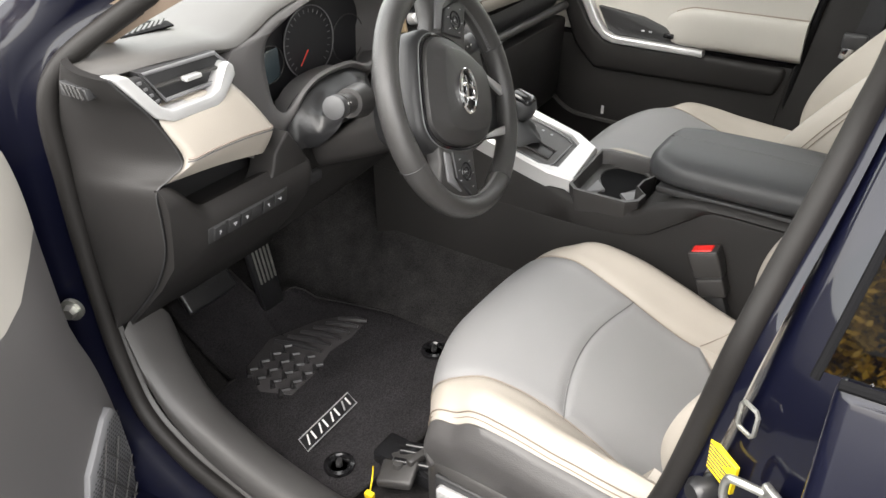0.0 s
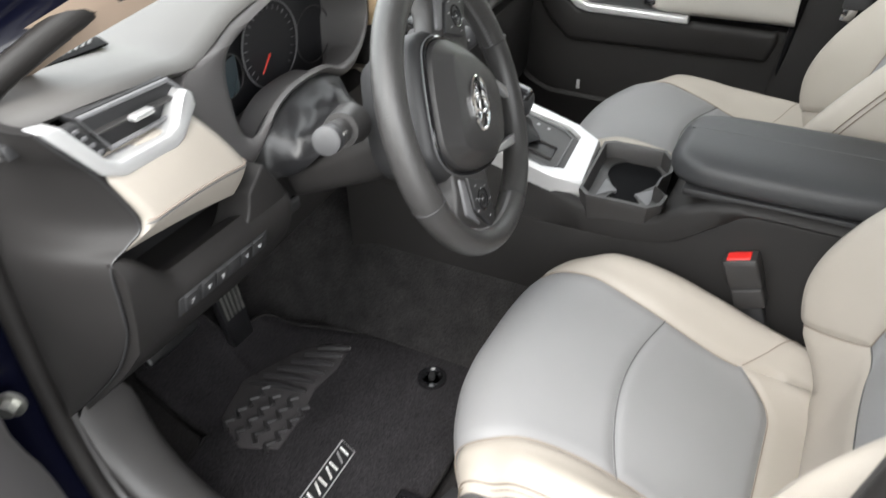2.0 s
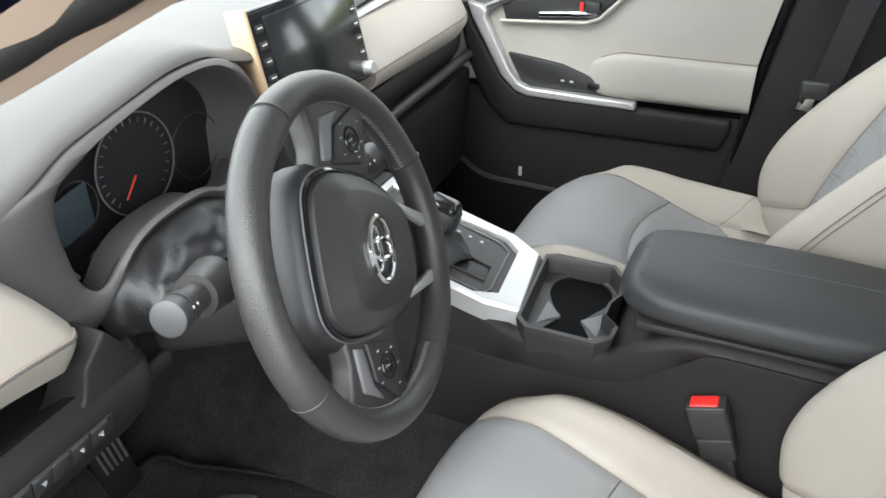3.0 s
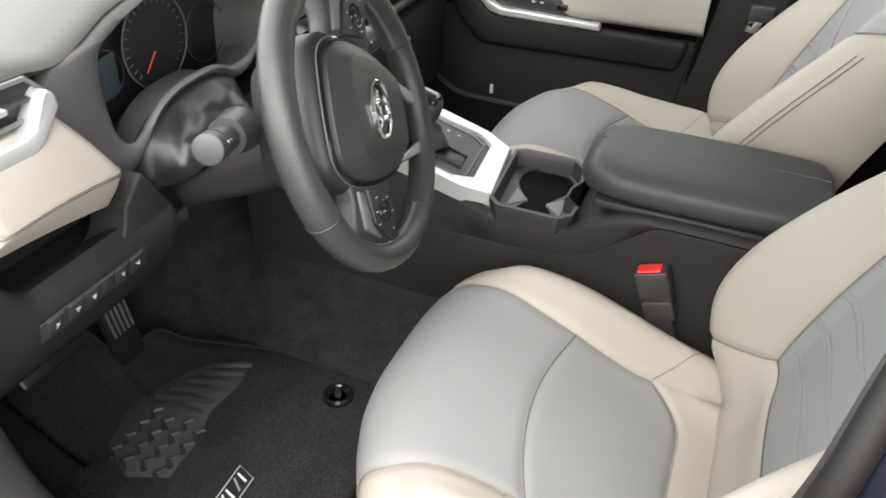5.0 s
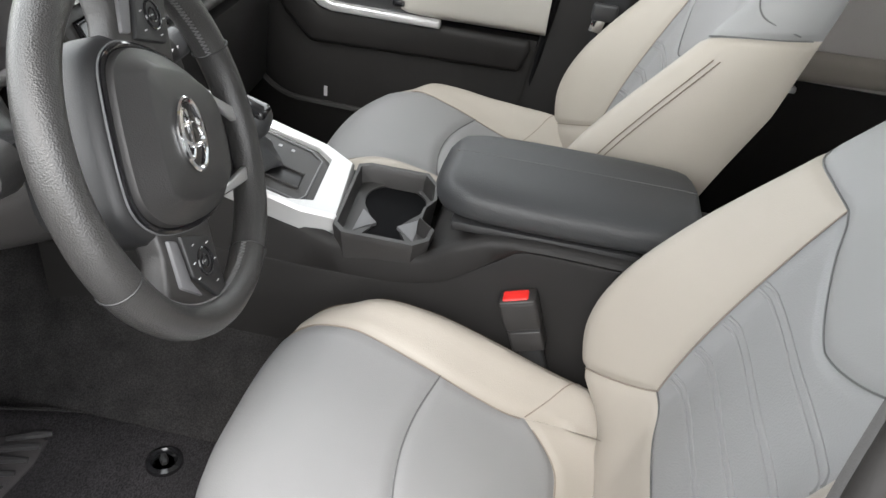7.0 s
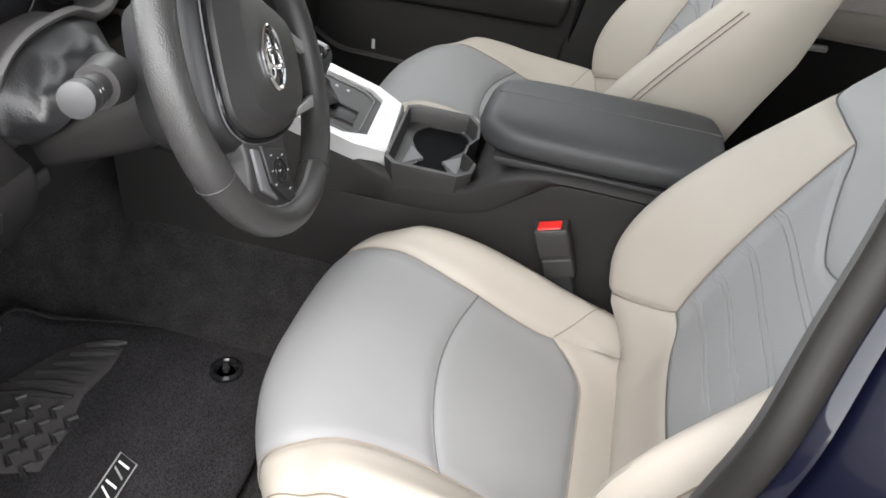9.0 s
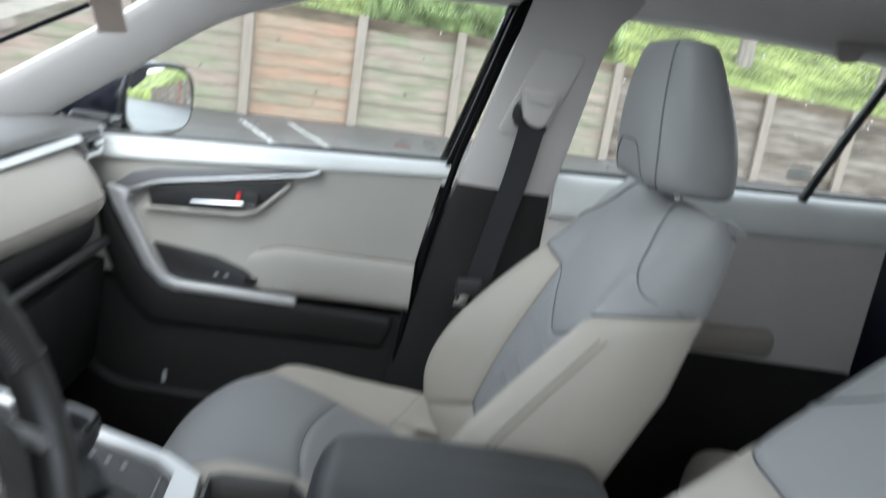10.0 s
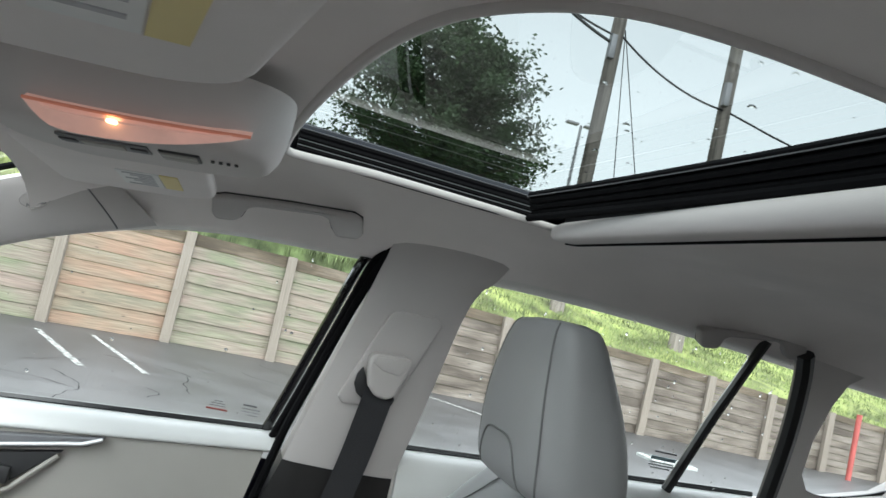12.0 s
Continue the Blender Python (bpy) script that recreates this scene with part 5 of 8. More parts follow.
def build_dashboard():
    root = thing("dashboard", "charcoal soft-touch dashboard with cream leather panels", "dashboard", (0, 0.4, 0.7))

    def across(prof, xs, mat, name, label="", parent=None, sharp=45, push=None):
        rings = []
        for x in xs:
            dz = push(x) if push else 0
            rings.append([Vector((x, y + yo(x), z + dz)) for y, z in prof])
        return part(name, loft(rings, True, True), mat, parent or root, label, sharp)

    xs = [-0.745 + 1.46 * i / 48 for i in range(49)]
    brow = Keys([(-0.745, 0.290, 1.106), (-0.66, 0.264, 1.112), (-0.585, 0.256, 1.108), (-0.545, 0.258, 1.102), (-0.50, 0.270, 1.108), (-0.45, 0.279, 1.122), (-0.40, 0.280, 1.132), (-0.345, 0.280, 1.143),
                 (-0.294, 0.280, 1.151), (-0.235, 0.283, 1.147), (-0.185, 0.290, 1.127), (-0.13, 0.298, 1.113), (0.0, 0.305, 1.112), (0.3, 0.328, 1.112), (0.6, 0.350, 1.108), (0.715, 0.362, 1.10)])

    def pad_ring(x):
        y, z = brow(x)
        dz = z - 1.112
        prof = [(0.95, 0.985), (0.80, 1.03), (0.62, 1.082 + 0.2 * dz), (0.47, 1.108 + 0.6 * dz), (y + 0.07, z + 0.003), (y + 0.02, z + 0.001), (y + 0.004, z - 0.004), (y, z - 0.011), (y + 0.006, z - 0.017), (y + 0.04, z - 0.018), (0.95, 0.93)]
        return [Vector((x, a, b)) for a, b in prof]

    part("top_pad", loft([pad_ring(-0.745 + 1.46 * i / 80) for i in range(81)]), TOPPAD, root, "charcoal soft-touch top pad", 60)
    core = [(0.95, 0.94), (0.34, 1.08), (0.33, 1.04), (0.33, 0.94), (0.33, 0.82), (0.40, 0.72), (0.95, 0.62)]
    across(core, [-0.735 + 0.19 * i / 4 for i in range(5)], BLACK, "core", "", None)
    across(core, [-0.135 + 0.85 * i / 12 for i in range(13)], BLACK, "core", "", None)
    across([(0.95, 0.94), (0.40, 0.955), (0.33, 0.94), (0.33, 0.82), (0.40, 0.72), (0.95, 0.62)], [-0.545, -0.34, -0.135], BLACK, "core", "", None)
    # driver's lower panel with the switch row; its outer end rises to carry the pad
    low = [(0.32, 0.892), (0.262, 0.898), (0.236, 0.914), (0.222, 0.918), (0.209, 0.908), (0.206, 0.892), (0.212, 0.868), (0.222, 0.850), (0.262, 0.80), (0.36, 0.70), (0.40, 0.70), (0.40, 0.90)]
    rings = []
    for x in [-0.737 + 0.262 * i / 40 for i in range(41)] + [-0.462, -0.450, -0.440]:
        lift = max(0.0, min(1.0, (-0.672 - x) / 0.055))
        lift = lift * lift * (3 - 2 * lift) * 0.048
        turn = max(0.0, x + 0.478)
        rings.append([Vector((x, y + 1.5 * turn * (1 if y < 0.36 else 0), z + (lift if z > 0.89 else (lift * 0.5 if z > 0.86 else 0)) - (0.35 * turn if z > 0.86 else 0))) for y, z in low])
    part("knee_panel", loft(rings), SIDE, root, "charcoal knee panel", 50)
    knee2 = [(0.30, 0.93), (0.275, 0.92), (0.268, 0.86), (0.30, 0.76), (0.38, 0.69), (0.42, 0.70), (0.42, 0.90)]
    across(knee2, [-0.478 + 0.34 * i / 8 for i in range(9)], SIDE, "knee_cover", "charcoal cover under the column")
    part("bonnet_release", rbox((-0.44, 0.262, 0.845), (0.075, 0.012, 0.022), 0.006, 3), BLACK, root)
    # switch row
    sw = part("switch_panel", prism([(-0.685, 0.2060, 0.891), (-0.535, 0.2060, 0.891), (-0.535, 0.2120, 0.866), (-0.685, 0.2120, 0.866)], (0, -0.002, -0.0005), 0.001), BLACK, root, "row of black push switches")
    for i, x in enumerate((-0.667, -0.640, -0.618, -0.598, -0.576, -0.553)):
        part("switch_button", rbox((x, 0.2062, 0.879), (0.020, 0.004, 0.022), 0.001, 2, (14, 0, 0)), BLACK, sw)
        if i == 3:
            continue
        wide = (0.0040, 0.0065, 0.0055, 0, 0.0045, 0.0065)[i]
        part("switch_mark", rbox((x, 0.2034, 0.8806), (wide, 0.0008, 0.0012), 0.0003, 1, (14, 0, 0)), PRINT, sw)
        part("switch_mark", rbox((x + 0.001, 0.2039, 0.8783), (wide * 0.7, 0.0008, 0.0010), 0.0003, 1, (14, 0, 0)), PRINT, sw)
        part("switch_mark", rbox((x - 0.001 + 0.0006 * i, 0.2042, 0.8764), (0.0014, 0.0008, 0.0020), 0.0003, 1, (14, 0, 0)), PRINT, sw)
    # driver's cream pad over the open bin

    def padfn(s, t):
        k = Keys([(0, -0.716, -0.575, 0.240, 1.050, 1.058), (0.12, -0.712, -0.570, 0.228, 1.042, 1.050), (0.35, -0.703, -0.552, 0.217, 1.022, 1.022), (0.55, -0.694, -0.536, 0.209, 1.000, 0.993), (0.62, -0.693, -0.532, 0.2075, 0.992, 0.984),
                  (0.68, -0.697, -0.530, 0.209, 0.986, 0.977), (0.82, -0.714, -0.530, 0.217, 0.976, 0.960), (1.0, -0.731, -0.532, 0.229, 0.965, 0.940)])(t)
        edge = 0.022 * max(0, (s - 0.88) / 0.12) ** 2 + 0.012 * max(0, (0.08 - s) / 0.08) ** 2
        mid = 0.006 * math.sin(math.pi * s)
        return Vector((k[0] + (k[1] - k[0]) * s, k[2] + edge - mid * 0.5, k[3] + (k[4] - k[3]) * s + mid * (1 if t > 0.6 else 0.2)))

    cp = part("cream_pad", sheet(padfn, even(30), even(30), (0, 0.03, 0)), CREAM, root, "cream stitched leather pad", 50)
    part("stitching", tube([padfn(i / 40, 0.615) + Vector((0, -0.0008, 0)) for i in range(1, 40)], 0.0013, 5), BROWN, cp)
    part("stitching", tube([padfn(i / 40, 0.650) + Vector((0, -0.0004, 0)) for i in range(1, 40)], 0.0009, 5), DTHREAD, cp)
    cheek = [(-0.513, 0.969), (-0.481, 0.917), (-0.485, 0.880), (-0.550, 0.872), (-0.578, 0.894), (-0.562, 0.905), (-0.552, 0.918), (-0.547, 0.932), (-0.544, 0.944)]
    part("bin_cheek", prism([(x, 0.2115, z) for x, z in cheek], (0, 0.05, 0), 0.004, 3), SIDE, root, "charcoal cheek beside the open bin", 50)
    part("open_bin", rbox((-0.622, 0.31, 0.924), (0.21, 0.02, 0.09), 0.004, 3), BLACK, root, "open black storage slot")
    # left vent with a silver surround
    v = part("air_vent", prism([(-0.702, 0.262, 1.099), (-0.592, 0.252, 1.100), (-0.576, 0.250, 1.084), (-0.590, 0.248, 1.060), (-0.682, 0.252, 1.058)], (0, 0.03, 0), 0.003), BLACK, root, "black air vent")
    frame_l = [(-0.699, 0.256, 1.097), (-0.594, 0.246, 1.098), (-0.580, 0.244, 1.083), (-0.592, 0.242, 1.063), (-0.680, 0.246, 1.061)]
    part("vent_frame", tube(frame_l, 0.0028, 8, True), SHIELD, v, "thin grey vent outline")
    part("vent_slat", prism([(-0.690, 0.250, 1.0790), (-0.584, 0.242, 1.0800), (-0.584, 0.262, 1.0820), (-0.690, 0.268, 1.0810)], (0, 0, -0.003), 0.001), DARK, v)
    part("vent_slat", prism([(-0.64, 0.260, 1.090), (-0.638, 0.260, 1.090), (-0.636, 0.258, 1.063), (-0.638, 0.258, 1.063)], (0, 0.02, 0), 0.0005, 1), DARK, v)
    part("vent_tab", rbox((-0.638, 0.243, 1.0795), (0.026, 0.012, 0.006), 0.002, 3), SILVER, v, "silver thumb tab")
    tk = part("trim_buttons", prism([(-0.722, 0.252, 1.096), (-0.705, 0.250, 1.097), (-0.687, 0.242, 1.062), (-0.700, 0.240, 1.058)], (0, 0.012, 0), 0.002), BLACK, v, "black strip of small buttons")
    for i in range(4):
        part("button", rbox((-0.711 + 0.0050 * i, 0.2475 - 0.0022 * i, 1.091 - 0.0085 * i), (0.006, 0.003, 0.004), 0.001, 2), SHIELD, tk)
    sil = [(-0.752, 0.238, 1.110), (-0.731, 0.236, 1.107), (-0.700, 0.228, 1.062), (-0.688, 0.226, 1.0545), (-0.626, 0.224, 1.0545), (-0.612, 0.224, 1.061), (-0.592, 0.228, 1.082), (-0.585, 0.232, 1.087), (-0.577, 0.231, 1.080), (-0.579, 0.227, 1.068), (-0.608, 0.221, 1.045), (-0.622, 0.220, 1.0395), (-0.690, 0.222, 1.0405), (-0.711, 0.225, 1.050)]
    part("vent_surround", prism(sil, (0, 0.026, 0), 0.003, 3), SILVER, root, "satin silver vent surround")
    # end panel of the dashboard, from the face round to the door seal, and its window vent
    ea = smooth_line([(-0.751, 0.245, 1.106), (-0.735, 0.236, 1.080), (-0.714, 0.230, 1.048), (-0.696, 0.216, 0.993), (-0.715, 0.220, 0.975), (-0.736, 0.224, 0.962), (-0.739, 0.224, 0.92), (-0.739, 0.232, 0.87), (-0.738, 0.275, 0.80), (-0.736, 0.36, 0.71)], 6)
    eb = smooth_line([(-0.757, 0.322, 1.120), (-0.758, 0.332, 1.10), (-0.758, 0.345, 1.07), (-0.758, 0.362, 1.02), (-0.758, 0.367, 0.98), (-0.758, 0.370, 0.95), (-0.758, 0.374, 0.91), (-0.758, 0.376, 0.86), (-0.758, 0.372, 0.79), (-0.757, 0.36, 0.71)], 6)

    def endfn(u, v):
        i = u * (len(ea) - 1)
        k = min(int(i), len(ea) - 2)
        return ea[k].lerp(ea[k + 1], i - k).lerp(eb[k].lerp(eb[k + 1], i - k), v) - Vector((0.012 * math.sin(math.pi * min(1, v * 1.0)) ** 0.8, 0, 0))

    part("end_panel", sheet(endfn, even(50), even(16), (0.012, 0.004, 0)), SIDE, root, "charcoal end panel", 60)
    part("panel_gap", tube([p + Vector((-0.001, -0.001, 0)) for p in ea], 0.0014, 5), BLACK, root)
    sv = part("side_vent", prism([(-0.7675, 0.320, 1.098), (-0.7645, 0.276, 1.094), (-0.7645, 0.273, 1.081), (-0.7675, 0.322, 1.080)], (0.012, 0, 0), 0.001), BLACK, root, "black demister vent")
    for i in range(5):
        y = 0.282 + 0.008 * i
        part("vent_slat", prism([(-0.7690, y, 1.095), (-0.7690, y + 0.003, 1.0955), (-0.7690, y - 0.002, 1.0825), (-0.7690, y - 0.005, 1.082)], (0.003, 0, 0), 0.0003, 1), DARK, sv)
    tv = part("speaker_vent", prism([(-0.652, 0.352, 1.1125), (-0.572, 0.345, 1.1125), (-0.560, 0.372, 1.1115), (-0.572, 0.402, 1.110), (-0.645, 0.380, 1.111)], (0, 0, 0.0025), 0.001), RAILM, root, "black slotted defroster vent")
    for i in range(8):
        x = -0.645 + 0.0095 * i
        part("vent_slat", rbox((x + 0.008, 0.368 + 0.0008 * i, 1.1143), (0.0042, 0.034, 0.0022), 0.0005, 1, (0, 0, -48)), DARK, tv)
    # instrument hood and dials: a broad face round a deep recess
    outer = smooth_line([(-0.550, 0.252, 0.930), (-0.572, 0.250, 1.00), (-0.576, 0.250, 1.06), (-0.550, 0.259, 1.090), (-0.50, 0.273, 1.095), (-0.45, 0.282, 1.109), (-0.37, 0.284, 1.126), (-0.29, 0.284, 1.138), (-0.22, 0.288, 1.132),
                         (-0.160, 0.300, 1.10), (-0.135, 0.31, 1.05), (-0.14, 0.31, 1.00), (-0.20, 0.290, 0.965), (-0.25, 0.278, 0.968), (-0.30, 0.272, 0.992), (-0.37, 0.268, 0.995), (-0.415, 0.266, 0.982), (-0.455, 0.264, 0.948), (-0.500, 0.262, 0.928)], 5, True)
    inner = smooth_line([(-0.480, 0.268, 0.985), (-0.484, 0.270, 1.01), (-0.485, 0.272, 1.055), (-0.470, 0.277, 1.081), (-0.445, 0.280, 1.092), (-0.40, 0.282, 1.106), (-0.345, 0.282, 1.119), (-0.285, 0.282, 1.128), (-0.225, 0.285, 1.121),
                         (-0.172, 0.290, 1.085), (-0.150, 0.292, 1.05), (-0.155, 0.292, 1.015), (-0.195, 0.286, 0.987), (-0.25, 0.278, 0.985), (-0.30, 0.274, 1.003), (-0.37, 0.270, 1.006), (-0.415, 0.268, 0.995), (-0.452, 0.266, 0.972), (-0.468, 0.266, 0.970)], 5, True)
    c0 = Vector((-0.32, 0.0, 1.04))
    n = len(outer)
    mixed = lambda f, dy: [outer[k].lerp(inner[k], f) + Vector((0, dy, 0)) for k in range(n)]  # noqa: E731

    def flat_at(k, y, f=1.0):
        return [Vector((c0.x + (p.x - c0.x) * k, p.y + (y - p.y) * f, c0.z + (p.z - c0.z) * k - (0.060 * min(1, 2.5 * f) if p.z < 1.012 else 0.0))) for p in inner]

    part("instrument_hood", loft([[p + Vector((0, 0.05, -0.004)) for p in outer], mixed(0.0, 0.0), mixed(0.35, -0.006), mixed(0.75, -0.008), mixed(0.95, -0.004), mixed(1.0, 0.0),
                                  flat_at(0.985, 0.362, 0.15), flat_at(0.95, 0.362, 0.5), flat_at(0.90, 0.362)], True, False), DOORT, root, "charcoal instrument hood", 70)
    cl = part("dial_panel", loft([flat_at(0.90, 0.361), flat_at(0.5, 0.363), flat_at(0.1, 0.363)], True, True), DIAL, root, "dark unlit instrument cluster")
    ring = lambda cx, cz, r, y: [(cx + r * math.cos(q), y, cz + r * math.sin(q)) for q in (2 * math.pi * k / 56 for k in range(56))]  # noqa: E731
    part("dial_ring", tube(ring(-0.308, 1.024, 0.060, 0.348), 0.0011, 8, True), SHIELD, cl, "thin grey dial ring")
    part("dial_ring", tube(ring(-0.205, 1.005, 0.042, 0.352), 0.0010, 8, True), DARK, cl)
    part("dial_ring", tube(ring(-0.400, 1.010, 0.030, 0.350), 0.0010, 8, True), DARK, cl)
    part("dial_face", loft([ring(-0.308, 1.024, 0.059, 0.352), ring(-0.308, 1.024, 0.02, 0.356)]), DIAL, cl)
    part("needle", prism([(-0.3160, 0.345, 1.014), (-0.3140, 0.345, 1.013), (-0.3345, 0.345, 0.9905), (-0.3356, 0.345, 0.9912)], (0, 0.002, 0), 0.0004, 1), NEEDLE, cl, "red needle")
    for k in range(22):
        a = radians(225 - 270 * k / 21)
        part("dial_mark", rbox((-0.308 + 0.051 * math.cos(a), 0.3495, 1.024 + 0.051 * math.sin(a)), (0.0012, 0.001, 0.006), 0.0001, 1, (0, -math.degrees(a) + 90, 0)), SHIELD, cl)
    # bluish light on the display is put into its base colour
    part("side_display", prism([(-0.462, 0.330, 1.035), (-0.380, 0.350, 1.035), (-0.380, 0.350, 0.985), (-0.455, 0.330, 0.985)], (0, 0.004, 0), 0.001), material("display_light_tint", (0.055, 0.075, 0.085), 0.2), cl, "side display, bluish light put into its colour")
    part("cluster_trim", tube(smooth_line([(-0.480, 0.285, 1.030), (-0.478, 0.288, 1.00), (-0.466, 0.290, 0.978)], 6), 0.003, 8), SHIELD, cl)
    # centre screen
    t0 = Vector((-0.012, 0.285, 1.085))
    sc = thing("center_screen", "dark upright centre touch screen with side buttons and silver knobs", "screen", t0)
    rot = (-12, 0, -3)
    m = pose(*t0, *rot)

    def box(x, y, z, sx, sy, sz, r, mat, name, par, label=""):
        return part(name, rbox(m @ Vector((x, y, z)), (sx, sy, sz), r, 2, rot), mat, par, label)

    box(0, 0.012, 0.0, 0.236, 0.022, 0.150, 0.006, GLOSSB, "housing", sc)
    box(0, -0.0005, 0.0, 0.182, 0.004, 0.126, 0.002, SCREEN, "glass_panel", sc, "dark glass panel")
    box(-0.121, 0.014, 0.0, 0.007, 0.034, 0.156, 0.003, material("tan_edge", (0.42, 0.31, 0.19), 0.5), "edge_strip", sc, "tan side strip")
    for s in (-1, 1):
        for k in range(5):
            box(s * 0.1015, 0.001, 0.050 - 0.021 * k, 0.015, 0.004, 0.010, 0.001, BLACK, "screen_button", sc)
            box(s * 0.1015, -0.0015, 0.051 - 0.021 * k, 0.009, 0.001, 0.0016, 0.0003, WHITE, "button_mark", sc)
        part("knob", tube([m @ Vector((s * 0.1015, 0.004, -0.058)), m @ Vector((s * 0.1015, -0.012, -0.058)), m @ Vector((s * 0.1015, -0.0145, -0.058))], [0.0105, 0.0100, 0.0085], 24), SILVER, sc, "silver rotary knob")
    # centre stack below the screen
    part("center_stack", prism([(-0.125, 0.285, 1.01), (0.120, 0.300, 1.01), (0.105, 0.245, 0.86), (-0.105, 0.235, 0.86)], (0, 0.14, 0), 0.008), DARK, root, "charcoal centre stack")
    part("climate_panel", prism([(-0.105, 0.272, 0.995), (0.10, 0.285, 0.995), (0.095, 0.262, 0.935), (-0.098, 0.250, 0.935)], (0, 0.01, 0), 0.003), GLOSSB, root)
    for s in (-1, 1):
        c = Vector((s * 0.072, 0.262 + 0.007 * s, 0.965))
        part("climate_dial", tube([c, c + Vector((0, -0.014, 0.004)), c + Vector((0, -0.017, 0.005))], [0.018, 0.0175, 0.015], 28), SHIELD, root, "grey climate dial")
    for k in range(5):
        part("climate_button", rbox((-0.045 + 0.0225 * k, 0.259 + 0.0016 * k, 0.965), (0.017, 0.006, 0.010), 0.002, 2, (-15, 0, 0)), SHIELD, root)
    part("cream_side_pad", prism([(-0.128, 0.25, 0.93), (-0.110, 0.235, 0.93), (-0.115, 0.215, 0.80), (-0.135, 0.235, 0.80)], (0, 0.14, 0), 0.008), CREAM, root, "cream leather knee pad")
    part("shelf_front", rbox((0, 0.30, 0.845), (0.19, 0.14, 0.03), 0.008), BLACK, root)

    # passenger cream panel

    def ppad(s, t):
        x = 0.105 + 0.53 * s
        k = Keys([(0, 0.295, 1.088), (0.12, 0.270, 1.078), (0.4, 0.243, 1.045), (0.62, 0.224, 1.015), (0.72, 0.219, 1.000), (0.80, 0.224, 0.988), (0.92, 0.24, 0.972), (1.0, 0.26, 0.965)])(t)
        tip = max(0, (s - 0.72) / 0.28)
        return Vector((x, k[0] + 0.075 * (x + 0.5) * 0.9 + 0.035 * tip ** 2 + 0.02 * max(0, (s - 0.95) / 0.05) ** 2, k[1] - 0.028 * s * t + 0.010 * (1 - s) * t - 0.02 * tip ** 2 * (1 - t)))

    pp = part("passenger_cream_panel", sheet(ppad, even(40), even(26), (0, 0.03, 0)), CREAM, root, "long cream stitched leather panel", 50)
    part("stitching", tube([ppad(i / 40, 0.66) + Vector((0, -0.0008, 0)) for i in range(0, 39)], 0.0010, 5), THREAD, pp)
    part("passenger_shelf", sheet(lambda s, t: Vector((0.11 + 0.53 * s, 0.262 + 0.075 * (0.61 + 0.53 * s) + 0.03 * t - 0.012 * math.sin(math.pi * t), 0.955 - 0.02 * s - 0.075 * t)), even(20), even(10), (0, 0.04, 0)), BLACK, root, "open black passenger shelf")
    part("shelf_lip", tube([(0.11 + 0.54 * i / 20, 0.245 + 0.075 * (0.61 + 0.54 * i / 20), 0.905 - 0.020 * i / 20) for i in range(21)], 0.011, 10), DARK, root, "charcoal shelf lip")
    part("glove_box", prism([(0.12, 0.29, 0.87), (0.68, 0.335, 0.85), (0.68, 0.35, 0.62), (0.12, 0.32, 0.62)], (0, 0.06, 0), 0.012), SIDE, root, "charcoal glove box lid")
    # right vent
    pv = part("air_vent", prism([(0.555, 0.342, 1.095), (0.655, 0.350, 1.090), (0.665, 0.352, 1.066), (0.585, 0.343, 1.062)], (0, 0.03, 0), 0.003), BLACK, root, "black air vent")
    part("vent_tab", rbox((0.615, 0.338, 1.077), (0.026, 0.012, 0.006), 0.002, 3), SILVER, pv, "silver thumb tab")
    for z in (1.070, 1.085):
        part("vent_slat", rbox((0.612, 0.343, z), (0.085, 0.012, 0.0025), 0.0008, 1, (0, 0, 5)), DARK, pv)
    sil = [(0.118, 0.318, 1.092), (0.545, 0.338, 1.098), (0.578, 0.338, 1.062), (0.66, 0.348, 1.058), (0.678, 0.352, 1.075), (0.668, 0.354, 1.098), (0.676, 0.356, 1.100), (0.690, 0.356, 1.074), (0.668, 0.348, 1.048), (0.570, 0.334, 1.052), (0.538, 0.332, 1.086), (0.118, 0.312, 1.080)]
    part("vent_surround", prism(sil, (0, 0.02, 0), 0.003, 2), SILVER, root, "satin silver vent surround")


# ---- pedals and mats ----


def build_pedals():
    t = thing("accelerator_pedal", "long black accelerator pedal with silver ribs", "pedal", (-0.30, 0.52, 0.42))
    a, b2 = Vector((-0.385, 0.47, 0.66)), Vector((-0.325, 0.505, 0.43))
    d = (b2 - a)
    part("plate", prism([a + Vector((-0.028, 0, 0)), a + Vector((0.028, 0, 0)), b2 + Vector((0.026, 0, 0)), b2 + Vector((-0.030, 0, 0))], (0, 0.018, 0.004), 0.004), RUBBER, t)
    for i in range(5):
        o = -0.020 + 0.010 * i
        part("rib", tube([a + d * 0.04 + Vector((o, -0.002, 0)), a + d * 0.62 + Vector((o, -0.002, 0))], 0.0022, 6), STEEL, t, "bright pedal rib")
    t = thing("brake_pedal", "wide black rubber brake pedal", "pedal", (-0.44, 0.5, 0.5))
    part("plate", rbox((-0.475, 0.53, 0.56), (0.12, 0.016, 0.07), 0.012, 3, (-35, 0, 0)), RUBBER, t)
    for i in range(5):
        for j in range(3):
            part("pip", rbox((-0.515 + 0.02 * i, 0.518 + 0.010 * j - 0.003, 0.548 + 0.016 * j), (0.010, 0.004, 0.008), 0.001, 1, (-35, 0, 0)), RUBBER, t)
    part("arm", tube([(-0.475, 0.54, 0.57), (-0.46, 0.62, 0.70), (-0.45, 0.62, 0.85)], 0.010, 8), BLACK, t)


def mat_z(y):
    return 0.404 + (max(0, y - 0.47) * 0.72)


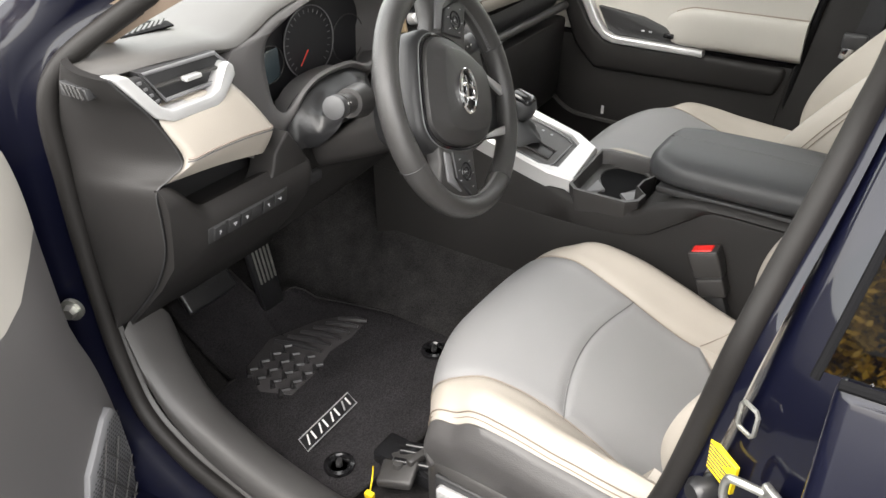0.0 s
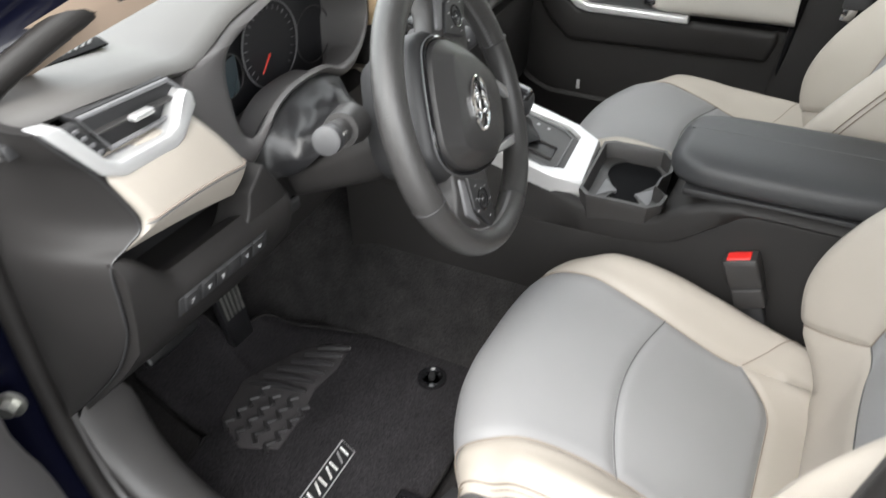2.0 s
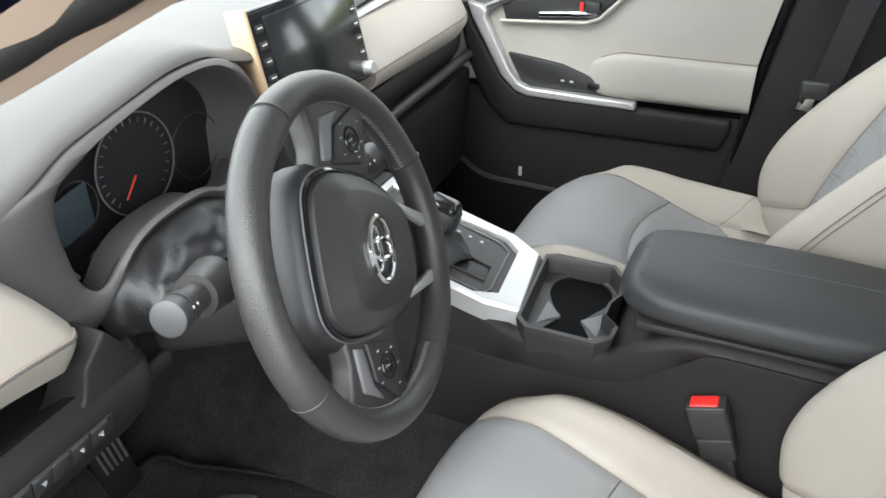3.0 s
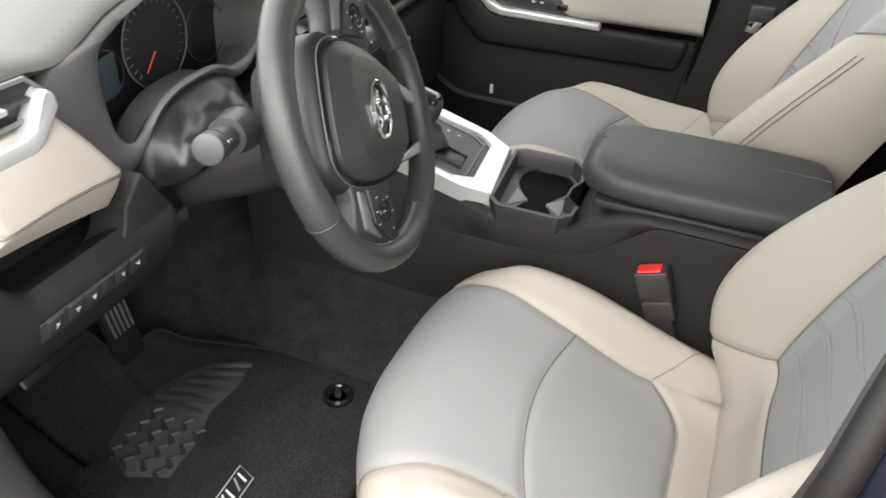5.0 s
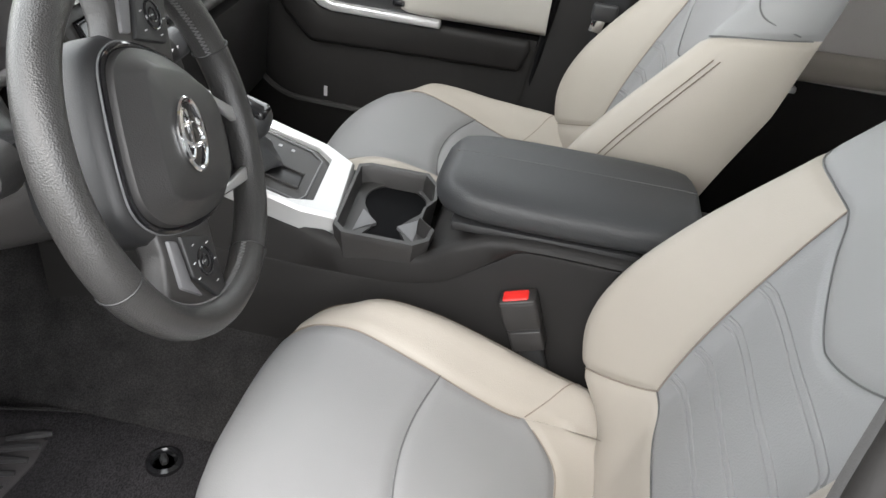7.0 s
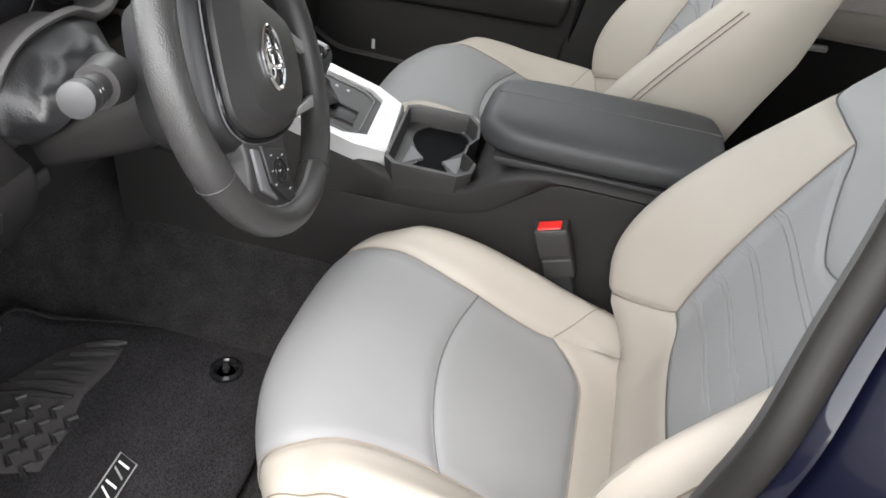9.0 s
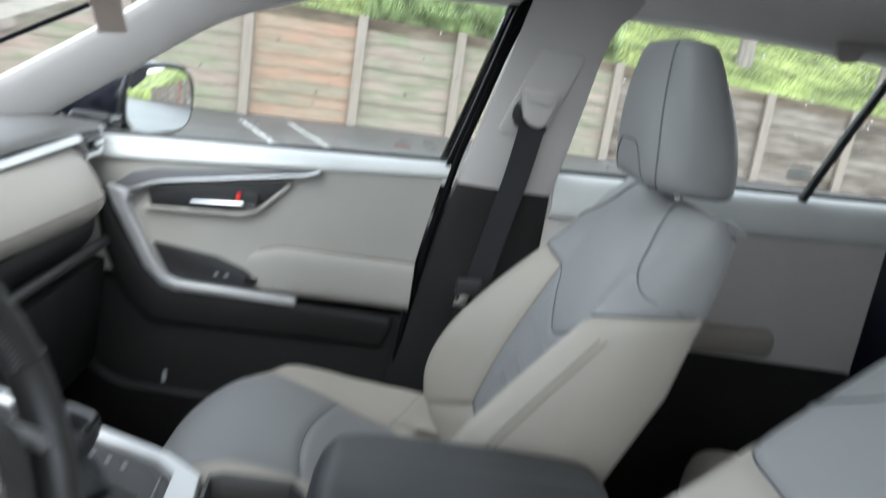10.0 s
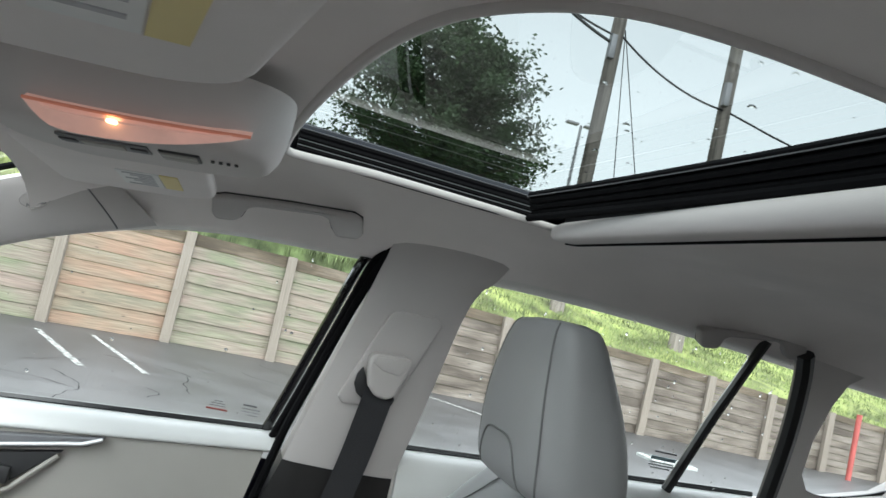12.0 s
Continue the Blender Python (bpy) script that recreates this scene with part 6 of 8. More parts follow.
def build_mat():
    root = thing("floor_mat", "dark ribbed carpet floor mat with a rubber heel pad and grommets", "floor mat", (-0.4, 0.3, 0.4))
    loop = [(-0.637, 0.075), (-0.645, 0.24), (-0.640, 0.395), (-0.622, 0.412), (-0.54, 0.425), (-0.522, 0.44), (-0.515, 0.60), (-0.45, 0.62), (-0.36, 0.615), (-0.345, 0.54), (-0.30, 0.52), (-0.245, 0.50), (-0.20, 0.36), (-0.172, 0.20), (-0.168, 0.13), (-0.20, 0.085), (-0.26, 0.06), (-0.42, 0.035), (-0.60, 0.05)]
    lp = [(p.x, p.y) for p in smooth_line([(x, y, 0) for x, y in loop], 4, True)]
    b = bmesh.new()
    c = (-0.42, 0.28)
    rings = []
    for k, dz in ((1.0, -0.012), (1.0, 0.002), (0.985, 0.006), (0.9, 0.006), (0.75, 0.006), (0.55, 0.006), (0.35, 0.006), (0.15, 0.006), (0.01, 0.006)):
        rings.append([Vector((c[0] + (x - c[0]) * k, c[1] + (y - c[1]) * k, mat_z(c[1] + (y - c[1]) * k) + dz)) for x, y in lp])
    loft(rings, True, False, b)
    part("carpet", b, MAT, root, "dark ribbed carpet", 50)
    part("edging", tube([Vector((x, y, mat_z(y) + 0.005)) for x, y in lp], 0.0040, 6, True), CARPET, root, "black bound edge")
    for gx, gy in ((-0.584, 0.113), (-0.245, 0.149)):
        z = mat_z(gy) + 0.007
        ring = lambda r, h: [Vector((gx + r * math.cos(q), gy + r * math.sin(q), z + h)) for q in (2 * math.pi * k / 32 for k in range(32))]  # noqa: E731
        g = part("grommet", loft([ring(0.027, -0.002), ring(0.026, 0.005), ring(0.020, 0.007), ring(0.015, 0.002), ring(0.014, -0.001)]), GLOSSB, root, "gloss black fixing grommet")
        part("clip", rbox((gx, gy, z + 0.006), (0.018, 0.008, 0.008), 0.002, 2, (0, 0, 30)), BLACK, g)
        part("clip_pin", tube([(gx, gy, z), (gx, gy, z + 0.008)], 0.006, 12), BLACK, g)
    # heel pad: ridges and chevron lugs of moulded rubber on a thin plate
    up_z = lambda x, y, h: Vector((x, y, mat_z(y) + h))  # noqa: E731
    pad = [(-0.490, 0.430), (-0.400, 0.455), (-0.300, 0.415), (-0.255, 0.380), (-0.255, 0.325), (-0.300, 0.318), (-0.360, 0.325), (-0.430, 0.305), (-0.500, 0.300), (-0.525, 0.360)]
    hp = part("heel_pad", prism([up_z(x, y, 0.0085) for x, y in pad], (0, 0, -0.006), 0.0015), MATPAD, root, "moulded rubber heel pad")
    for i in range(6):
        x = -0.395 + 0.026 * i
        part("ridge", tube([up_z(x - 0.005, 0.440 - 0.012 * i, 0.009), up_z(x + 0.012, 0.385 - 0.008 * i, 0.0105), up_z(x + 0.022, 0.335 - 0.002 * i, 0.009)], [0.004, 0.0065, 0.004], 8), GLOSSR, hp)
    for i in range(4):
        for j in range(4):
            x, y = -0.505 + 0.030 * i + 0.010 * (j % 2), 0.318 + 0.031 * j - 0.002 * i
            part("lug", tube([up_z(x - 0.012, y - 0.008, 0.009), up_z(x, y + 0.006, 0.0105), up_z(x + 0.014, y - 0.004, 0.009)], 0.0048, 7), GLOSSR, hp)
    # badge: framed plate with four slanted bars, no lettering
    p0, p1 = Vector((-0.592, 0.176, mat_z(0.18) + 0.008)), Vector((-0.452, 0.182, mat_z(0.18) + 0.008))
    up = Vector((0.012, 0.032, 0))
    bd = part("badge", prism([p0, p1, p1 + up, p0 + up], (0, 0, 0.002), 0.0006, 1), RUBBER, root, "black badge plate with pale bars")
    part("badge_frame", tube([p + Vector((0, 0, 0.0025)) for p in (p0, p1, p1 + up, p0 + up)], 0.0013, 6, True), SILVER, bd, "silver frame")
    for i in range(4):
        q = p0.lerp(p1, 0.06 + 0.235 * i) + up * 0.18 + Vector((0, 0, 0.0035))
        e = (p1 - p0).normalized()
        part("badge_bar", prism([q, q + e * 0.004, q + e * 0.012 + up * 0.64, q + e * 0.008 + up * 0.64], (0, 0, 0.001), 0.0003, 1), WHITE if i < 3 else SILVER, bd, "pale slanted bar")
        part("badge_bar", prism([q + e * 0.018, q + e * 0.022, q + e * 0.022 + up * 0.64, q + e * 0.018 + up * 0.64], (0, 0, 0.001), 0.0003, 1), WHITE, bd)
    # seat rail end cover and yellow tag on the carpet
    t = thing("seat_rail_cover", "dark plastic seat rail end cover with black rods", "rail cover", (-0.54, 0.0, 0.42))
    part("cap", prism([(-0.590, 0.030, 0.412), (-0.535, 0.052, 0.414), (-0.520, 0.010, 0.440), (-0.535, -0.020, 0.440), (-0.575, -0.030, 0.425)], (0, 0, 0.018), 0.006, 3), DARK, t, "dark plastic end cover")
    part("cap_pin", tube([(-0.552, 0.012, 0.440), (-0.552, 0.012, 0.448)], [0.010, 0.008], 14), DARK, t)
    for dx, dz, r in ((0.0, 0.0, 0.007), (0.018, 0.008, 0.006), (0.036, 0.004, 0.008)):
        part("rod", tube([(-0.548 + dx, 0.022, 0.442 + dz), (-0.520 + dx, -0.085, 0.452 + dz)], r, 10), GLOSSB, t, "gloss black rail rod")
    part("rail_end", rbox((-0.505, -0.050, 0.430), (0.070, 0.12, 0.022), 0.005, 3, (0, 0, -14)), BLACK, t)
    part("clamp", rbox((-0.530, -0.012, 0.452), (0.040, 0.014, 0.016), 0.004, 2, (0, 0, -14)), DARK, t)
    t = thing("wire_tag", "small yellow tape tag on a thin wire under the seat", "tag", (-0.60, 0.03, 0.40))
    part("tag", rbox((-0.607, 0.030, 0.412), (0.010, 0.016, 0.012), 0.002), YELLOW, t)
    part("wire", tube(smooth_line([(-0.607, 0.030, 0.415), (-0.585, 0.04, 0.43), (-0.565, 0.055, 0.425)], 5), 0.0012, 5), YELLOW, t)

# ---- doors ----


def build_passenger_door():
    root = thing("passenger_front_door", "closed front door with cream upper trim, silver pull and charcoal pocket", "car door", (0.72, 0.1, 0.45))
    zs = lambda y: 1.0945 - 0.066 * (y - 0.1)  # noqa: E731
    zb = lambda y: 1.061 - 0.0907 * (y - 0.1)  # noqa: E731
    rear = Keys([(0.42, -0.205), (0.60, -0.225), (0.80, -0.248), (0.95, -0.268), (1.12, -0.300)])

    def main(s, t):
        z = 0.815 + 0.265 * t
        y1 = rear(z)[0]
        y = 0.60 + (y1 - 0.60) * s
        z = 0.815 + (zb(y) - 0.003 - 0.815) * t
        return Vector((0.708 - 0.012 * math.exp(-((t - 0.0) / 0.25) ** 2) - 0.004 * math.sin(math.pi * t), y, z))

    part("upper_panel", sheet(main, even(40), even(20), (0.02, 0, 0)), CREAMP, root, "cream door panel", 60)

    def cap(s, t):
        y = 0.62 + (-0.305 - 0.62) * s
        k = Keys([(0, 0.714, -0.10), (0.12, 0.702, -0.04), (0.22, 0.700, 0.10), (0.5, 0.708, 0.48), (0.8, 0.724, 0.90), (1, 0.752, 1.0)])(t)
        return Vector((k[0], y, zb(y) + (zs(y) - zb(y)) * k[1]))

    part("sill_cap", sheet(cap, even(30), even(14), (0.012, 0, -0.004)), SILLM, root, "soft sill cap, sky sheen put into its pale colour", 60)

    def arm(s, t):
        y = 0.085 + (-0.262 - 0.085) * s
        k = Keys([(0, 0.706, 0.910), (0.12, 0.692, 0.911), (0.28, 0.682, 0.902), (0.6, 0.678, 0.864), (0.85, 0.680, 0.825), (1, 0.694, 0.812)])(t)
        lead = max(0, (0.25 - s) / 0.25)
        return Vector((k[0] + 0.03 * lead ** 2, y, k[1] - 0.045 * lead ** 1.5 * (1 - t) + 0.004 * s))

    part("armrest", sheet(arm, even(26), even(20), (0.03, 0, 0)), CREAMP, root, "cream padded armrest", 60)
    # brown tube draws the shade of the armrest's crease
    part("armrest_crease_line", tube([arm(0.06 + 0.94 * i / 30, 0.10) + Vector((-0.0004, 0, 0.0006)) for i in range(31)], 0.0018, 6), BROWN, root)
    pod = [(0.690, 0.255, 0.885), (0.690, 0.20, 0.880), (0.690, 0.13, 0.872), (0.690, 0.075, 0.855), (0.690, 0.02, 0.830), (0.690, -0.025, 0.812), (0.690, 0.21, 0.805)]
    pd = part("switch_pod", prism(pod, (0.03, 0, 0), 0.004), BLACK, root, "black switch panel")
    for y in (0.125, 0.105):
        part("seat_heat_mark", rbox((0.6885, y, 0.838), (0.003, 0.008, 0.004), 0.0005, 1), PRINT, pd)
    part("window_switch", rbox((0.685, 0.055, 0.836), (0.012, 0.026, 0.012), 0.003, 2), GLOSSB, pd, "gloss black window switch")
    # silver pull: a bent bar
    loop = [(0.672, 0.345, 0.992), (0.672, 0.330, 0.955), (0.672, 0.262, 0.838), (0.672, 0.228, 0.806), (0.672, 0.20, 0.798), (0.672, -0.04, 0.798), (0.672, -0.038, 0.814), (0.672, 0.198, 0.816), (0.672, 0.222, 0.826), (0.672, 0.246, 0.855), (0.672, 0.302, 0.960), (0.672, 0.300, 0.975), (0.672, 0.310, 0.985)]
    part("pull_trim", prism(loop, (0.025, 0, 0), 0.004, 3), SILVER, root, "satin silver pull trim")
    loop = [(0.680, 0.350, 0.985), (0.680, 0.335, 0.950), (0.680, 0.262, 0.83), (0.680, 0.225, 0.800), (0.680, -0.235, 0.800), (0.680, -0.235, 0.775), (0.680, -0.22, 0.73), (0.680, 0.25, 0.72), (0.680, 0.31, 0.78), (0.680, 0.345, 0.86), (0.680, 0.375, 0.98)]
    part("pull_body", prism(loop, (0.04, 0, 0), 0.012, 3), SIDE, root, "charcoal pull grip")
    wing = [(0.690, 0.340, 0.985), (0.690, 0.300, 1.018), (0.690, 0.262, 1.030), (0.690, 0.10, 1.052), (0.690, -0.058, 1.072), (0.690, -0.036, 1.056), (0.690, 0.235, 1.004), (0.690, 0.262, 0.996), (0.690, 0.295, 0.970)]
    part("handle_wing", prism(wing, (0.03, 0, 0), 0.003, 2), SHIELD, root, "grey handle surround")
    part("handle_line", tube([(0.688, 0.318, 0.978), (0.688, 0.262, 1.003), (0.688, 0.238, 1.010), (0.688, 0.0, 1.055), (0.688, -0.03, 1.060), (0.688, -0.056, 1.071)], 0.0032, 8), SILVER, root, "satin silver line")
    rec = [(0.694, 0.272, 0.985), (0.694, 0.235, 1.000), (0.694, -0.005, 1.043), (0.694, 0.06, 0.985), (0.694, 0.085, 0.972), (0.694, 0.262, 0.955)]
    hd = part("handle_recess", prism(rec, (0.02, 0, 0), 0.003, 2), BLACK, root, "dark handle recess")
    part("inner_handle", rbox((0.690, 0.125, 0.981), (0.012, 0.125, 0.012), 0.004, 3, (-5, 0, 0)), CHROME, hd, "chrome inner handle")
    part("lock_lever", rbox((0.690, 0.072, 0.998), (0.012, 0.030, 0.026), 0.003, 2), BLACK, hd)
    part("lock_mark", rbox((0.683, 0.094, 1.000), (0.003, 0.008, 0.018), 0.001, 1), RED, hd, "red unlocked mark")
    part("handle_edge", tube([(0.695, 0.275, 0.952), (0.69, 0.085, 0.966), (0.692, 0.055, 0.978), (0.697, 0.0, 1.036)], 0.004, 8), CREAMP, hd)

    def low(s, t):
        z = 0.43 + 0.37 * t
        y = 0.62 + (rear(z)[0] - 0.62) * s
        return Vector((0.70 - 0.012 * math.sin(math.pi * t), y, z))

    part("lower_panel", sheet(low, even(24), even(14), (0.03, 0, 0)), SIDE, root, "charcoal lower panel", 60)

    def pocket(s, t):
        y = 0.40 - 0.62 * s
        z = 0.44 + (0.152 + 0.09 * max(0, 1 - s / 0.22) ** 2 - 0.015 * s) * t
        return Vector((0.665 + 0.03 * (1 - t) - 0.012 * t, y, z))

    part("pocket_wall", sheet(pocket, even(28), even(8), (0.012, 0, 0)), SIDE, root, "charcoal bottle pocket", 60)
    part("pocket_edge", tube([pocket(i / 28, 1.0) + Vector((0.006, 0, 0)) for i in range(29)], 0.008, 8), SIDE, root)
    part("paper_tab", rbox((0.690, 0.212, 0.606), (0.004, 0.010, 0.026), 0.001, 1), PRINT, root, "small white paper tab")
    # window, its seals and the mirror corner
    b = bmesh.new()
    gx = lambda z: 0.765 - (z - 1.08) * 0.36  # noqa: E731
    add_faces(b, [(gx(z), y, z) for y, z in ((0.66, 1.06), (-0.305, 1.10), (-0.385, 1.44), (-0.1, 1.45), (0.15, 1.37))], [(0, 1, 2, 3, 4)])
    g = part("window_pane", b, GLASS, root, "clear side window wet with drops")
    g.visible_shadow = False
    seal = smooth_line([(gx(1.09) - 0.035, -0.297, 1.105), (gx(1.2) - 0.03, -0.322, 1.20), (gx(1.32) - 0.025, -0.352, 1.32), (gx(1.42) - 0.02, -0.376, 1.415), (0.622, -0.390, 1.438), (0.612, -0.410, 1.468)], 6)
    part("window_seal", tube(seal, 0.006, 8), RAILM, root, "black rubber window seal")
    part("window_seal", tube([p + Vector((0.03, 0.012, 0)) for p in seal], 0.008, 8), GLOSSB, root)
    seal = [(0.70, rear(z)[0] - 0.012, z) for z in (0.42, 0.6, 0.8, 0.95, 1.05, 1.10)]
    seal += [(0.695, -0.318, 1.15), (0.668, -0.343, 1.25), (0.640, -0.368, 1.35), (0.618, -0.392, 1.425), (0.610, -0.412, 1.468)]
    part("door_seal", tube(smooth_line(seal, 5), 0.007, 8), RAILM, root, "black rubber door seal")
    part("sill_seal", tube([(0.752, 0.62 - 0.92 * i / 10, zs(0.62 - 0.92 * i / 10) + 0.002) for i in range(11)], 0.006, 6), RUBBER, root)
    st = thing("window_sticker", "small red and grey safety sticker on the side window", "sticker", (0.735, -0.2, 1.15))
    for y, z, ly, lz, m in ((-0.205, 1.139, 0.034, 0.003, REDPOST), (-0.205, 1.145, 0.026, 0.0012, SHIELD), (-0.205, 1.149, 0.022, 0.0012, SHIELD), (-0.205, 1.153, 0.014, 0.0012, SHIELD), (-0.255, 1.155, 0.022, 0.003, SHIELD), (-0.258, 1.149, 0.030, 0.0012, SHIELD), (-0.258, 1.144, 0.030, 0.0012, SHIELD), (-0.262, 1.139, 0.018, 0.0012, SHIELD)):
        part("printed_bar", rbox((gx(z) - 0.004, y, z), (0.001, ly, lz), 0.0002, 1, (0, -20, 0)), m, st)
    # frame of the mirror corner
    part("mirror_corner", prism([(0.745, 0.66, 1.06), (0.745, 0.475, 1.085), (0.735, 0.465, 1.11), (0.72, 0.50, 1.14), (0.70, 0.60, 1.12)], (0.02, 0, 0), 0.006), BLACK, root, "black mirror corner")


def build_door_mirror():
    root = thing("door_mirror", "navy and black exterior door mirror reflecting the fence", "mirror", (0.95, 0.4, 1.1))
    rings = []
    for d, k in ((0.0, 0.94), (0.012, 1.0), (0.07, 1.0), (0.13, 0.90), (0.175, 0.68), (0.20, 0.28)):
        rings.append([Vector((0.98 + 0.125 * k * math.copysign(abs(math.cos(q)) ** 0.6, math.cos(q)), 0.355 + d + 0.10 * 0.35 * math.cos(q) * -1, 1.13 + 0.082 * k * math.copysign(abs(math.sin(q)) ** 0.6, math.sin(q)))) for q in (2 * math.pi * k2 / 40 for k2 in range(40))])
    part("housing", loft(rings), PAINT, root, "navy painted housing")
    part("rim", tube(rings[0], 0.008, 8, True), GLOSSB, root)
    def pane(k):
        ring = []
        for q in (2 * math.pi * k2 / 40 for k2 in range(40)):
            dx, dz = 0.112 * k * math.copysign(abs(math.cos(q)) ** 0.6, math.cos(q)), 0.070 * k * math.copysign(abs(math.sin(q)) ** 0.6, math.sin(q))
            ring.append(Vector((0.98 + dx, 0.352 - 0.3125 * dx + 0.05 * dz - (0.0174 - dx * dx - dz * dz) / 2.8, 1.13 + dz)))
        return ring

    # slightly domed glass
    b = loft([pane(k) for k in (1.0, 0.85, 0.7, 0.55, 0.4, 0.25, 0.1, 0.02)], True, False)
    part("mirror_glass", b, MIRROR, root, "mirror glass")
    part("stem", rbox((0.85, 0.43, 1.085), (0.12, 0.09, 0.045), 0.015, 3), GLOSSB, root)


def build_rear_door():
    root = thing("passenger_rear_door", "closed rear door with sky-sheen pale sill and grey-beige panel", "car door", (0.72, -0.85, 0.45))
    zs = lambda y: 1.097 - 0.055 * (y - 0.1)  # noqa: E731
    part("panel", sheet(lambda s, t: Vector((0.705, -0.50 - 0.70 * s, 0.80 + (zs(-0.5 - 0.7 * s) - 0.02 - 0.80) * t)), even(12), even(10), (0.02, 0, 0)), TRIM, root, "grey-beige door panel")

    def cap(s, t):
        y = -0.51 - 0.72 * s
        k = Keys([(0, 0.706, -0.085), (0.1, 0.690, -0.078), (0.5, 0.697, -0.035), (0.8, 0.715, -0.004), (1, 0.75, 0.0)])(t)
        return Vector((k[0], y, zs(y) + k[1]))

    part("sill_cap", sheet(cap, even(16), even(12), (0.012, 0, -0.004)), SILLM, root, "soft sill cap, sky sheen put into its pale colour", 60)
    part("lower_panel", sheet(lambda s, t: Vector((0.70, -0.50 - 0.70 * s, 0.43 + 0.38 * t)), even(8), even(6), (0.02, 0, 0)), SIDE, root, "charcoal lower panel")
    part("armrest", rbox((0.685, -0.80, 0.85), (0.05, 0.42, 0.06), 0.02, 3, (-2, 0, 0)), CREAM, root, "cream armrest")
    part("pull_trim", rbox((0.665, -0.70, 0.80), (0.014, 0.16, 0.014), 0.004, 2, (-2, 0, 0)), SILVER, root, "satin silver trim")
    part("inner_handle", rbox((0.695, -0.62, 1.06), (0.012, 0.09, 0.012), 0.004, 2), DARK, root)
    gx = lambda z: 0.755 - (z - 1.08) * 0.36  # noqa: E731
    b = bmesh.new()
    add_faces(b, [(gx(z), y, z) for y, z in ((-0.50, 1.10), (-1.22, 1.15), (-1.18, 1.46), (-0.58, 1.46))], [(0, 1, 2, 3)])
    g = part("window_pane", b, GLASS, root, "clear rear side window wet with drops")
    g.visible_shadow = False
    rs = thing("window_sticker", "small pale blue printed sticker on the rear side window", "sticker", (0.74, -0.96, 1.15))
    for dz, ly, m in ((0.012, 0.044, SHIELD), (0.0, 0.050, material("pale_blue_print", (0.30, 0.42, 0.45), 0.6)), (-0.008, 0.046, PRINT), (-0.013, 0.050, PRINT), (-0.018, 0.040, PRINT)):
        zc = 1.209 + dz
        part("printed_bar", rbox((gx(zc) - 0.004, -0.985, zc), (0.001, ly, 0.0030 if dz else 0.007), 0.0002, 1, (0, -20, 0)), m, rs)
    part("window_bar", tube([(gx(1.16) - 0.012, -1.008, 1.155), (gx(1.3) - 0.012, -1.042, 1.31), (gx(1.45) - 0.012, -1.076, 1.455)], 0.0095, 8), RUBBER, root, "black window divider bar")
    part("window_seal", tube(smooth_line([(gx(1.16) - 0.02, -1.208, 1.165), (gx(1.3) - 0.025, -1.186, 1.30), (gx(1.4) - 0.025, -1.164, 1.40), (gx(1.45) - 0.03, -1.142, 1.447)], 6), 0.016, 8), RUBBER, root, "black rubber window seal")
    part("sill_seal", tube([(0.75, -0.51 - 0.70 * i / 8, zs(-0.51 - 0.70 * i / 8) + 0.003) for i in range(9)], 0.006, 6), RUBBER, root)


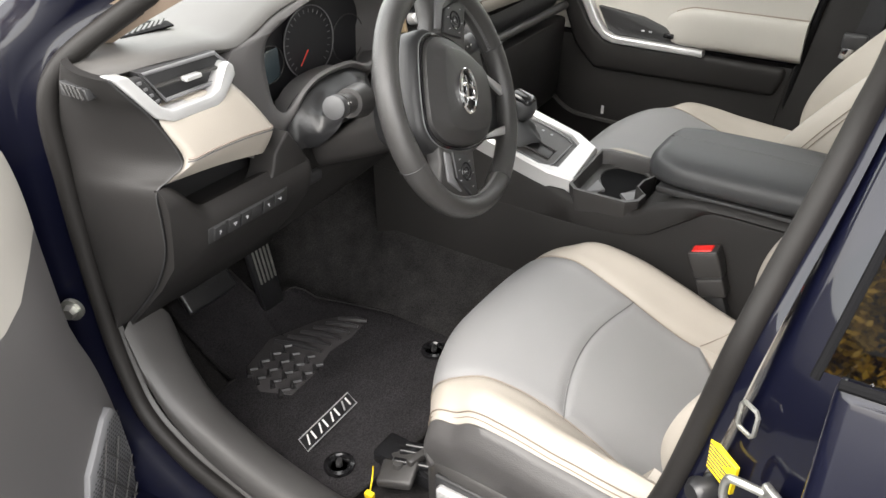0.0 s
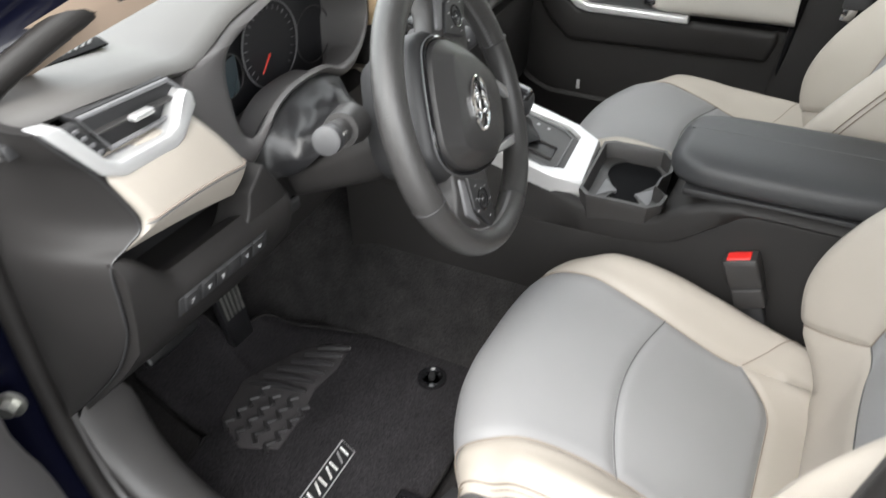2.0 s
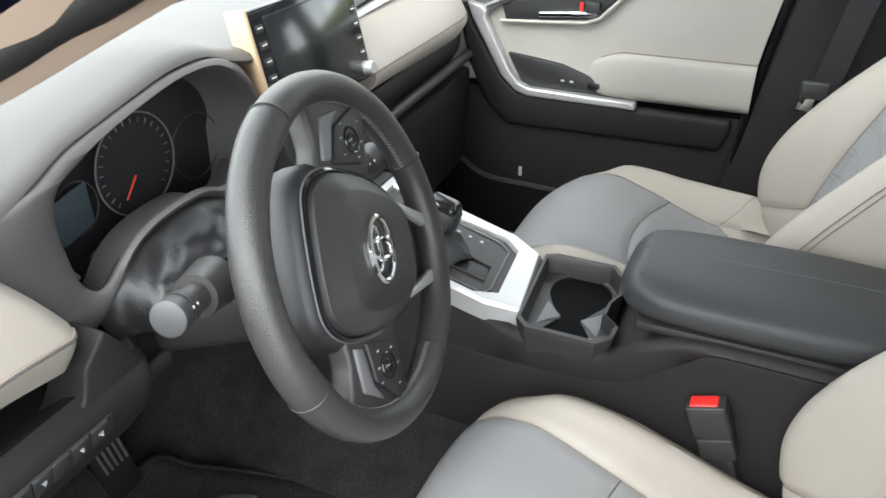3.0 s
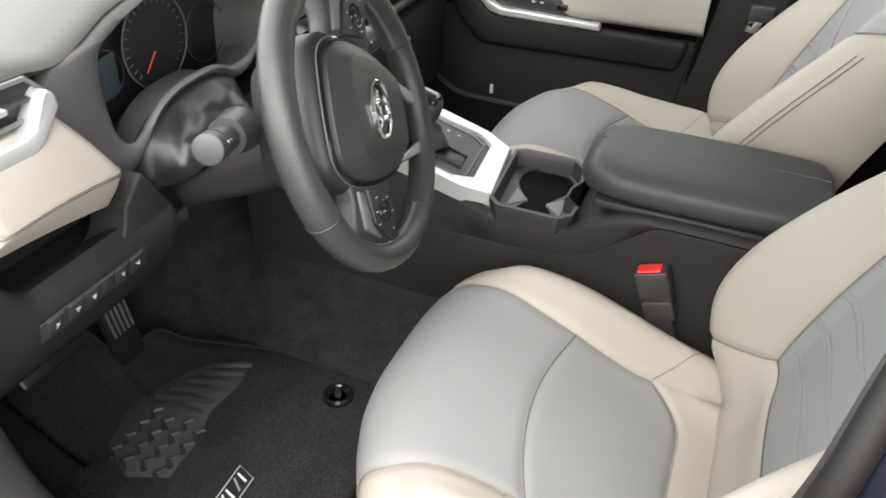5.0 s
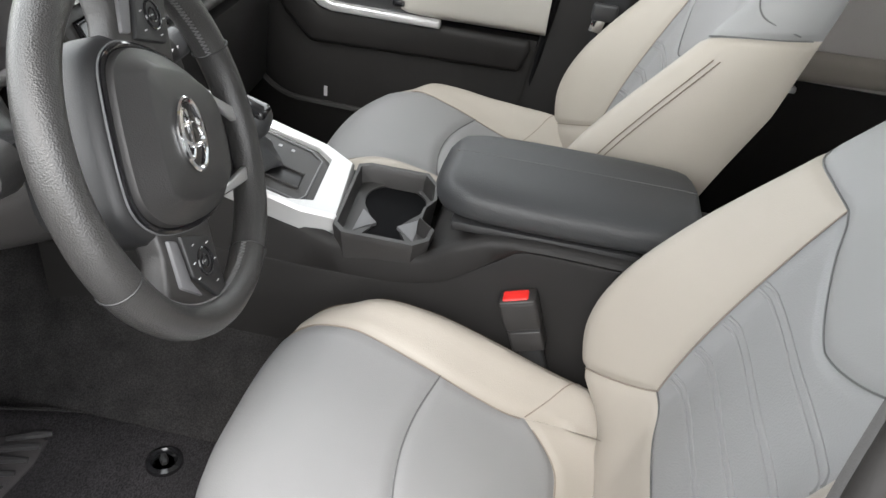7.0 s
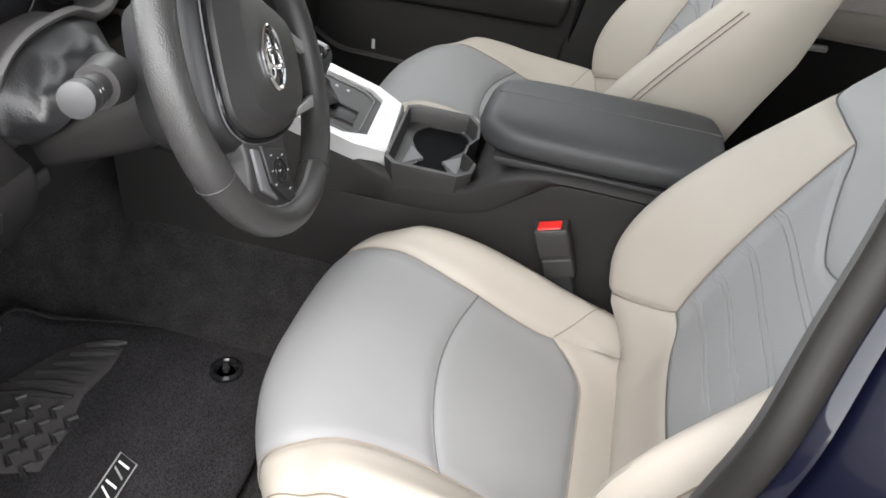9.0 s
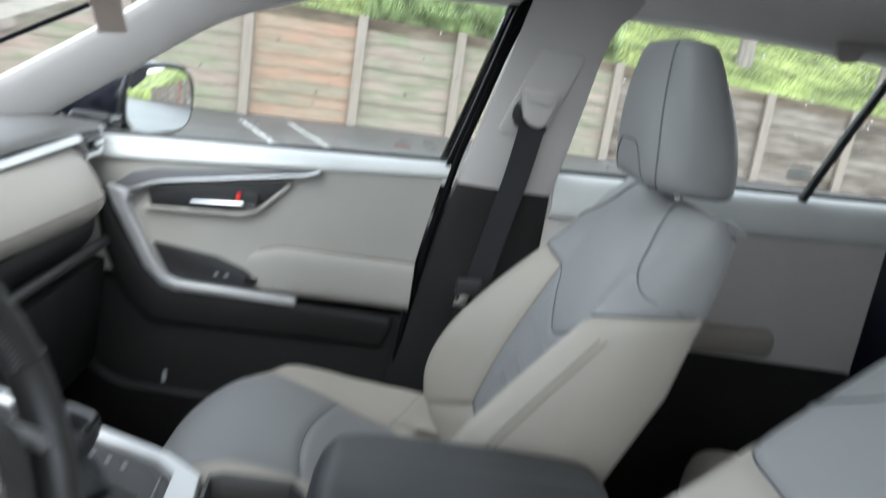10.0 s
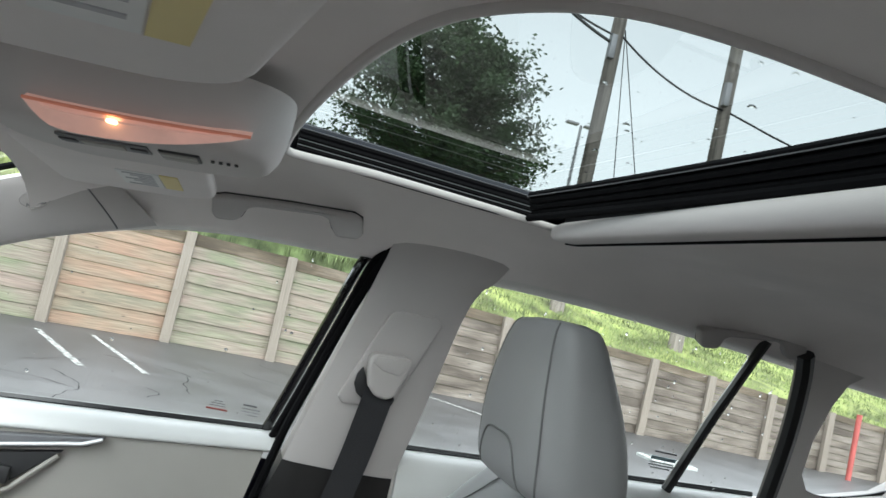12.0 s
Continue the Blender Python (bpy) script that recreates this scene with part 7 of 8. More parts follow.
def build_driver_door():
    """The open front door beside the camera; it swings out from its hinge."""
    root = thing("driver_door", "open navy front door with cream and charcoal trim and a speaker grille", "car door", (-0.86, 0.43, 0.5))
    h = Vector((-0.845, 0.425, 0.0))
    ang = radians(62)
    along, face = Vector((-math.sin(ang), -math.cos(ang), 0)), Vector((math.cos(ang), -math.sin(ang), 0))
    P = lambda u, d, z: h + along * u + face * d + Vector((0, 0, z))  # noqa: E731
    # painted shell
    b = prism([P(0.02, -0.13, 0.42), P(0.02, -0.02, 0.44), P(0.02, 0.0, 0.60), P(0.02, -0.01, 1.08), P(0.02, -0.10, 1.06)], along * 1.05, 0.015)
    part("shell", b, PAINT, root, "navy painted steel shell")

    lead = Keys([(0.39, 0.006), (0.45, 0.0), (0.53, -0.003), (0.62, 0.008), (0.70, 0.024), (0.79, 0.050), (0.93, 0.046), (1.03, 0.042), (1.06, 0.058), (1.1, 0.10)])
    split = Keys([(0, 0.687), (0.045, 0.640), (0.075, 0.602), (0.13, 0.586), (1, 0.57)])

    def panel(s, t):
        k = Keys([(0, 0.39, 0.085), (0.3, 0.58, 0.10), (0.55, 0.82, 0.105), (0.62, 0.90, 0.10), (0.8, 0.98, 0.095), (1.0, 1.10, 0.075)])(t)
        u0 = lead(k[0])[0]
        wrap = max(0, 1 - s * 14)
        return P(u0 + (1.0 - u0) * s, k[1] - 0.012 * wrap ** 3, k[0])

    part("lower_trim", sheet(lambda s, t: panel(s, t * split(s)[0]), even(24), even(20), -face * 0.09), DOORT, root, "charcoal lower trim", 60)
    part("upper_trim", sheet(lambda s, t: panel(s, split(s)[0] + (1 - split(s)[0]) * t), even(24), even(14), -face * 0.09), CREAMP, root, "cream upper trim", 60)
    g = prism([P(0.016, 0.092, 0.40), P(0.012, 0.103, 0.52), P(0.025, 0.109, 0.610), P(0.038, 0.110, 0.634), P(0.060, 0.110, 0.632), P(0.125, 0.110, 0.585), P(0.150, 0.106, 0.52), P(0.150, 0.094, 0.40)], -face * 0.02, 0.006, 2)
    gr = part("speaker_grille", g, SHIELD, root, "charcoal perforated speaker grille")
    b = bmesh.new()
    for i in range(26):
        for j in range(42):
            u, z = 0.018 + 0.0058 * i + 0.0029 * (j % 2), 0.405 + 0.0058 * j
            if 0.030 < u < 0.142 and z < 0.625 - 0.75 * max(0, u - 0.05) - 2.2 * max(0, 0.034 - u):
                c = P(u, 0.094 + 0.0165 * min(1, (z - 0.40) / 0.14) ** 0.7 + 0.0012, z)
                e1, e2 = along * 0.0017, Vector((0, 0, 0.0017))
                add_faces(b, [c + e1 + e2, c - e1 + e2, c - e1 - e2, c + e1 - e2], [(0, 1, 2, 3)])
    part("grille_holes", b, BLACK, gr)
    for u0, z0, u1, z1 in ((0.030, 0.50, 0.085, 0.592), (0.030, 0.44, 0.115, 0.575), (0.060, 0.42, 0.140, 0.545), (0.105, 0.42, 0.143, 0.48), (0.140, 0.44, 0.048, 0.585), (0.142, 0.50, 0.075, 0.605), (0.100, 0.42, 0.030, 0.53), (0.060, 0.42, 0.030, 0.468)):
        high = lambda z: 0.0968 + 0.0165 * min(1, (z - 0.40) / 0.14) ** 0.7  # noqa: E731
        part("grille_rib", tube([P(u0 + (u1 - u0) * k / 6, high(z0 + (z1 - z0) * k / 6), z0 + (z1 - z0) * k / 6) for k in range(7)], 0.0016, 6), DARK, gr)
    b = bmesh.new()
    add_faces(b, [P(0.08, -0.05, 1.09), P(1.0, -0.05, 1.10), P(0.85, -0.16, 1.42), P(0.5, -0.17, 1.43)], [(0, 1, 2, 3)])
    g = part("window_pane", b, GLASS, root, "clear side window")
    g.visible_shadow = False
    bolt = thing("door_check_bolt", "bright zinc bolt on the painted pillar", "bolt", (-0.80, 0.386, 0.757))
    c = Vector((-0.797, 0.392, 0.757))
    part("washer", tube([c, c + Vector((-0.006, -0.003, 0))], 0.017, 20), STEEL, bolt)
    part("head", tube([c + Vector((-0.004, -0.002, 0)), c + Vector((-0.016, -0.008, 0))], [0.011, 0.009], 6), STEEL, bolt)


def build_left_rear():
    """Closed rear door on the driver's side, seen from outside, and the striker on the pillar."""
    root = thing("driver_rear_door", "closed navy rear door with a wet window", "car door", (-0.85, -1.0, 0.5))
    loop = [(-0.80, -0.575, 0.40), (-0.862, -0.565, 0.50), (-0.885, -0.555, 0.75), (-0.880, -0.550, 0.95), (-0.845, -0.545, 1.105), (-0.80, -0.550, 1.105), (-0.77, -0.565, 0.42)]
    part("shell", prism(loop, (0, -1.0, 0.02), 0.012, 3), PAINT, root, "navy painted door skin")
    gx = lambda z: -0.850 + (z - 1.08) * 0.36  # noqa: E731
    b = bmesh.new()
    add_faces(b, [(gx(z), y, z) for y, z in ((-0.534, 1.105), (-1.5, 1.12), (-1.3, 1.44), (-0.590, 1.45))], [(0, 1, 2, 3)])
    g = part("window_pane", b, glass("dark_privacy_glass", (0.10, 0.105, 0.105), 0.22), root, "dark tinted window with rain drops")
    g.visible_shadow = False
    part("window_frame", tube([(gx(1.10), -0.535, 1.10), (gx(1.2), -0.550, 1.20), (gx(1.35), -0.574, 1.35), (gx(1.46), -0.592, 1.45)], 0.0030, 8), RAILM, root, "black window frame")
    part("belt_line", tube([(-0.845, -0.548, 1.103), (-0.845, -1.6, 1.123)], 0.0035, 8), RAILM, root)
    # steel post between the doors
    def post(s, t):
        z = 0.66 + 0.76 * s
        lean = max(0, z - 1.05) * 0.36
        k = Keys([(0, -0.745, 0.0), (0.25, -0.775, -0.008), (0.5, -0.80, -0.045), (0.62, -0.815, -0.075), (0.75, -0.820, -0.085), (0.85, -0.835, -0.10), (1, -0.835, -0.13)])(t)
        yb = Keys([(0.46, -0.36), (0.6, -0.42), (0.75, -0.445), (0.9, -0.468), (1.02, -0.486), (1.14, -0.503), (1.26, -0.518), (1.36, -0.51), (1.46, -0.45)])(z)[0]
        return Vector((k[0] + lean, yb + k[1], z))

    # the post and its fittings stand a little further in than the door skins
    e = Vector((-1.248, -0.546, 1.401))
    inward = Matrix.Translation(e) @ Matrix.Scale(1.197, 4) @ Matrix.Translation(-e)
    fittings = [structure("pillar_b_left", sheet(post, even(40), even(24), (0.01, 0, 0)), PAINT, "navy painted steel post between the driver side doors", 60)]
    st = thing("door_striker", "bright zinc door striker loop screwed to the post", "striker", (-0.80, -0.52, 0.93))
    c = Vector((-0.808, -0.522, 0.950))
    part("plate", rbox(c + Vector((-0.003, -0.006, 0.0)), (0.007, 0.020, 0.045), 0.003, 3, (0, 0, -41)), STEEL, st)
    lp = [c + Vector((0, 0, 0.014)), c + Vector((0.002, 0.020, 0.013)), c + Vector((0.004, 0.026, 0.008)), c + Vector((0.004, 0.026, -0.008)), c + Vector((0.002, 0.020, -0.013)), c + Vector((0, 0, -0.014))]
    part("loop", tube(smooth_line(lp, 4), 0.0034, 10), STEEL, st)
    part("screw", tube([c + Vector((-0.004, -0.006, 0.0)), c + Vector((-0.010, -0.001, 0.0))], 0.007, 6), STEEL, st)
    lk = thing("latch_bracket", "small bright bracket ring on the painted post", "bracket", (-0.77, -0.49, 1.0))
    c = Vector((-0.7835, -0.497, 1.002))
    lp = [c + Vector((0.006, 0.007, 0.011)), c + Vector((-0.006, -0.007, 0.013)), c + Vector((-0.006, -0.007, -0.011)), c + Vector((0.006, 0.007, -0.013))]
    part("ring", tube([lp[i].lerp(lp[(i + 1) % 4], q) for i in range(4) for q in (0.15, 0.85)], 0.0018, 8, True), STEEL, lk)
    lb = thing("warning_label", "yellow warning label with dark printed lines on the post", "label", (-0.775, -0.49, 0.935))
    c = Vector((-0.7775, -0.487, 0.945))
    e, u = Vector((-0.020, -0.024, 0)).normalized(), Vector((0.02, 0.004, 1)).normalized()
    nrm = e.cross(u)
    nrm = nrm if nrm.x < 0 else -nrm
    q = lambda a, d, o: c + e * a + u * d + nrm * o  # noqa: E731
    part("plate", prism([q(-0.016, 0.014, 0.003), q(0.018, 0.014, 0.003), q(0.018, -0.014, 0.003), q(-0.016, -0.014, 0.003)], -nrm * 0.004, 0.0005, 1), YELLOW, lb)
    for k in range(7):
        part("printed_line", prism([q(-0.013, 0.011 - 0.0034 * k, 0.0036), q(0.013 - 0.004 * (k % 3), 0.011 - 0.0034 * k, 0.0036), q(0.013 - 0.004 * (k % 3), 0.0101 - 0.0034 * k, 0.0036), q(-0.013, 0.0101 - 0.0034 * k, 0.0036)], -nrm * 0.0008, 0, 1), INK, lb)
    bu = thing("rubber_stop", "round dark rubber buffer on the post", "buffer", (-0.765, -0.475, 0.87))
    part("cap", tube([(-0.762, -0.488, 0.905), (-0.780, -0.474, 0.907), (-0.784, -0.471, 0.907)], [0.014, 0.013, 0.009], 20), RUBBER, bu)
    for ob in fittings + [st, lk, lb, bu]:
        aside = Vector((0, -0.012, 0)) if ob in fittings else Vector((-0.0050, -0.0045, 0.003))
        ob.matrix_basis = Matrix.Translation(aside) @ inward @ ob.matrix_basis


# ---- belts, handles, roof fittings ----


def build_belt():
    root = thing("seat_belt", "black seat belt hanging from a light guide on the centre pillar", "seat belt", (0.68, -0.45, 1.2))
    px = lambda z, d: 0.610 + (1.42 - z) * 0.26 - d  # noqa: E731
    at = lambda pts, d: [(px(z, d), y, z) for y, z in pts]  # noqa: E731
    cover = [(-0.422, 1.352), (-0.432, 1.360), (-0.500, 1.362), (-0.508, 1.352), (-0.466, 1.216), (-0.456, 1.206), (-0.388, 1.200), (-0.378, 1.210)]
    part("guide_cover", prism(at(cover, 0.004), (0.012, 0, 0), 0.003, 2), PILM, root, "light sliding guide cover", 50)
    cres = [(-0.404, 1.264), (-0.398, 1.252), (-0.397, 1.236), (-0.404, 1.222), (-0.416, 1.214), (-0.464, 1.212), (-0.466, 1.224), (-0.44, 1.23), (-0.418, 1.240)]
    part("slot", prism(at(cres, 0.009), (0.008, 0, 0), 0.002, 2), BLACK, root, "black belt slot")
    dome = [(-0.409, 1.268), (-0.407, 1.284), (-0.415, 1.291), (-0.466, 1.294), (-0.474, 1.287), (-0.468, 1.256), (-0.460, 1.228), (-0.448, 1.221), (-0.430, 1.224), (-0.416, 1.238)]
    gd = part("guide", prism(at(dome, 0.028), (0.030, 0, 0), 0.009, 4), PILM, root, "light plastic belt guide", 50)
    part("press_button", prism(at([(-0.413, 1.276), (-0.418, 1.286), (-0.464, 1.288), (-0.466, 1.276), (-0.458, 1.262), (-0.430, 1.266)], 0.030), (0.006, 0, 0), 0.002, 2), PILM, gd)
    a = [Vector((0.640, -0.414, 1.236)), Vector((0.652, -0.402, 1.13)), Vector((0.656, -0.388, 1.05)), Vector((0.66, -0.355, 0.86)), Vector((0.66, -0.33, 0.70)), Vector((0.655, -0.31, 0.55))]
    ln = smooth_line(a, 6)
    part("webbing", prism_strip(ln, Vector((0, -0.048, 0.003)), 0.0015), WEB, root, "black woven webbing")
    part("tongue", rbox((0.648, -0.37, 0.90), (0.016, 0.050, 0.035), 0.006, 3), BLACK, root)
    part("tongue_plate", rbox((0.644, -0.36, 0.875), (0.004, 0.026, 0.030), 0.001, 2, (10, 0, 0)), CHROME, root, "chrome tongue plate")
    root.matrix_basis = Matrix.Translation((-0.012, 0, 0)) @ root.matrix_basis


def prism_strip(line, width, thick):
    n = Vector((-1, 0, 0)) * thick
    return loft([[p, p + width, p + width + n, p + n] for p in line])


def build_roof_fittings():
    # grab handles: a curved bar on two feet
    for nm, yc, z, xw in (("front", -0.238, 1.462, 0.530), ("rear", -1.045, 1.452, 0.594)):
        g = thing("grab_handle", "light grey folded grab handle on the headliner edge", "grab handle", (0.57, yc, 1.45), "grab handles")
        loop = [(0.108, -0.008), (0.093, -0.003), (0.003, 0.008), (-0.087, 0.016), (-0.100, 0.012), (-0.105, -0.011), (-0.097, -0.018), (-0.069, -0.021), (-0.062, -0.014), (-0.054, 0.0), (-0.042, 0.003), (0.048, -0.008), (0.059, -0.014), (0.065, -0.029), (0.073, -0.034), (0.095, -0.037), (0.103, -0.031)]
        part("bar", prism([(xw, yc + a, z + b2) for a, b2 in loop], (0.020, 0, 0.006), 0.006, 3), PILM, g, "light grey plastic bar", 50)
        if nm == "front":
            # dark tube draws the shadow that falls behind the bar
            part("shadow_line", tube([(xw + 0.0195, yc + a, z + b2 + 0.006) for a, b2 in loop], 0.0017, 6, True), DARK, g, "dark line drawing the shade behind the bar")
        part("hinge", rbox((xw + 0.020, yc + 0.085, z - 0.016), (0.02, 0.03, 0.02), 0.004, 2), SHIELD, g)
        part("hinge", rbox((xw + 0.020, yc - 0.080, z + 0.002), (0.02, 0.03, 0.02), 0.004, 2), SHIELD, g)
    # sun visors
    for s, nm in ((-1, "driver"), (1, "passenger")):
        v = thing("sun_visor", "warm grey folded sun visor with a white and yellow label", "sun visor", (s * 0.36, -0.05, 1.46), "sun visors")
        x0, x1 = (-0.60, -0.178) if s < 0 else (0.255, 0.535)
        y0, y1 = (-0.184, 0.045) if s < 0 else (-0.138, 0.055)
        loop = []
        for cx, cy, a in ((x1 - 0.05, y0 + 0.05, -90), (x1 - 0.025, y1 - 0.025, 0), (x0 + 0.025, y1 - 0.025, 90), (x0 + 0.05, y0 + 0.05, 180)):
            r = 0.05 if cy < 0 else 0.025
            for k in range(7):
                q = radians(a + 15 * k)
                loop.append((cx + r * math.cos(q), cy + r * math.sin(q)))
        zt = lambda x, y: 1.447 - 0.09 * (y - y0) if s < 0 else 1.461 - 0.06 * (x / 0.6 - 0.30) - 0.10 * (y - y0)  # noqa: E731
        # the driver's visor follows the curve of the windscreen's head
        hinge = Matrix.Translation((x1, y0, 0)) @ Matrix.Rotation(radians(11), 4, "Z") @ Matrix.Translation((-x1, -y0, 0)) if s < 0 else Matrix.Identity(4)
        part("panel", prism([hinge @ Vector((x, y, zt(x * 0.6, y))) for x, y in loop], (0, 0, 0.016), 0.006, 3), LINER, v, "warm grey cloth panel", 60)
        lx0, lx1, ly0, ly1 = (-0.42, -0.262, -0.154, -0.101) if s < 0 else (0.375, 0.465, -0.100, -0.032)
        lz = lambda x, y: zt(x * 0.6, y) - 0.0012  # noqa: E731

        def flat(a, b2, c2, d2, o=0.0):
            return [hinge @ Vector((x, y, lz(x, y) - o)) for x, y in ((a, c2), (b2, c2), (b2, d2), (a, d2))]

        wl2 = part("white_label", prism(flat(lx0, lx1, ly0 + (ly1 - ly0) * 0.32, ly1), (0, 0, 0.0015), 0, 1), WHITE, v, "white printed label")
        part("yellow_label", prism(flat(lx0, lx1, ly0, ly0 + (ly1 - ly0) * 0.30), (0, 0, 0.0015), 0, 1), PALEY, v, "yellow label")
        for k in range(7):
            x = lx0 + (lx1 - lx0) * (0.08 + 0.13 * k)
            part("printed_line", prism(flat(x, x + 0.005, ly0 + (ly1 - ly0) * 0.42, ly1 - 0.006 - 0.008 * (k % 3), 0.0006), (0, 0, 0.001), 0, 1), PRINT, wl2)
    # overhead console with the lit lens
    oc = thing("overhead_console", "light grey overhead console with a lit amber lens and switches", "overhead console", (0, -0.08, 1.46))
    # its underside falls towards the windscreen
    fall = lambda y: 0.10 * max(0.0, -(y + 0.05))  # noqa: E731
    rings = []
    for z, kx, ky in ((1.50, 1.0, 1.0), (1.466, 1.0, 1.0), (1.448, 0.97, 0.97), (1.4385, 0.90, 0.92), (1.4345, 0.80, 0.86), (1.4335, 0.3, 0.4)):
        ring = []
        for q in (2 * math.pi * k / 48 for k in range(48)):
            y = -0.098 + 0.115 * ky * math.copysign(abs(math.sin(q)) ** 0.45, math.sin(q))
            ring.append(Vector((0.088 + 0.095 * kx * math.copysign(abs(math.cos(q)) ** 0.45, math.cos(q)), y, z + (fall(y) if z < 1.49 else 0))))
        rings.append(ring)
    part("housing", loft(rings), TRIM, oc, "light grey housing", 50)
    high = Keys([(0, 0.0004), (0.1, 0.0050), (0.35, 0.0120), (0.65, 0.0152), (0.87, 0.0140), (0.96, 0.006), (1, 0.0004)])
    edge, low, rib = [], [], []
    for k in range(25):
        q = k / 24
        y = -0.187 + 0.146 * q
        zt = 1.458 - 0.0925 * (y + 0.187) - 0.0016 * math.sin(math.pi * q)
        h = high(q)[0]
        edge.append((-0.012, y, zt))
        rib.append((-0.0125, y, zt - 0.30 * h))
        low.append((-0.012 + 0.010 * h / 0.015, y, zt - h))
    part("lens", prism(edge + low[::-1], (0.012, 0, 0.006), 0, 1), LENS, oc, "lit amber lens")
    part("lens_rim", tube(edge, 0.0013, 6), material("amber_rim", (0.72, 0.26, 0.17), 0.4, emit=0.03), oc, "deeper amber upper rim")
    part("lens_rib", tube(rib[2:-2], 0.0008, 5), LENS, oc)
    part("bulb", rbox((-0.0125, -0.098, 1.4435), (0.004, 0.007, 0.0026), 0.001, 2), material("bulb_glow", (1.0, 0.70, 0.32), 0.4, emit=1.6), oc, "small bright bulb")
    slope = (-5.7, 0, 0)
    under = lambda y: 1.4335 + fall(y)  # noqa: E731

    def flush(name, x, y, sx, sy, mat, drop, label=""):
        part(name, rbox((x, y, under(y) - drop), (sx, sy, 0.0018), 0.0006, 2, slope), mat, oc, label)

    flush("switch_panel", 0.062, -0.082, 0.034, 0.064, SHIELD, 0.0006, "grey lamp switch panel")
    flush("switch", 0.060, -0.082, 0.018, 0.030, CREAMP, 0.0020)
    flush("switch", 0.060, -0.057, 0.012, 0.012, BLACK, 0.0018)
    flush("switch", 0.060, -0.107, 0.012, 0.012, BLACK, 0.0018)
    flush("switch_frame", 0.066, -0.136, 0.036, 0.030, BLACK, 0.0006, "black rim of the roof switch")
    flush("switch_face", 0.058, -0.136, 0.014, 0.026, CREAMP, 0.0018)
    flush("switch_face", 0.075, -0.136, 0.014, 0.026, CREAMP, 0.0018)
    for k in range(4):
        flush("mic_hole", 0.066, -0.160 - 0.006 * k, 0.006, 0.003, INK, 0.0006)
    # inner mirror with its stalk
    im = thing("inside_mirror", "black framed inside rear-view mirror with a paper tag", "mirror", (0.03, 0.1, 1.4))
    c, w = Vector((0.015, 0.085, 1.384)), Vector((0.93, -0.37, -0.02)).normalized()
    upv = Vector((0.02, -0.02, 1)).normalized()
    fn = w.cross(upv).normalized()
    fn = fn if fn.y < 0 else -fn
    shape = [(-0.118, 0.024), (-0.108, 0.034), (0.090, 0.036), (0.105, 0.026), (0.102, -0.008), (0.088, -0.036), (-0.095, -0.036), (-0.113, -0.026)]
    Q = lambda a, b2, d: c + w * a + upv * b2 + fn * d  # noqa: E731
    part("frame", prism([Q(a, b2, 0.0) for a, b2 in shape], -fn * 0.030, 0.005, 3), SIDE, im, "black plastic frame")
    b = bmesh.new()
    add_faces(b, [Q(a * 0.93 - 0.003, b2 * 0.84, 0.0012) for a, b2 in shape], [tuple(range(len(shape)))])
    part("mirror_glass", b, MIRROR, im, "mirror glass")
    part("stalk", tube([Q(0, 0, -0.02), Q(0.0, 0.05, -0.05), Vector((0.0, 0.16, 1.44))], [0.012, 0.010, 0.014], 10), BLACK, im)
    part("sensor_box", rbox((0.0, 0.125, 1.425), (0.155, 0.11, 0.036), 0.014, 3, (-26, 0, 0)), SIDE, im)
    part("paper_tag", prism([Q(-0.028, -0.037, -0.010), Q(0.016, -0.037, -0.010), Q(0.036, -0.088, -0.010), Q(-0.004, -0.092, -0.010)], fn * 0.001, 0, 1), material("beige_paper", (0.55, 0.46, 0.40), 0.7), im, "beige paper tag")
    # sunroof: black rails, glass, shade
    x0, x1, y0, y1 = HOLE
    sr = thing("sunroof", "closed tinted sunroof glass in black rails with a light sunshade", "sunroof", (0.04, -0.4, 1.54))
    b = bmesh.new()
    add_faces(b, [(x0 - 0.06, -0.66, 1.5640), (x1 + 0.085, -0.66, 1.5640), (x1 + 0.085, y1 + 0.06, 1.5640), (x0 - 0.06, y1 + 0.06, 1.5640)], [(0, 1, 2, 3)])
    g = part("glass_panel", b, TINT, sr, "tinted glass panel with rain drops")
    g.visible_shadow = False
    # grooved side rail that follows the far edge of the opening
    for k in range(5):
        o, z = 0.004 + 0.0095 * k, 1.5215 + 0.0088 * k
        line = [(0.400 + o, -0.222, z), (0.408 + o, -0.33, z), (0.422 + o, -0.46, z), (0.432 + o, -0.57, z)]
        part("side_rail", tube(line, 0.0052, 6, flat=0.9), RAILM, sr, "black grooved rail")
        if k in (1, 2, 4):
            # grey tube draws the highlight along the black groove
            part("rail_highlight", tube([(x - 0.0035, y, zz + 0.0042) for x, y, zz in line], 0.0006, 4), SHIELD, sr, "thin grey line drawing the rail's highlight")
    bow = lambda x, y, z: [(x0 - 0.02 + (x1 - x0 + 0.04) * i / 12, y + 0.055 * (i / 12) ** 1.4 - 0.012, z) for i in range(13)]  # noqa: E731
    for k in range(4):
        part("rear_rail", tube(bow(0, -0.580 - 0.003 * k, 1.5535 - 0.0078 * k), 0.0045, 6), RAILM, sr, "black rear frame")
    # another drawn highlight, along the rear frame
    part("rail_highlight", tube(bow(0, -0.5755, 1.5500), 0.0006, 4), SHIELD, sr)
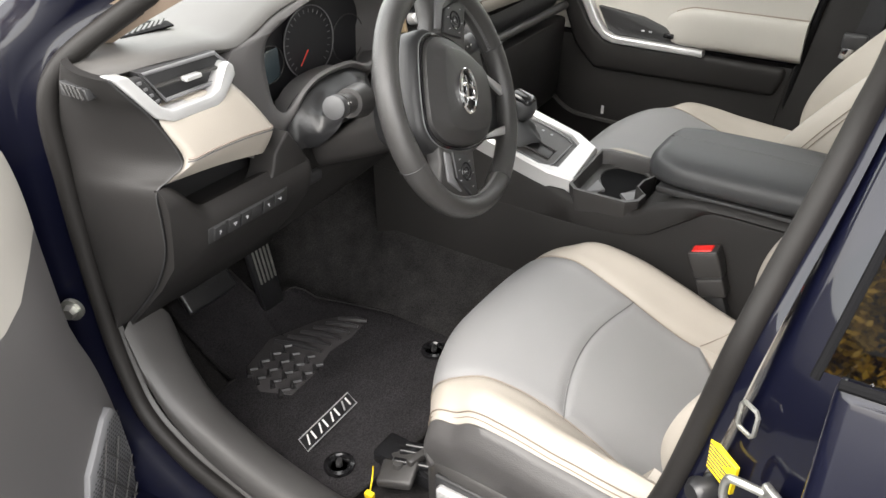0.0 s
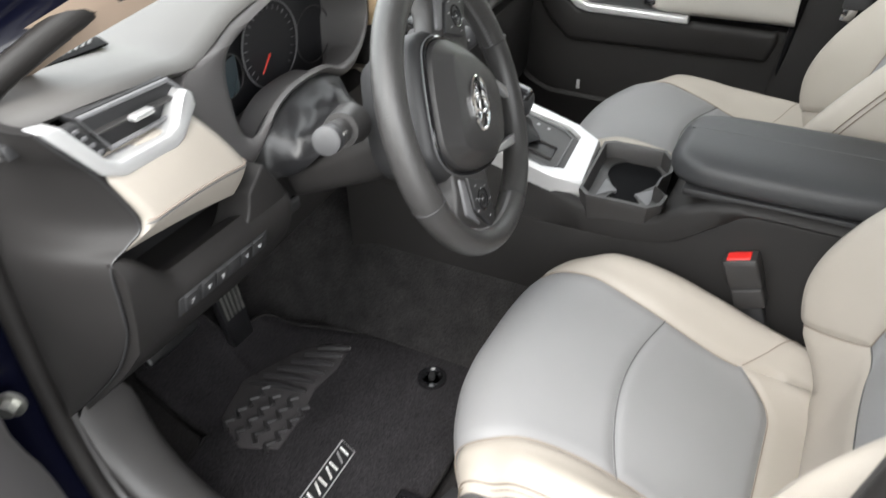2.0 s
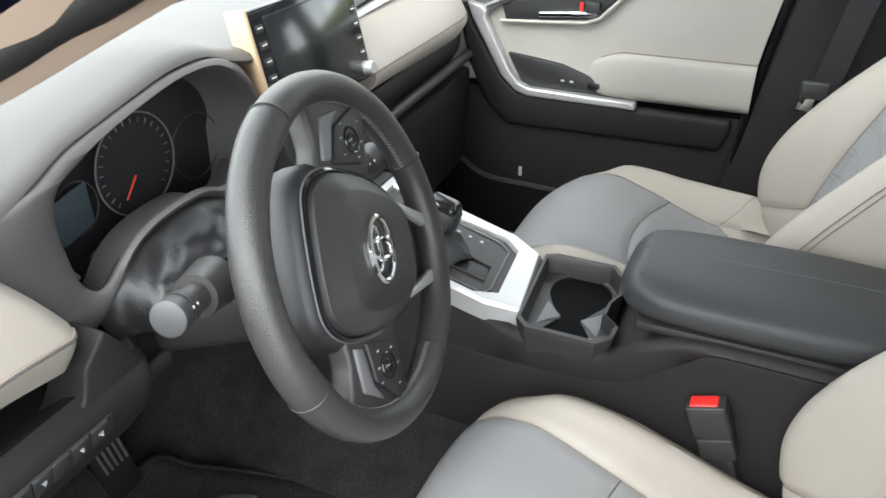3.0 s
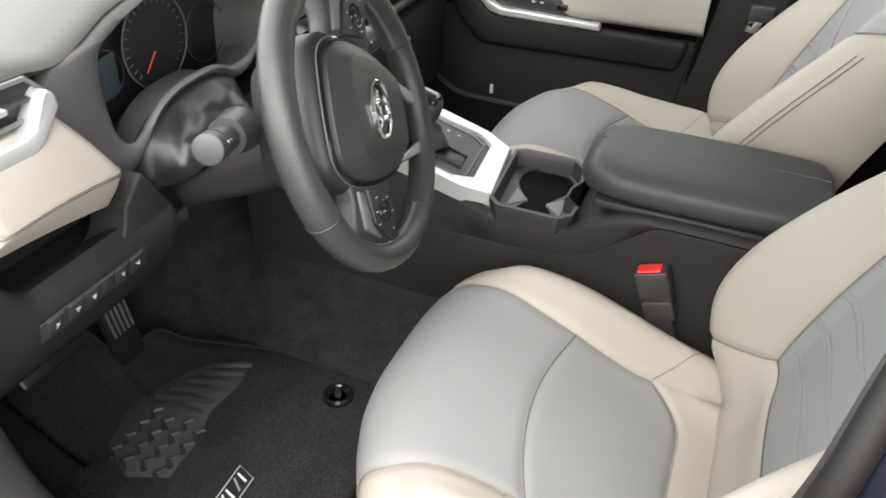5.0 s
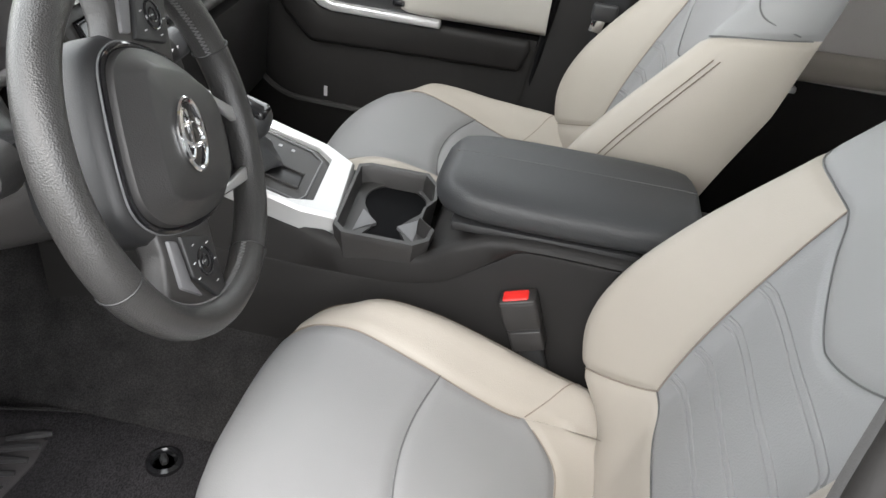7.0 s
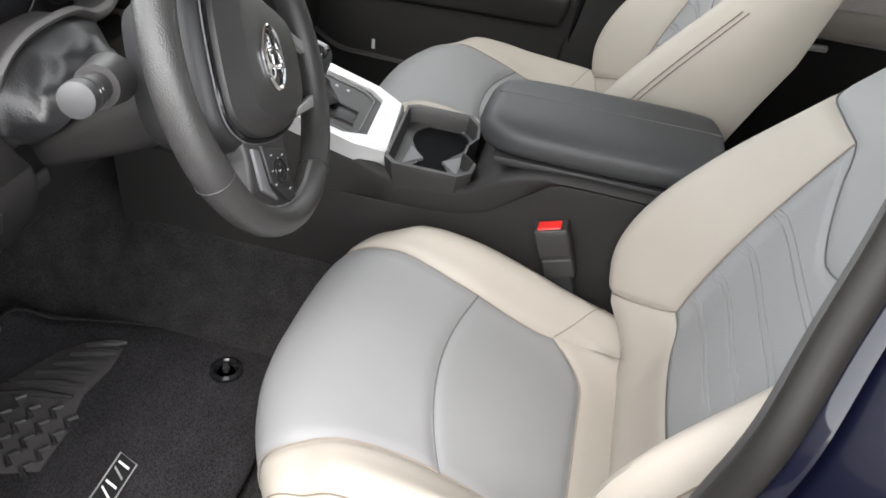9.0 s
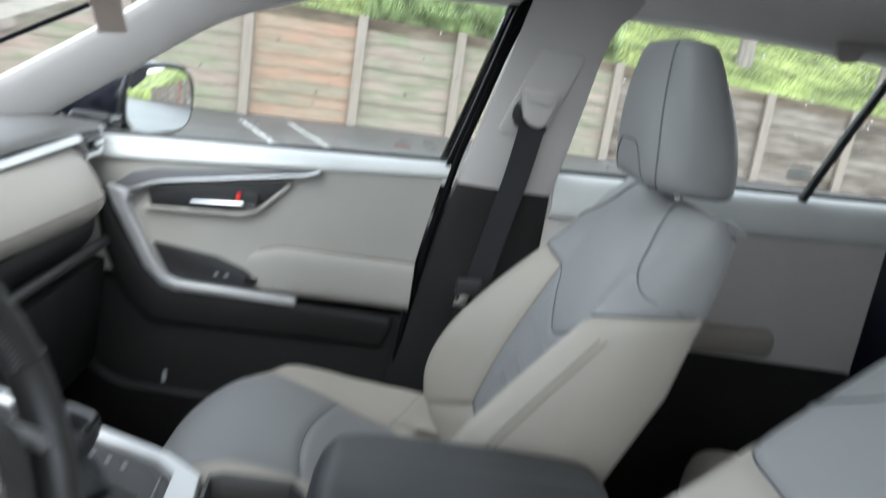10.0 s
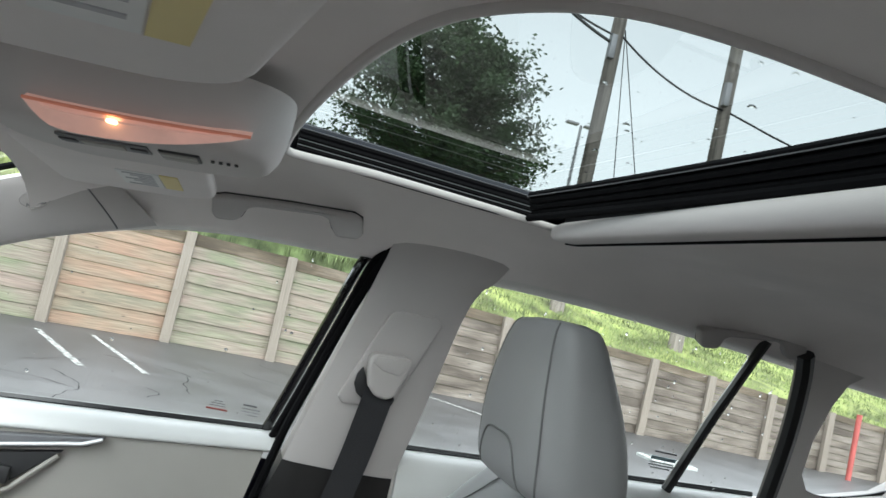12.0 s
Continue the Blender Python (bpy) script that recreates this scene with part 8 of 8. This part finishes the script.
    part("rear_frame", prism([(x0 - 0.05, -0.618, 1.512), (x1 + 0.015, -0.590, 1.512), (x1 + 0.015, -0.590, 1.562), (x0 - 0.05, -0.618, 1.562)], (0, -0.02, 0), 0.001, 1), RAILM, sr)
    part("rubber_strip", tube(bow(0, -0.584, 1.5225), 0.0050, 8), RAILM, sr, "dark rubber strip")
    part("sunshade", rbox((0.07, -0.765, 1.516), (0.66, 0.30, 0.012), 0.005, 3), LINER, sr, "light grey cloth sunshade")
    # pull edge: a rounded bar that thins towards its far end
    rings = []
    for i in range(25):
        u = i / 24
        x = x0 - 0.06 + (0.415 - x0 + 0.06) * u
        tip = min(1.0, (1 - u) / 0.06) ** 0.5 if u < 1 else 0.12
        h, dpt = (0.0165 - 0.004 * u) * tip, 0.018 * tip
        yc, zc = -0.600 + 0.022 * u, 1.5005 + 0.0075 * u
        rings.append([Vector((x, yc + dpt * math.copysign(abs(math.cos(q)) ** 0.7, math.cos(q)), zc + h * math.copysign(abs(math.sin(q)) ** 0.7, math.sin(q)))) for q in (2 * math.pi * k / 20 for k in range(20))])
    part("sunshade_handle", loft(rings), TRIM, sr, "light pull edge", 60)
    part("shade_gap", tube([ring[0].lerp(ring[10], 0.80) + Vector((0, 0, ring[15].z - ring[0].z + 0.001)) for ring in rings[:-1]], 0.0028, 6), RAILM, sr, "dark slot under the pull edge")


# ---- outside ----
FENCE = Keys([(-34, 15.6), (-22, 14.6), (-15, 13.9), (-8, 13.23), (-4.7, 12.85), (-0.73, 12.41), (0.88, 12.0), (2.5, 11.35), (4.1, 10.75), (6.0, 9.9), (12, 7.5)])
FTOP = Keys([(-34, 0.6), (-22, 0.9), (-12.5, 1.26), (-9.15, 1.43), (-7.85, 1.49), (-4.7, 1.60), (-0.7, 1.72), (2.5, 1.72), (12, 1.75)])
POSTS = [9.1, 7.4, 5.75, 4.1, 2.5, 0.88, -0.73, -2.15, -3.45, -4.72, -6.3, -7.95, -9.35, -10.9, -12.5, -14.2, -16.0, -18, -20]


def build_fence():
    root = thing("timber_fence", "weathered horizontal board retaining fence with upright posts", "fence", (12, 0, 0))
    base = bmesh.new()
    bmesh.ops.create_cube(base, size=1)
    soften(base, 0.02, 1)
    meshes = {}
    for key, mat in (("new", PLANKN), ("old", PLANKO), ("grey", PLANKG), ("top", PLANKT), ("post", POST)):
        me = bpy.data.meshes.new("plank_" + key)
        base.to_mesh(me)
        me.materials.append(mat)
        meshes[key] = me
    base.free()
    rnd = random.Random(5)
    for i, y in enumerate(POSTS):
        x, top = FENCE(y)[0], FTOP(y)[0]
        p = new("post", meshes["post"])
        p.parent = root
        p.matrix_parent_inverse = root.matrix_basis.inverted()
        p.matrix_basis = pose(x - 0.10, y, top / 2 - 0.05, rnd.uniform(-1, 1), 0, rnd.uniform(-4, 4)) @ Matrix.Diagonal((0.10, 0.15, top + 0.12, 1))
        if i + 1 < len(POSTS):
            y2 = POSTS[i + 1]
            x2, top2 = FENCE(y2)[0], FTOP(y2)[0]
            ln = math.hypot(x2 - x, y2 - y)
            kind = "new" if 0.9 < y < 2.6 else ("old" if y > -3 else "grey")
            n = 9
            hgt = (top + top2) / 2 / n
            for k in range(n):
                q = new("plank", meshes["top" if k == n - 1 else kind])
                q.parent = root
                q.matrix_parent_inverse = root.matrix_basis.inverted()
                q.matrix_basis = pose((x + x2) / 2 + rnd.uniform(-0.016, 0.016), (y + y2) / 2, hgt * (k + 0.5), math.degrees(math.atan2(top2 - top, ln)) * -(k + 0.5) / n, 0, math.degrees(math.atan2(x2 - x, y - y2))) @ Matrix.Diagonal((0.05, ln - 0.01, hgt - 0.008, 1))


def hill_z(x, y):
    fx = FENCE(max(-34, min(12, y)))[0]
    d = x - fx
    return FTOP(max(-34, min(12, y)))[0] - 0.10 + min(2.1, max(0, d) * 0.30)


def build_hill():
    def fn(s, t):
        y = -60 + 90 * t
        d = 0.05 + 60 * max(0.0, s) ** 2.2
        x = FENCE(max(-34, min(12, y)))[0] + d
        if s < 0:
            return Vector((x, y, 0.0))
        return Vector((x, y, hill_z(x, y) + 0.08 * noise.noise(Vector((x * 0.6, y * 0.6, 0)))))

    structure("lawn_bank", sheet(fn, [-0.01] + even(36), even(90)), GRASS, "bright green grass bank behind the fence", 80)
    rnd = random.Random(9)
    vs, fs = [], []

    def blade(x, y, z, hgt, lean, w):
        i = len(vs)
        a = rnd.uniform(0, 6.28)
        dx, dy = lean
        vs.extend([(x - w * math.sin(a), y + w * math.cos(a), z), (x + w * math.sin(a), y - w * math.cos(a), z), (x + dx * 0.5, y + dy * 0.5, z + hgt * 0.75), (x + dx, y + dy, z + hgt * (0.9 if hgt > 0 else 1))])
        fs.append((i, i + 1, i + 2))
        fs.append((i, i + 2, i + 3))

    # long arching strands behind the top board, in clumps
    for _ in range(260):
        cy = rnd.uniform(-3.4, 0.75)
        cd = rnd.uniform(0.05, 0.9)
        for _ in range(42):
            y, d = cy + rnd.gauss(0, 0.07), max(0.03, cd + rnd.gauss(0, 0.07))
            x = FENCE(y)[0] + d
            z, hgt, w = hill_z(x, y) - 0.03, rnd.uniform(0.35, 0.75), rnd.uniform(0.004, 0.007)
            dx, dy = rnd.uniform(-0.50, -0.02), rnd.gauss(0, 0.12)
            i = len(vs)
            for lean, up in ((0.0, 0.0), (0.18, 0.62), (0.50, 0.95)):
                vs.extend([(x + dx * lean, y + dy * lean - w, z + hgt * up), (x + dx * lean, y + dy * lean + w, z + hgt * up)])
            vs.append((x + dx, y + dy, z + hgt * rnd.uniform(0.45, 0.95)))
            fs.extend([(i, i + 1, i + 3, i + 2), (i + 2, i + 3, i + 5, i + 4), (i + 4, i + 5, i + 6)])
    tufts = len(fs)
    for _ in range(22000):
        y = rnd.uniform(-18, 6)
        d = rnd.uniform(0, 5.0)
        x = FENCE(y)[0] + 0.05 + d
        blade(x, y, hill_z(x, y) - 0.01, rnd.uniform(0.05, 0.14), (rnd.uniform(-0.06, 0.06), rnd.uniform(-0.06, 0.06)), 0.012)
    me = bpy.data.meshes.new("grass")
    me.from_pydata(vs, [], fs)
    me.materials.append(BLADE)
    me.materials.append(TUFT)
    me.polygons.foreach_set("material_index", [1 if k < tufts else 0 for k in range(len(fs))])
    tagged(new("grass", me), "long green grass tufts hanging over the boards", "grass", kind="stuff")


def build_tree(x, y, z, label, leaf, seed, dense):
    root = thing("tree", label, "tree", (x, y, z))
    rnd = random.Random(seed)
    base = Vector((x, y, z - 0.1))
    limbs = bmesh.new()
    tube([base, base + Vector((0.05, 0.02, 1.5)), base + Vector((0, 0.1, 3.2)), base + Vector((0.05, 0.05, 5.4))], [0.20, 0.15, 0.09, 0.02], 10, bm=limbs)
    tips = []
    for i in range(150):
        t = rnd.uniform(0.18, 0.98)
        h0 = base + Vector((0, 0.05, 0.2 + 4.9 * t))
        a = rnd.uniform(0, 6.28)
        reach = 3.0 * (1 - 0.72 * t ** 1.6) * rnd.uniform(0.75, 1.08)
        tip = h0 + Vector((reach * math.cos(a), reach * math.sin(a), 0.45 * reach * rnd.uniform(0.5, 1.5)))
        tube([h0, h0.lerp(tip, 0.5) + Vector((0, 0, 0.08)), tip], [0.035, 0.02, 0.006], 5, bm=limbs)
        tips.append((h0, tip))
    part("trunk", limbs, BARK, root, "brown trunk and limbs")
    vs, fs = [], []
    for h0, tip in tips:
        for _ in range(dense):
            f = rnd.uniform(0.25, 1.08)
            p = h0.lerp(tip, f) + Vector((rnd.gauss(0, 0.15), rnd.gauss(0, 0.15), rnd.gauss(0.02, 0.13)))
            d = Vector((rnd.gauss(0, 1), rnd.gauss(0, 1), rnd.gauss(0, 0.7))).normalized()
            e = d.cross(Vector((rnd.gauss(0, 1), rnd.gauss(0, 1), rnd.gauss(0, 1)))).normalized()
            ln, w = rnd.uniform(0.09, 0.16), rnd.uniform(0.022, 0.038)
            i = len(vs)
            vs.extend([p, p + d * ln * 0.5 + e * w, p + d * ln, p + d * ln * 0.5 - e * w])
            fs.append((i, i + 1, i + 2, i + 3))
    me = bpy.data.meshes.new("crown")
    me.from_pydata([tuple(v) for v in vs], [], fs)
    me.materials.append(leaf)
    c = new("crown", me)
    c.parent = root
    c.matrix_parent_inverse = root.matrix_basis.inverted()
    tagged(c, "dense small leaves", kind="stuff")


def drops(name, label, a, e1, e2, out, count, seed, clear=None):
    """Small beads of rain on a pane that starts at a and spans e1, e2."""
    rnd = random.Random(seed)
    a, e1, e2, out = Vector(a), Vector(e1), Vector(e2), Vector(out).normalized()
    u = e1.normalized()
    v = out.cross(u)
    vs, fs = [], []
    for _ in range(count):
        s, t = rnd.random(), rnd.random()
        r = 0.0009 + 0.0022 * rnd.random() ** 3
        c = a + e1 * s + e2 * t + out * 0.0006
        i = len(vs)
        st = rnd.uniform(0.9, 1.5)
        for rr, h in ((1.0, 0.0), (0.7, 0.45)):
            for k in range(7):
                q = 6.2832 * k / 7
                vs.append(tuple(c + u * (r * rr * math.cos(q)) + v * (r * rr * st * math.sin(q)) + out * (r * h)))
        vs.append(tuple(c + out * (r * 0.6)))
        for k in range(7):
            k2 = (k + 1) % 7
            fs.append((i + k, i + k2, i + 7 + k2, i + 7 + k))
            fs.append((i + 7 + k, i + 7 + k2, i + 14))
    me = bpy.data.meshes.new(name)
    me.from_pydata(vs, [], fs)
    me.materials.append(WATER)
    me.polygons.foreach_set("use_smooth", [True] * len(me.polygons))
    return tagged(new(name, me), label, "rain drops", kind="stuff")


def build_drops():
    g = lambda z: -0.850 + (z - 1.08) * 0.36  # noqa: E731
    drops("rain_drops", "clear rain drops on the driver side rear window", (g(1.10) - 0.002, -0.56, 1.10), (0, -0.7, 0.01), (0.118, -0.04, 0.33), (-0.94, 0, 0.34), 700, 1)
    drops("rain_drops", "clear rain drops on the navy rear door", (-0.8865, -0.57, 0.78), (0, -0.5, 0), (0.008, 0, 0.22), (-1, 0, 0.05), 200, 2)
    h = lambda z: 0.755 - (z - 1.08) * 0.36  # noqa: E731
    drops("rain_drops", "clear rain drops on the rear side window", (h(1.12) + 0.002, -0.55, 1.12), (0, -0.62, 0.02), (-0.115, -0.02, 0.32), (0.94, 0, 0.34), 220, 3)
    h2 = lambda z: 0.765 - (z - 1.08) * 0.36  # noqa: E731
    drops("rain_drops", "clear rain drops on the front side window", (h2(1.11) + 0.002, 0.25, 1.11), (0, -0.55, 0.0), (-0.11, -0.05, 0.31), (0.94, 0, 0.34), 40, 4)
    drops("rain_drops", "clear rain drops on the roof glass", (-0.2, -0.60, 1.5652), (0.6, 0, 0), (0, 0.36, 0), (0, 0, 1), 70, 5)


def build_poles():
    for x, y, h in ((15.0, -6.47, 13.0), (15.0, -9.42, 12.0)):
        p = thing("utility_pole", "tall grey-brown wooden utility pole with cables", "utility pole", (x, y, hill_z(x, y)), "utility poles")
        z = hill_z(x, y) - 0.2
        part("shaft", tube([(x, y, z), (x, y, z + h * 0.5), (x, y, z + h)], [0.165, 0.15, 0.125], 14), POLE, p)
        part("cross_arm", rbox((x, y, z + h - 0.6), (0.10, 2.2, 0.12), 0.01), POLE, p)
        for k in (-0.9, 0.0, 0.9):
            part("insulator", tube([(x, y + k, z + h - 0.54), (x, y + k, z + h - 0.40)], [0.03, 0.045], 10), LAMPM, p)
        part("junction_box", rbox((x - 0.16, y + 0.12, z + 6.1), (0.14, 0.14, 0.55), 0.02), LAMPM, p)

    def wire(name, a, b2, sag, r):
        a, b2 = Vector(a), Vector(b2)
        t = thing(name, "thin dark overhead cable sagging between poles", "cable", a.lerp(b2, 0.5), "overhead cables")
        part("strand", tube([a.lerp(b2, i / 16) - Vector((0, 0, 4 * sag * (i / 16) * (1 - i / 16))) for i in range(17)], r, 5), RUBBER, t)

    wire("cable", (14.9, -6.47, 8.3), (14.9, -9.42, 7.35), 0.25, 0.025)
    wire("cable", (14.9, -9.42, 7.35), (15.0, -30, 8.5), 1.3, 0.025)
    wire("cable", (14.9, -6.47, 8.0), (14.5, -3.0, 9.6), 0.25, 0.035)
    wire("cable", (14.9, -6.47, 8.2), (14.5, -2.0, 9.9), 0.35, 0.025)
    wire("guy_wire", (14.9, -6.6, 8.4), (15.2, -7.6, 2.5), 0.0, 0.012)
    wire("guy_wire", (14.9, -6.6, 8.4), (15.2, -8.6, 2.5), 0.0, 0.012)
    lp = thing("street_lamp", "tall grey car park lamp with two flat heads", "lamp post", (30, -11.8, 3))
    part("shaft", tube([(30, -11.8, 2), (30, -11.8, 10.6)], [0.10, 0.06], 10), LAMPM, lp)
    for s in (-1, 1):
        part("head", rbox((30, -11.8 + 0.42 * s, 10.62), (0.30, 0.55, 0.10), 0.02), LAMPM, lp)


def build_lot():
    def strip(name, a, b2, w):
        a, b2 = Vector(a), Vector(b2)
        d = (b2 - a).normalized()
        s = Vector((-d.y, d.x, 0)) * w / 2
        b = bmesh.new()
        n = 24
        rnd = random.Random(int(a.x * 10))
        pts = []
        for i in range(n + 1):
            q = a.lerp(b2, i / n)
            pts.append((q + s * rnd.uniform(0.75, 1.05), q - s * rnd.uniform(0.75, 1.05)))
        add_faces(b, [v for p in pts for v in p], [(2 * i, 2 * i + 1, 2 * i + 3, 2 * i + 2) for i in range(n)])
        structure(name, b, LINE, "worn white parking bay line")

    strip("road_marking_1", (10.35, 2.3, 0.004), (8.1, 1.28, 0.004), 0.10)
    strip("road_marking_2", (10.9, 1.72, 0.004), (8.4, 0.66, 0.004), 0.085)
    strip("road_marking_3", (12.1, -3.35, 0.004), (10.4, -4.5, 0.004), 0.11)
    # wandering cracks in the wet asphalt
    rnd = random.Random(21)
    b = bmesh.new()
    for k in range(20):
        p = Vector((rnd.uniform(5.0, 11.0), rnd.uniform(-6.5, 4.0), 0.004))
        a = rnd.choice((rnd.uniform(1.2, 1.9), rnd.uniform(-0.5, 0.5)))
        line = []
        for i in range(rnd.randint(8, 26)):
            w = rnd.uniform(0.002, 0.009)
            line.append((p + Vector((-math.sin(a), math.cos(a), 0)) * w, p - Vector((-math.sin(a), math.cos(a), 0)) * w))
            a += rnd.uniform(-0.45, 0.45)
            p = p + Vector((math.cos(a), math.sin(a), 0)) * rnd.uniform(0.05, 0.12)
        add_faces(b, [v for q in line for v in q], [(2 * i, 2 * i + 1, 2 * i + 3, 2 * i + 2) for i in range(len(line) - 1)])
    structure("road_cracks", b, CRACK, "dark wandering cracks in the asphalt")
    dr = thing("drain_cover", "pale concrete drain cover set in the asphalt", "drain cover", (9.9, -6.65, 0))
    part("slab", rbox((9.9, -6.65, 0.015), (0.5, 0.75, 0.06), 0.01), material("pale_concrete", (0.36, 0.38, 0.36), 0.8, grain=0.4, grain_scale=60, stain=0.2), dr)
    for k in range(4):
        part("slot", rbox((9.72 + 0.12 * k, -6.65, 0.047), (0.03, 0.55, 0.006), 0.001), INK, dr)
    rp = thing("marker_post", "slim red painted steel marker post by the fence", "post", (13.2, -12.8, 0))
    part("tube", tube([(12.9, -12.6, 0), (12.9, -12.6, 1.35)], 0.055, 10), REDPOST, rp)


build_ground()
build_floor()
build_headliner()
build_pillars()
build_sill()
seat(-0.35, 1, 0.0, 0.0, 0.003, "grey and cream leather driver's seat with power switches", True)
seat(0.365, -1, 0.087, 0.012, 0.046, "grey and cream leather front passenger seat", False)
build_rear_seat()
build_buckle()
build_console()
build_wheel()
build_dashboard()
build_pedals()
build_mat()
build_passenger_door()
build_door_mirror()
build_rear_door()
build_driver_door()
build_left_rear()
build_belt()
build_roof_fittings()
build_hill()
build_tree(17.0, -3.4, hill_z(17.0, -3.4), "broad leafy green tree standing behind the fence", LEAF, 21, 300)
build_tree(-11.0, -0.9, 0.1, "yellow autumn tree beside the car park, mirrored in the car", YLEAF, 22, 420)
build_drops()
build_poles()
build_lot()
build_fence()
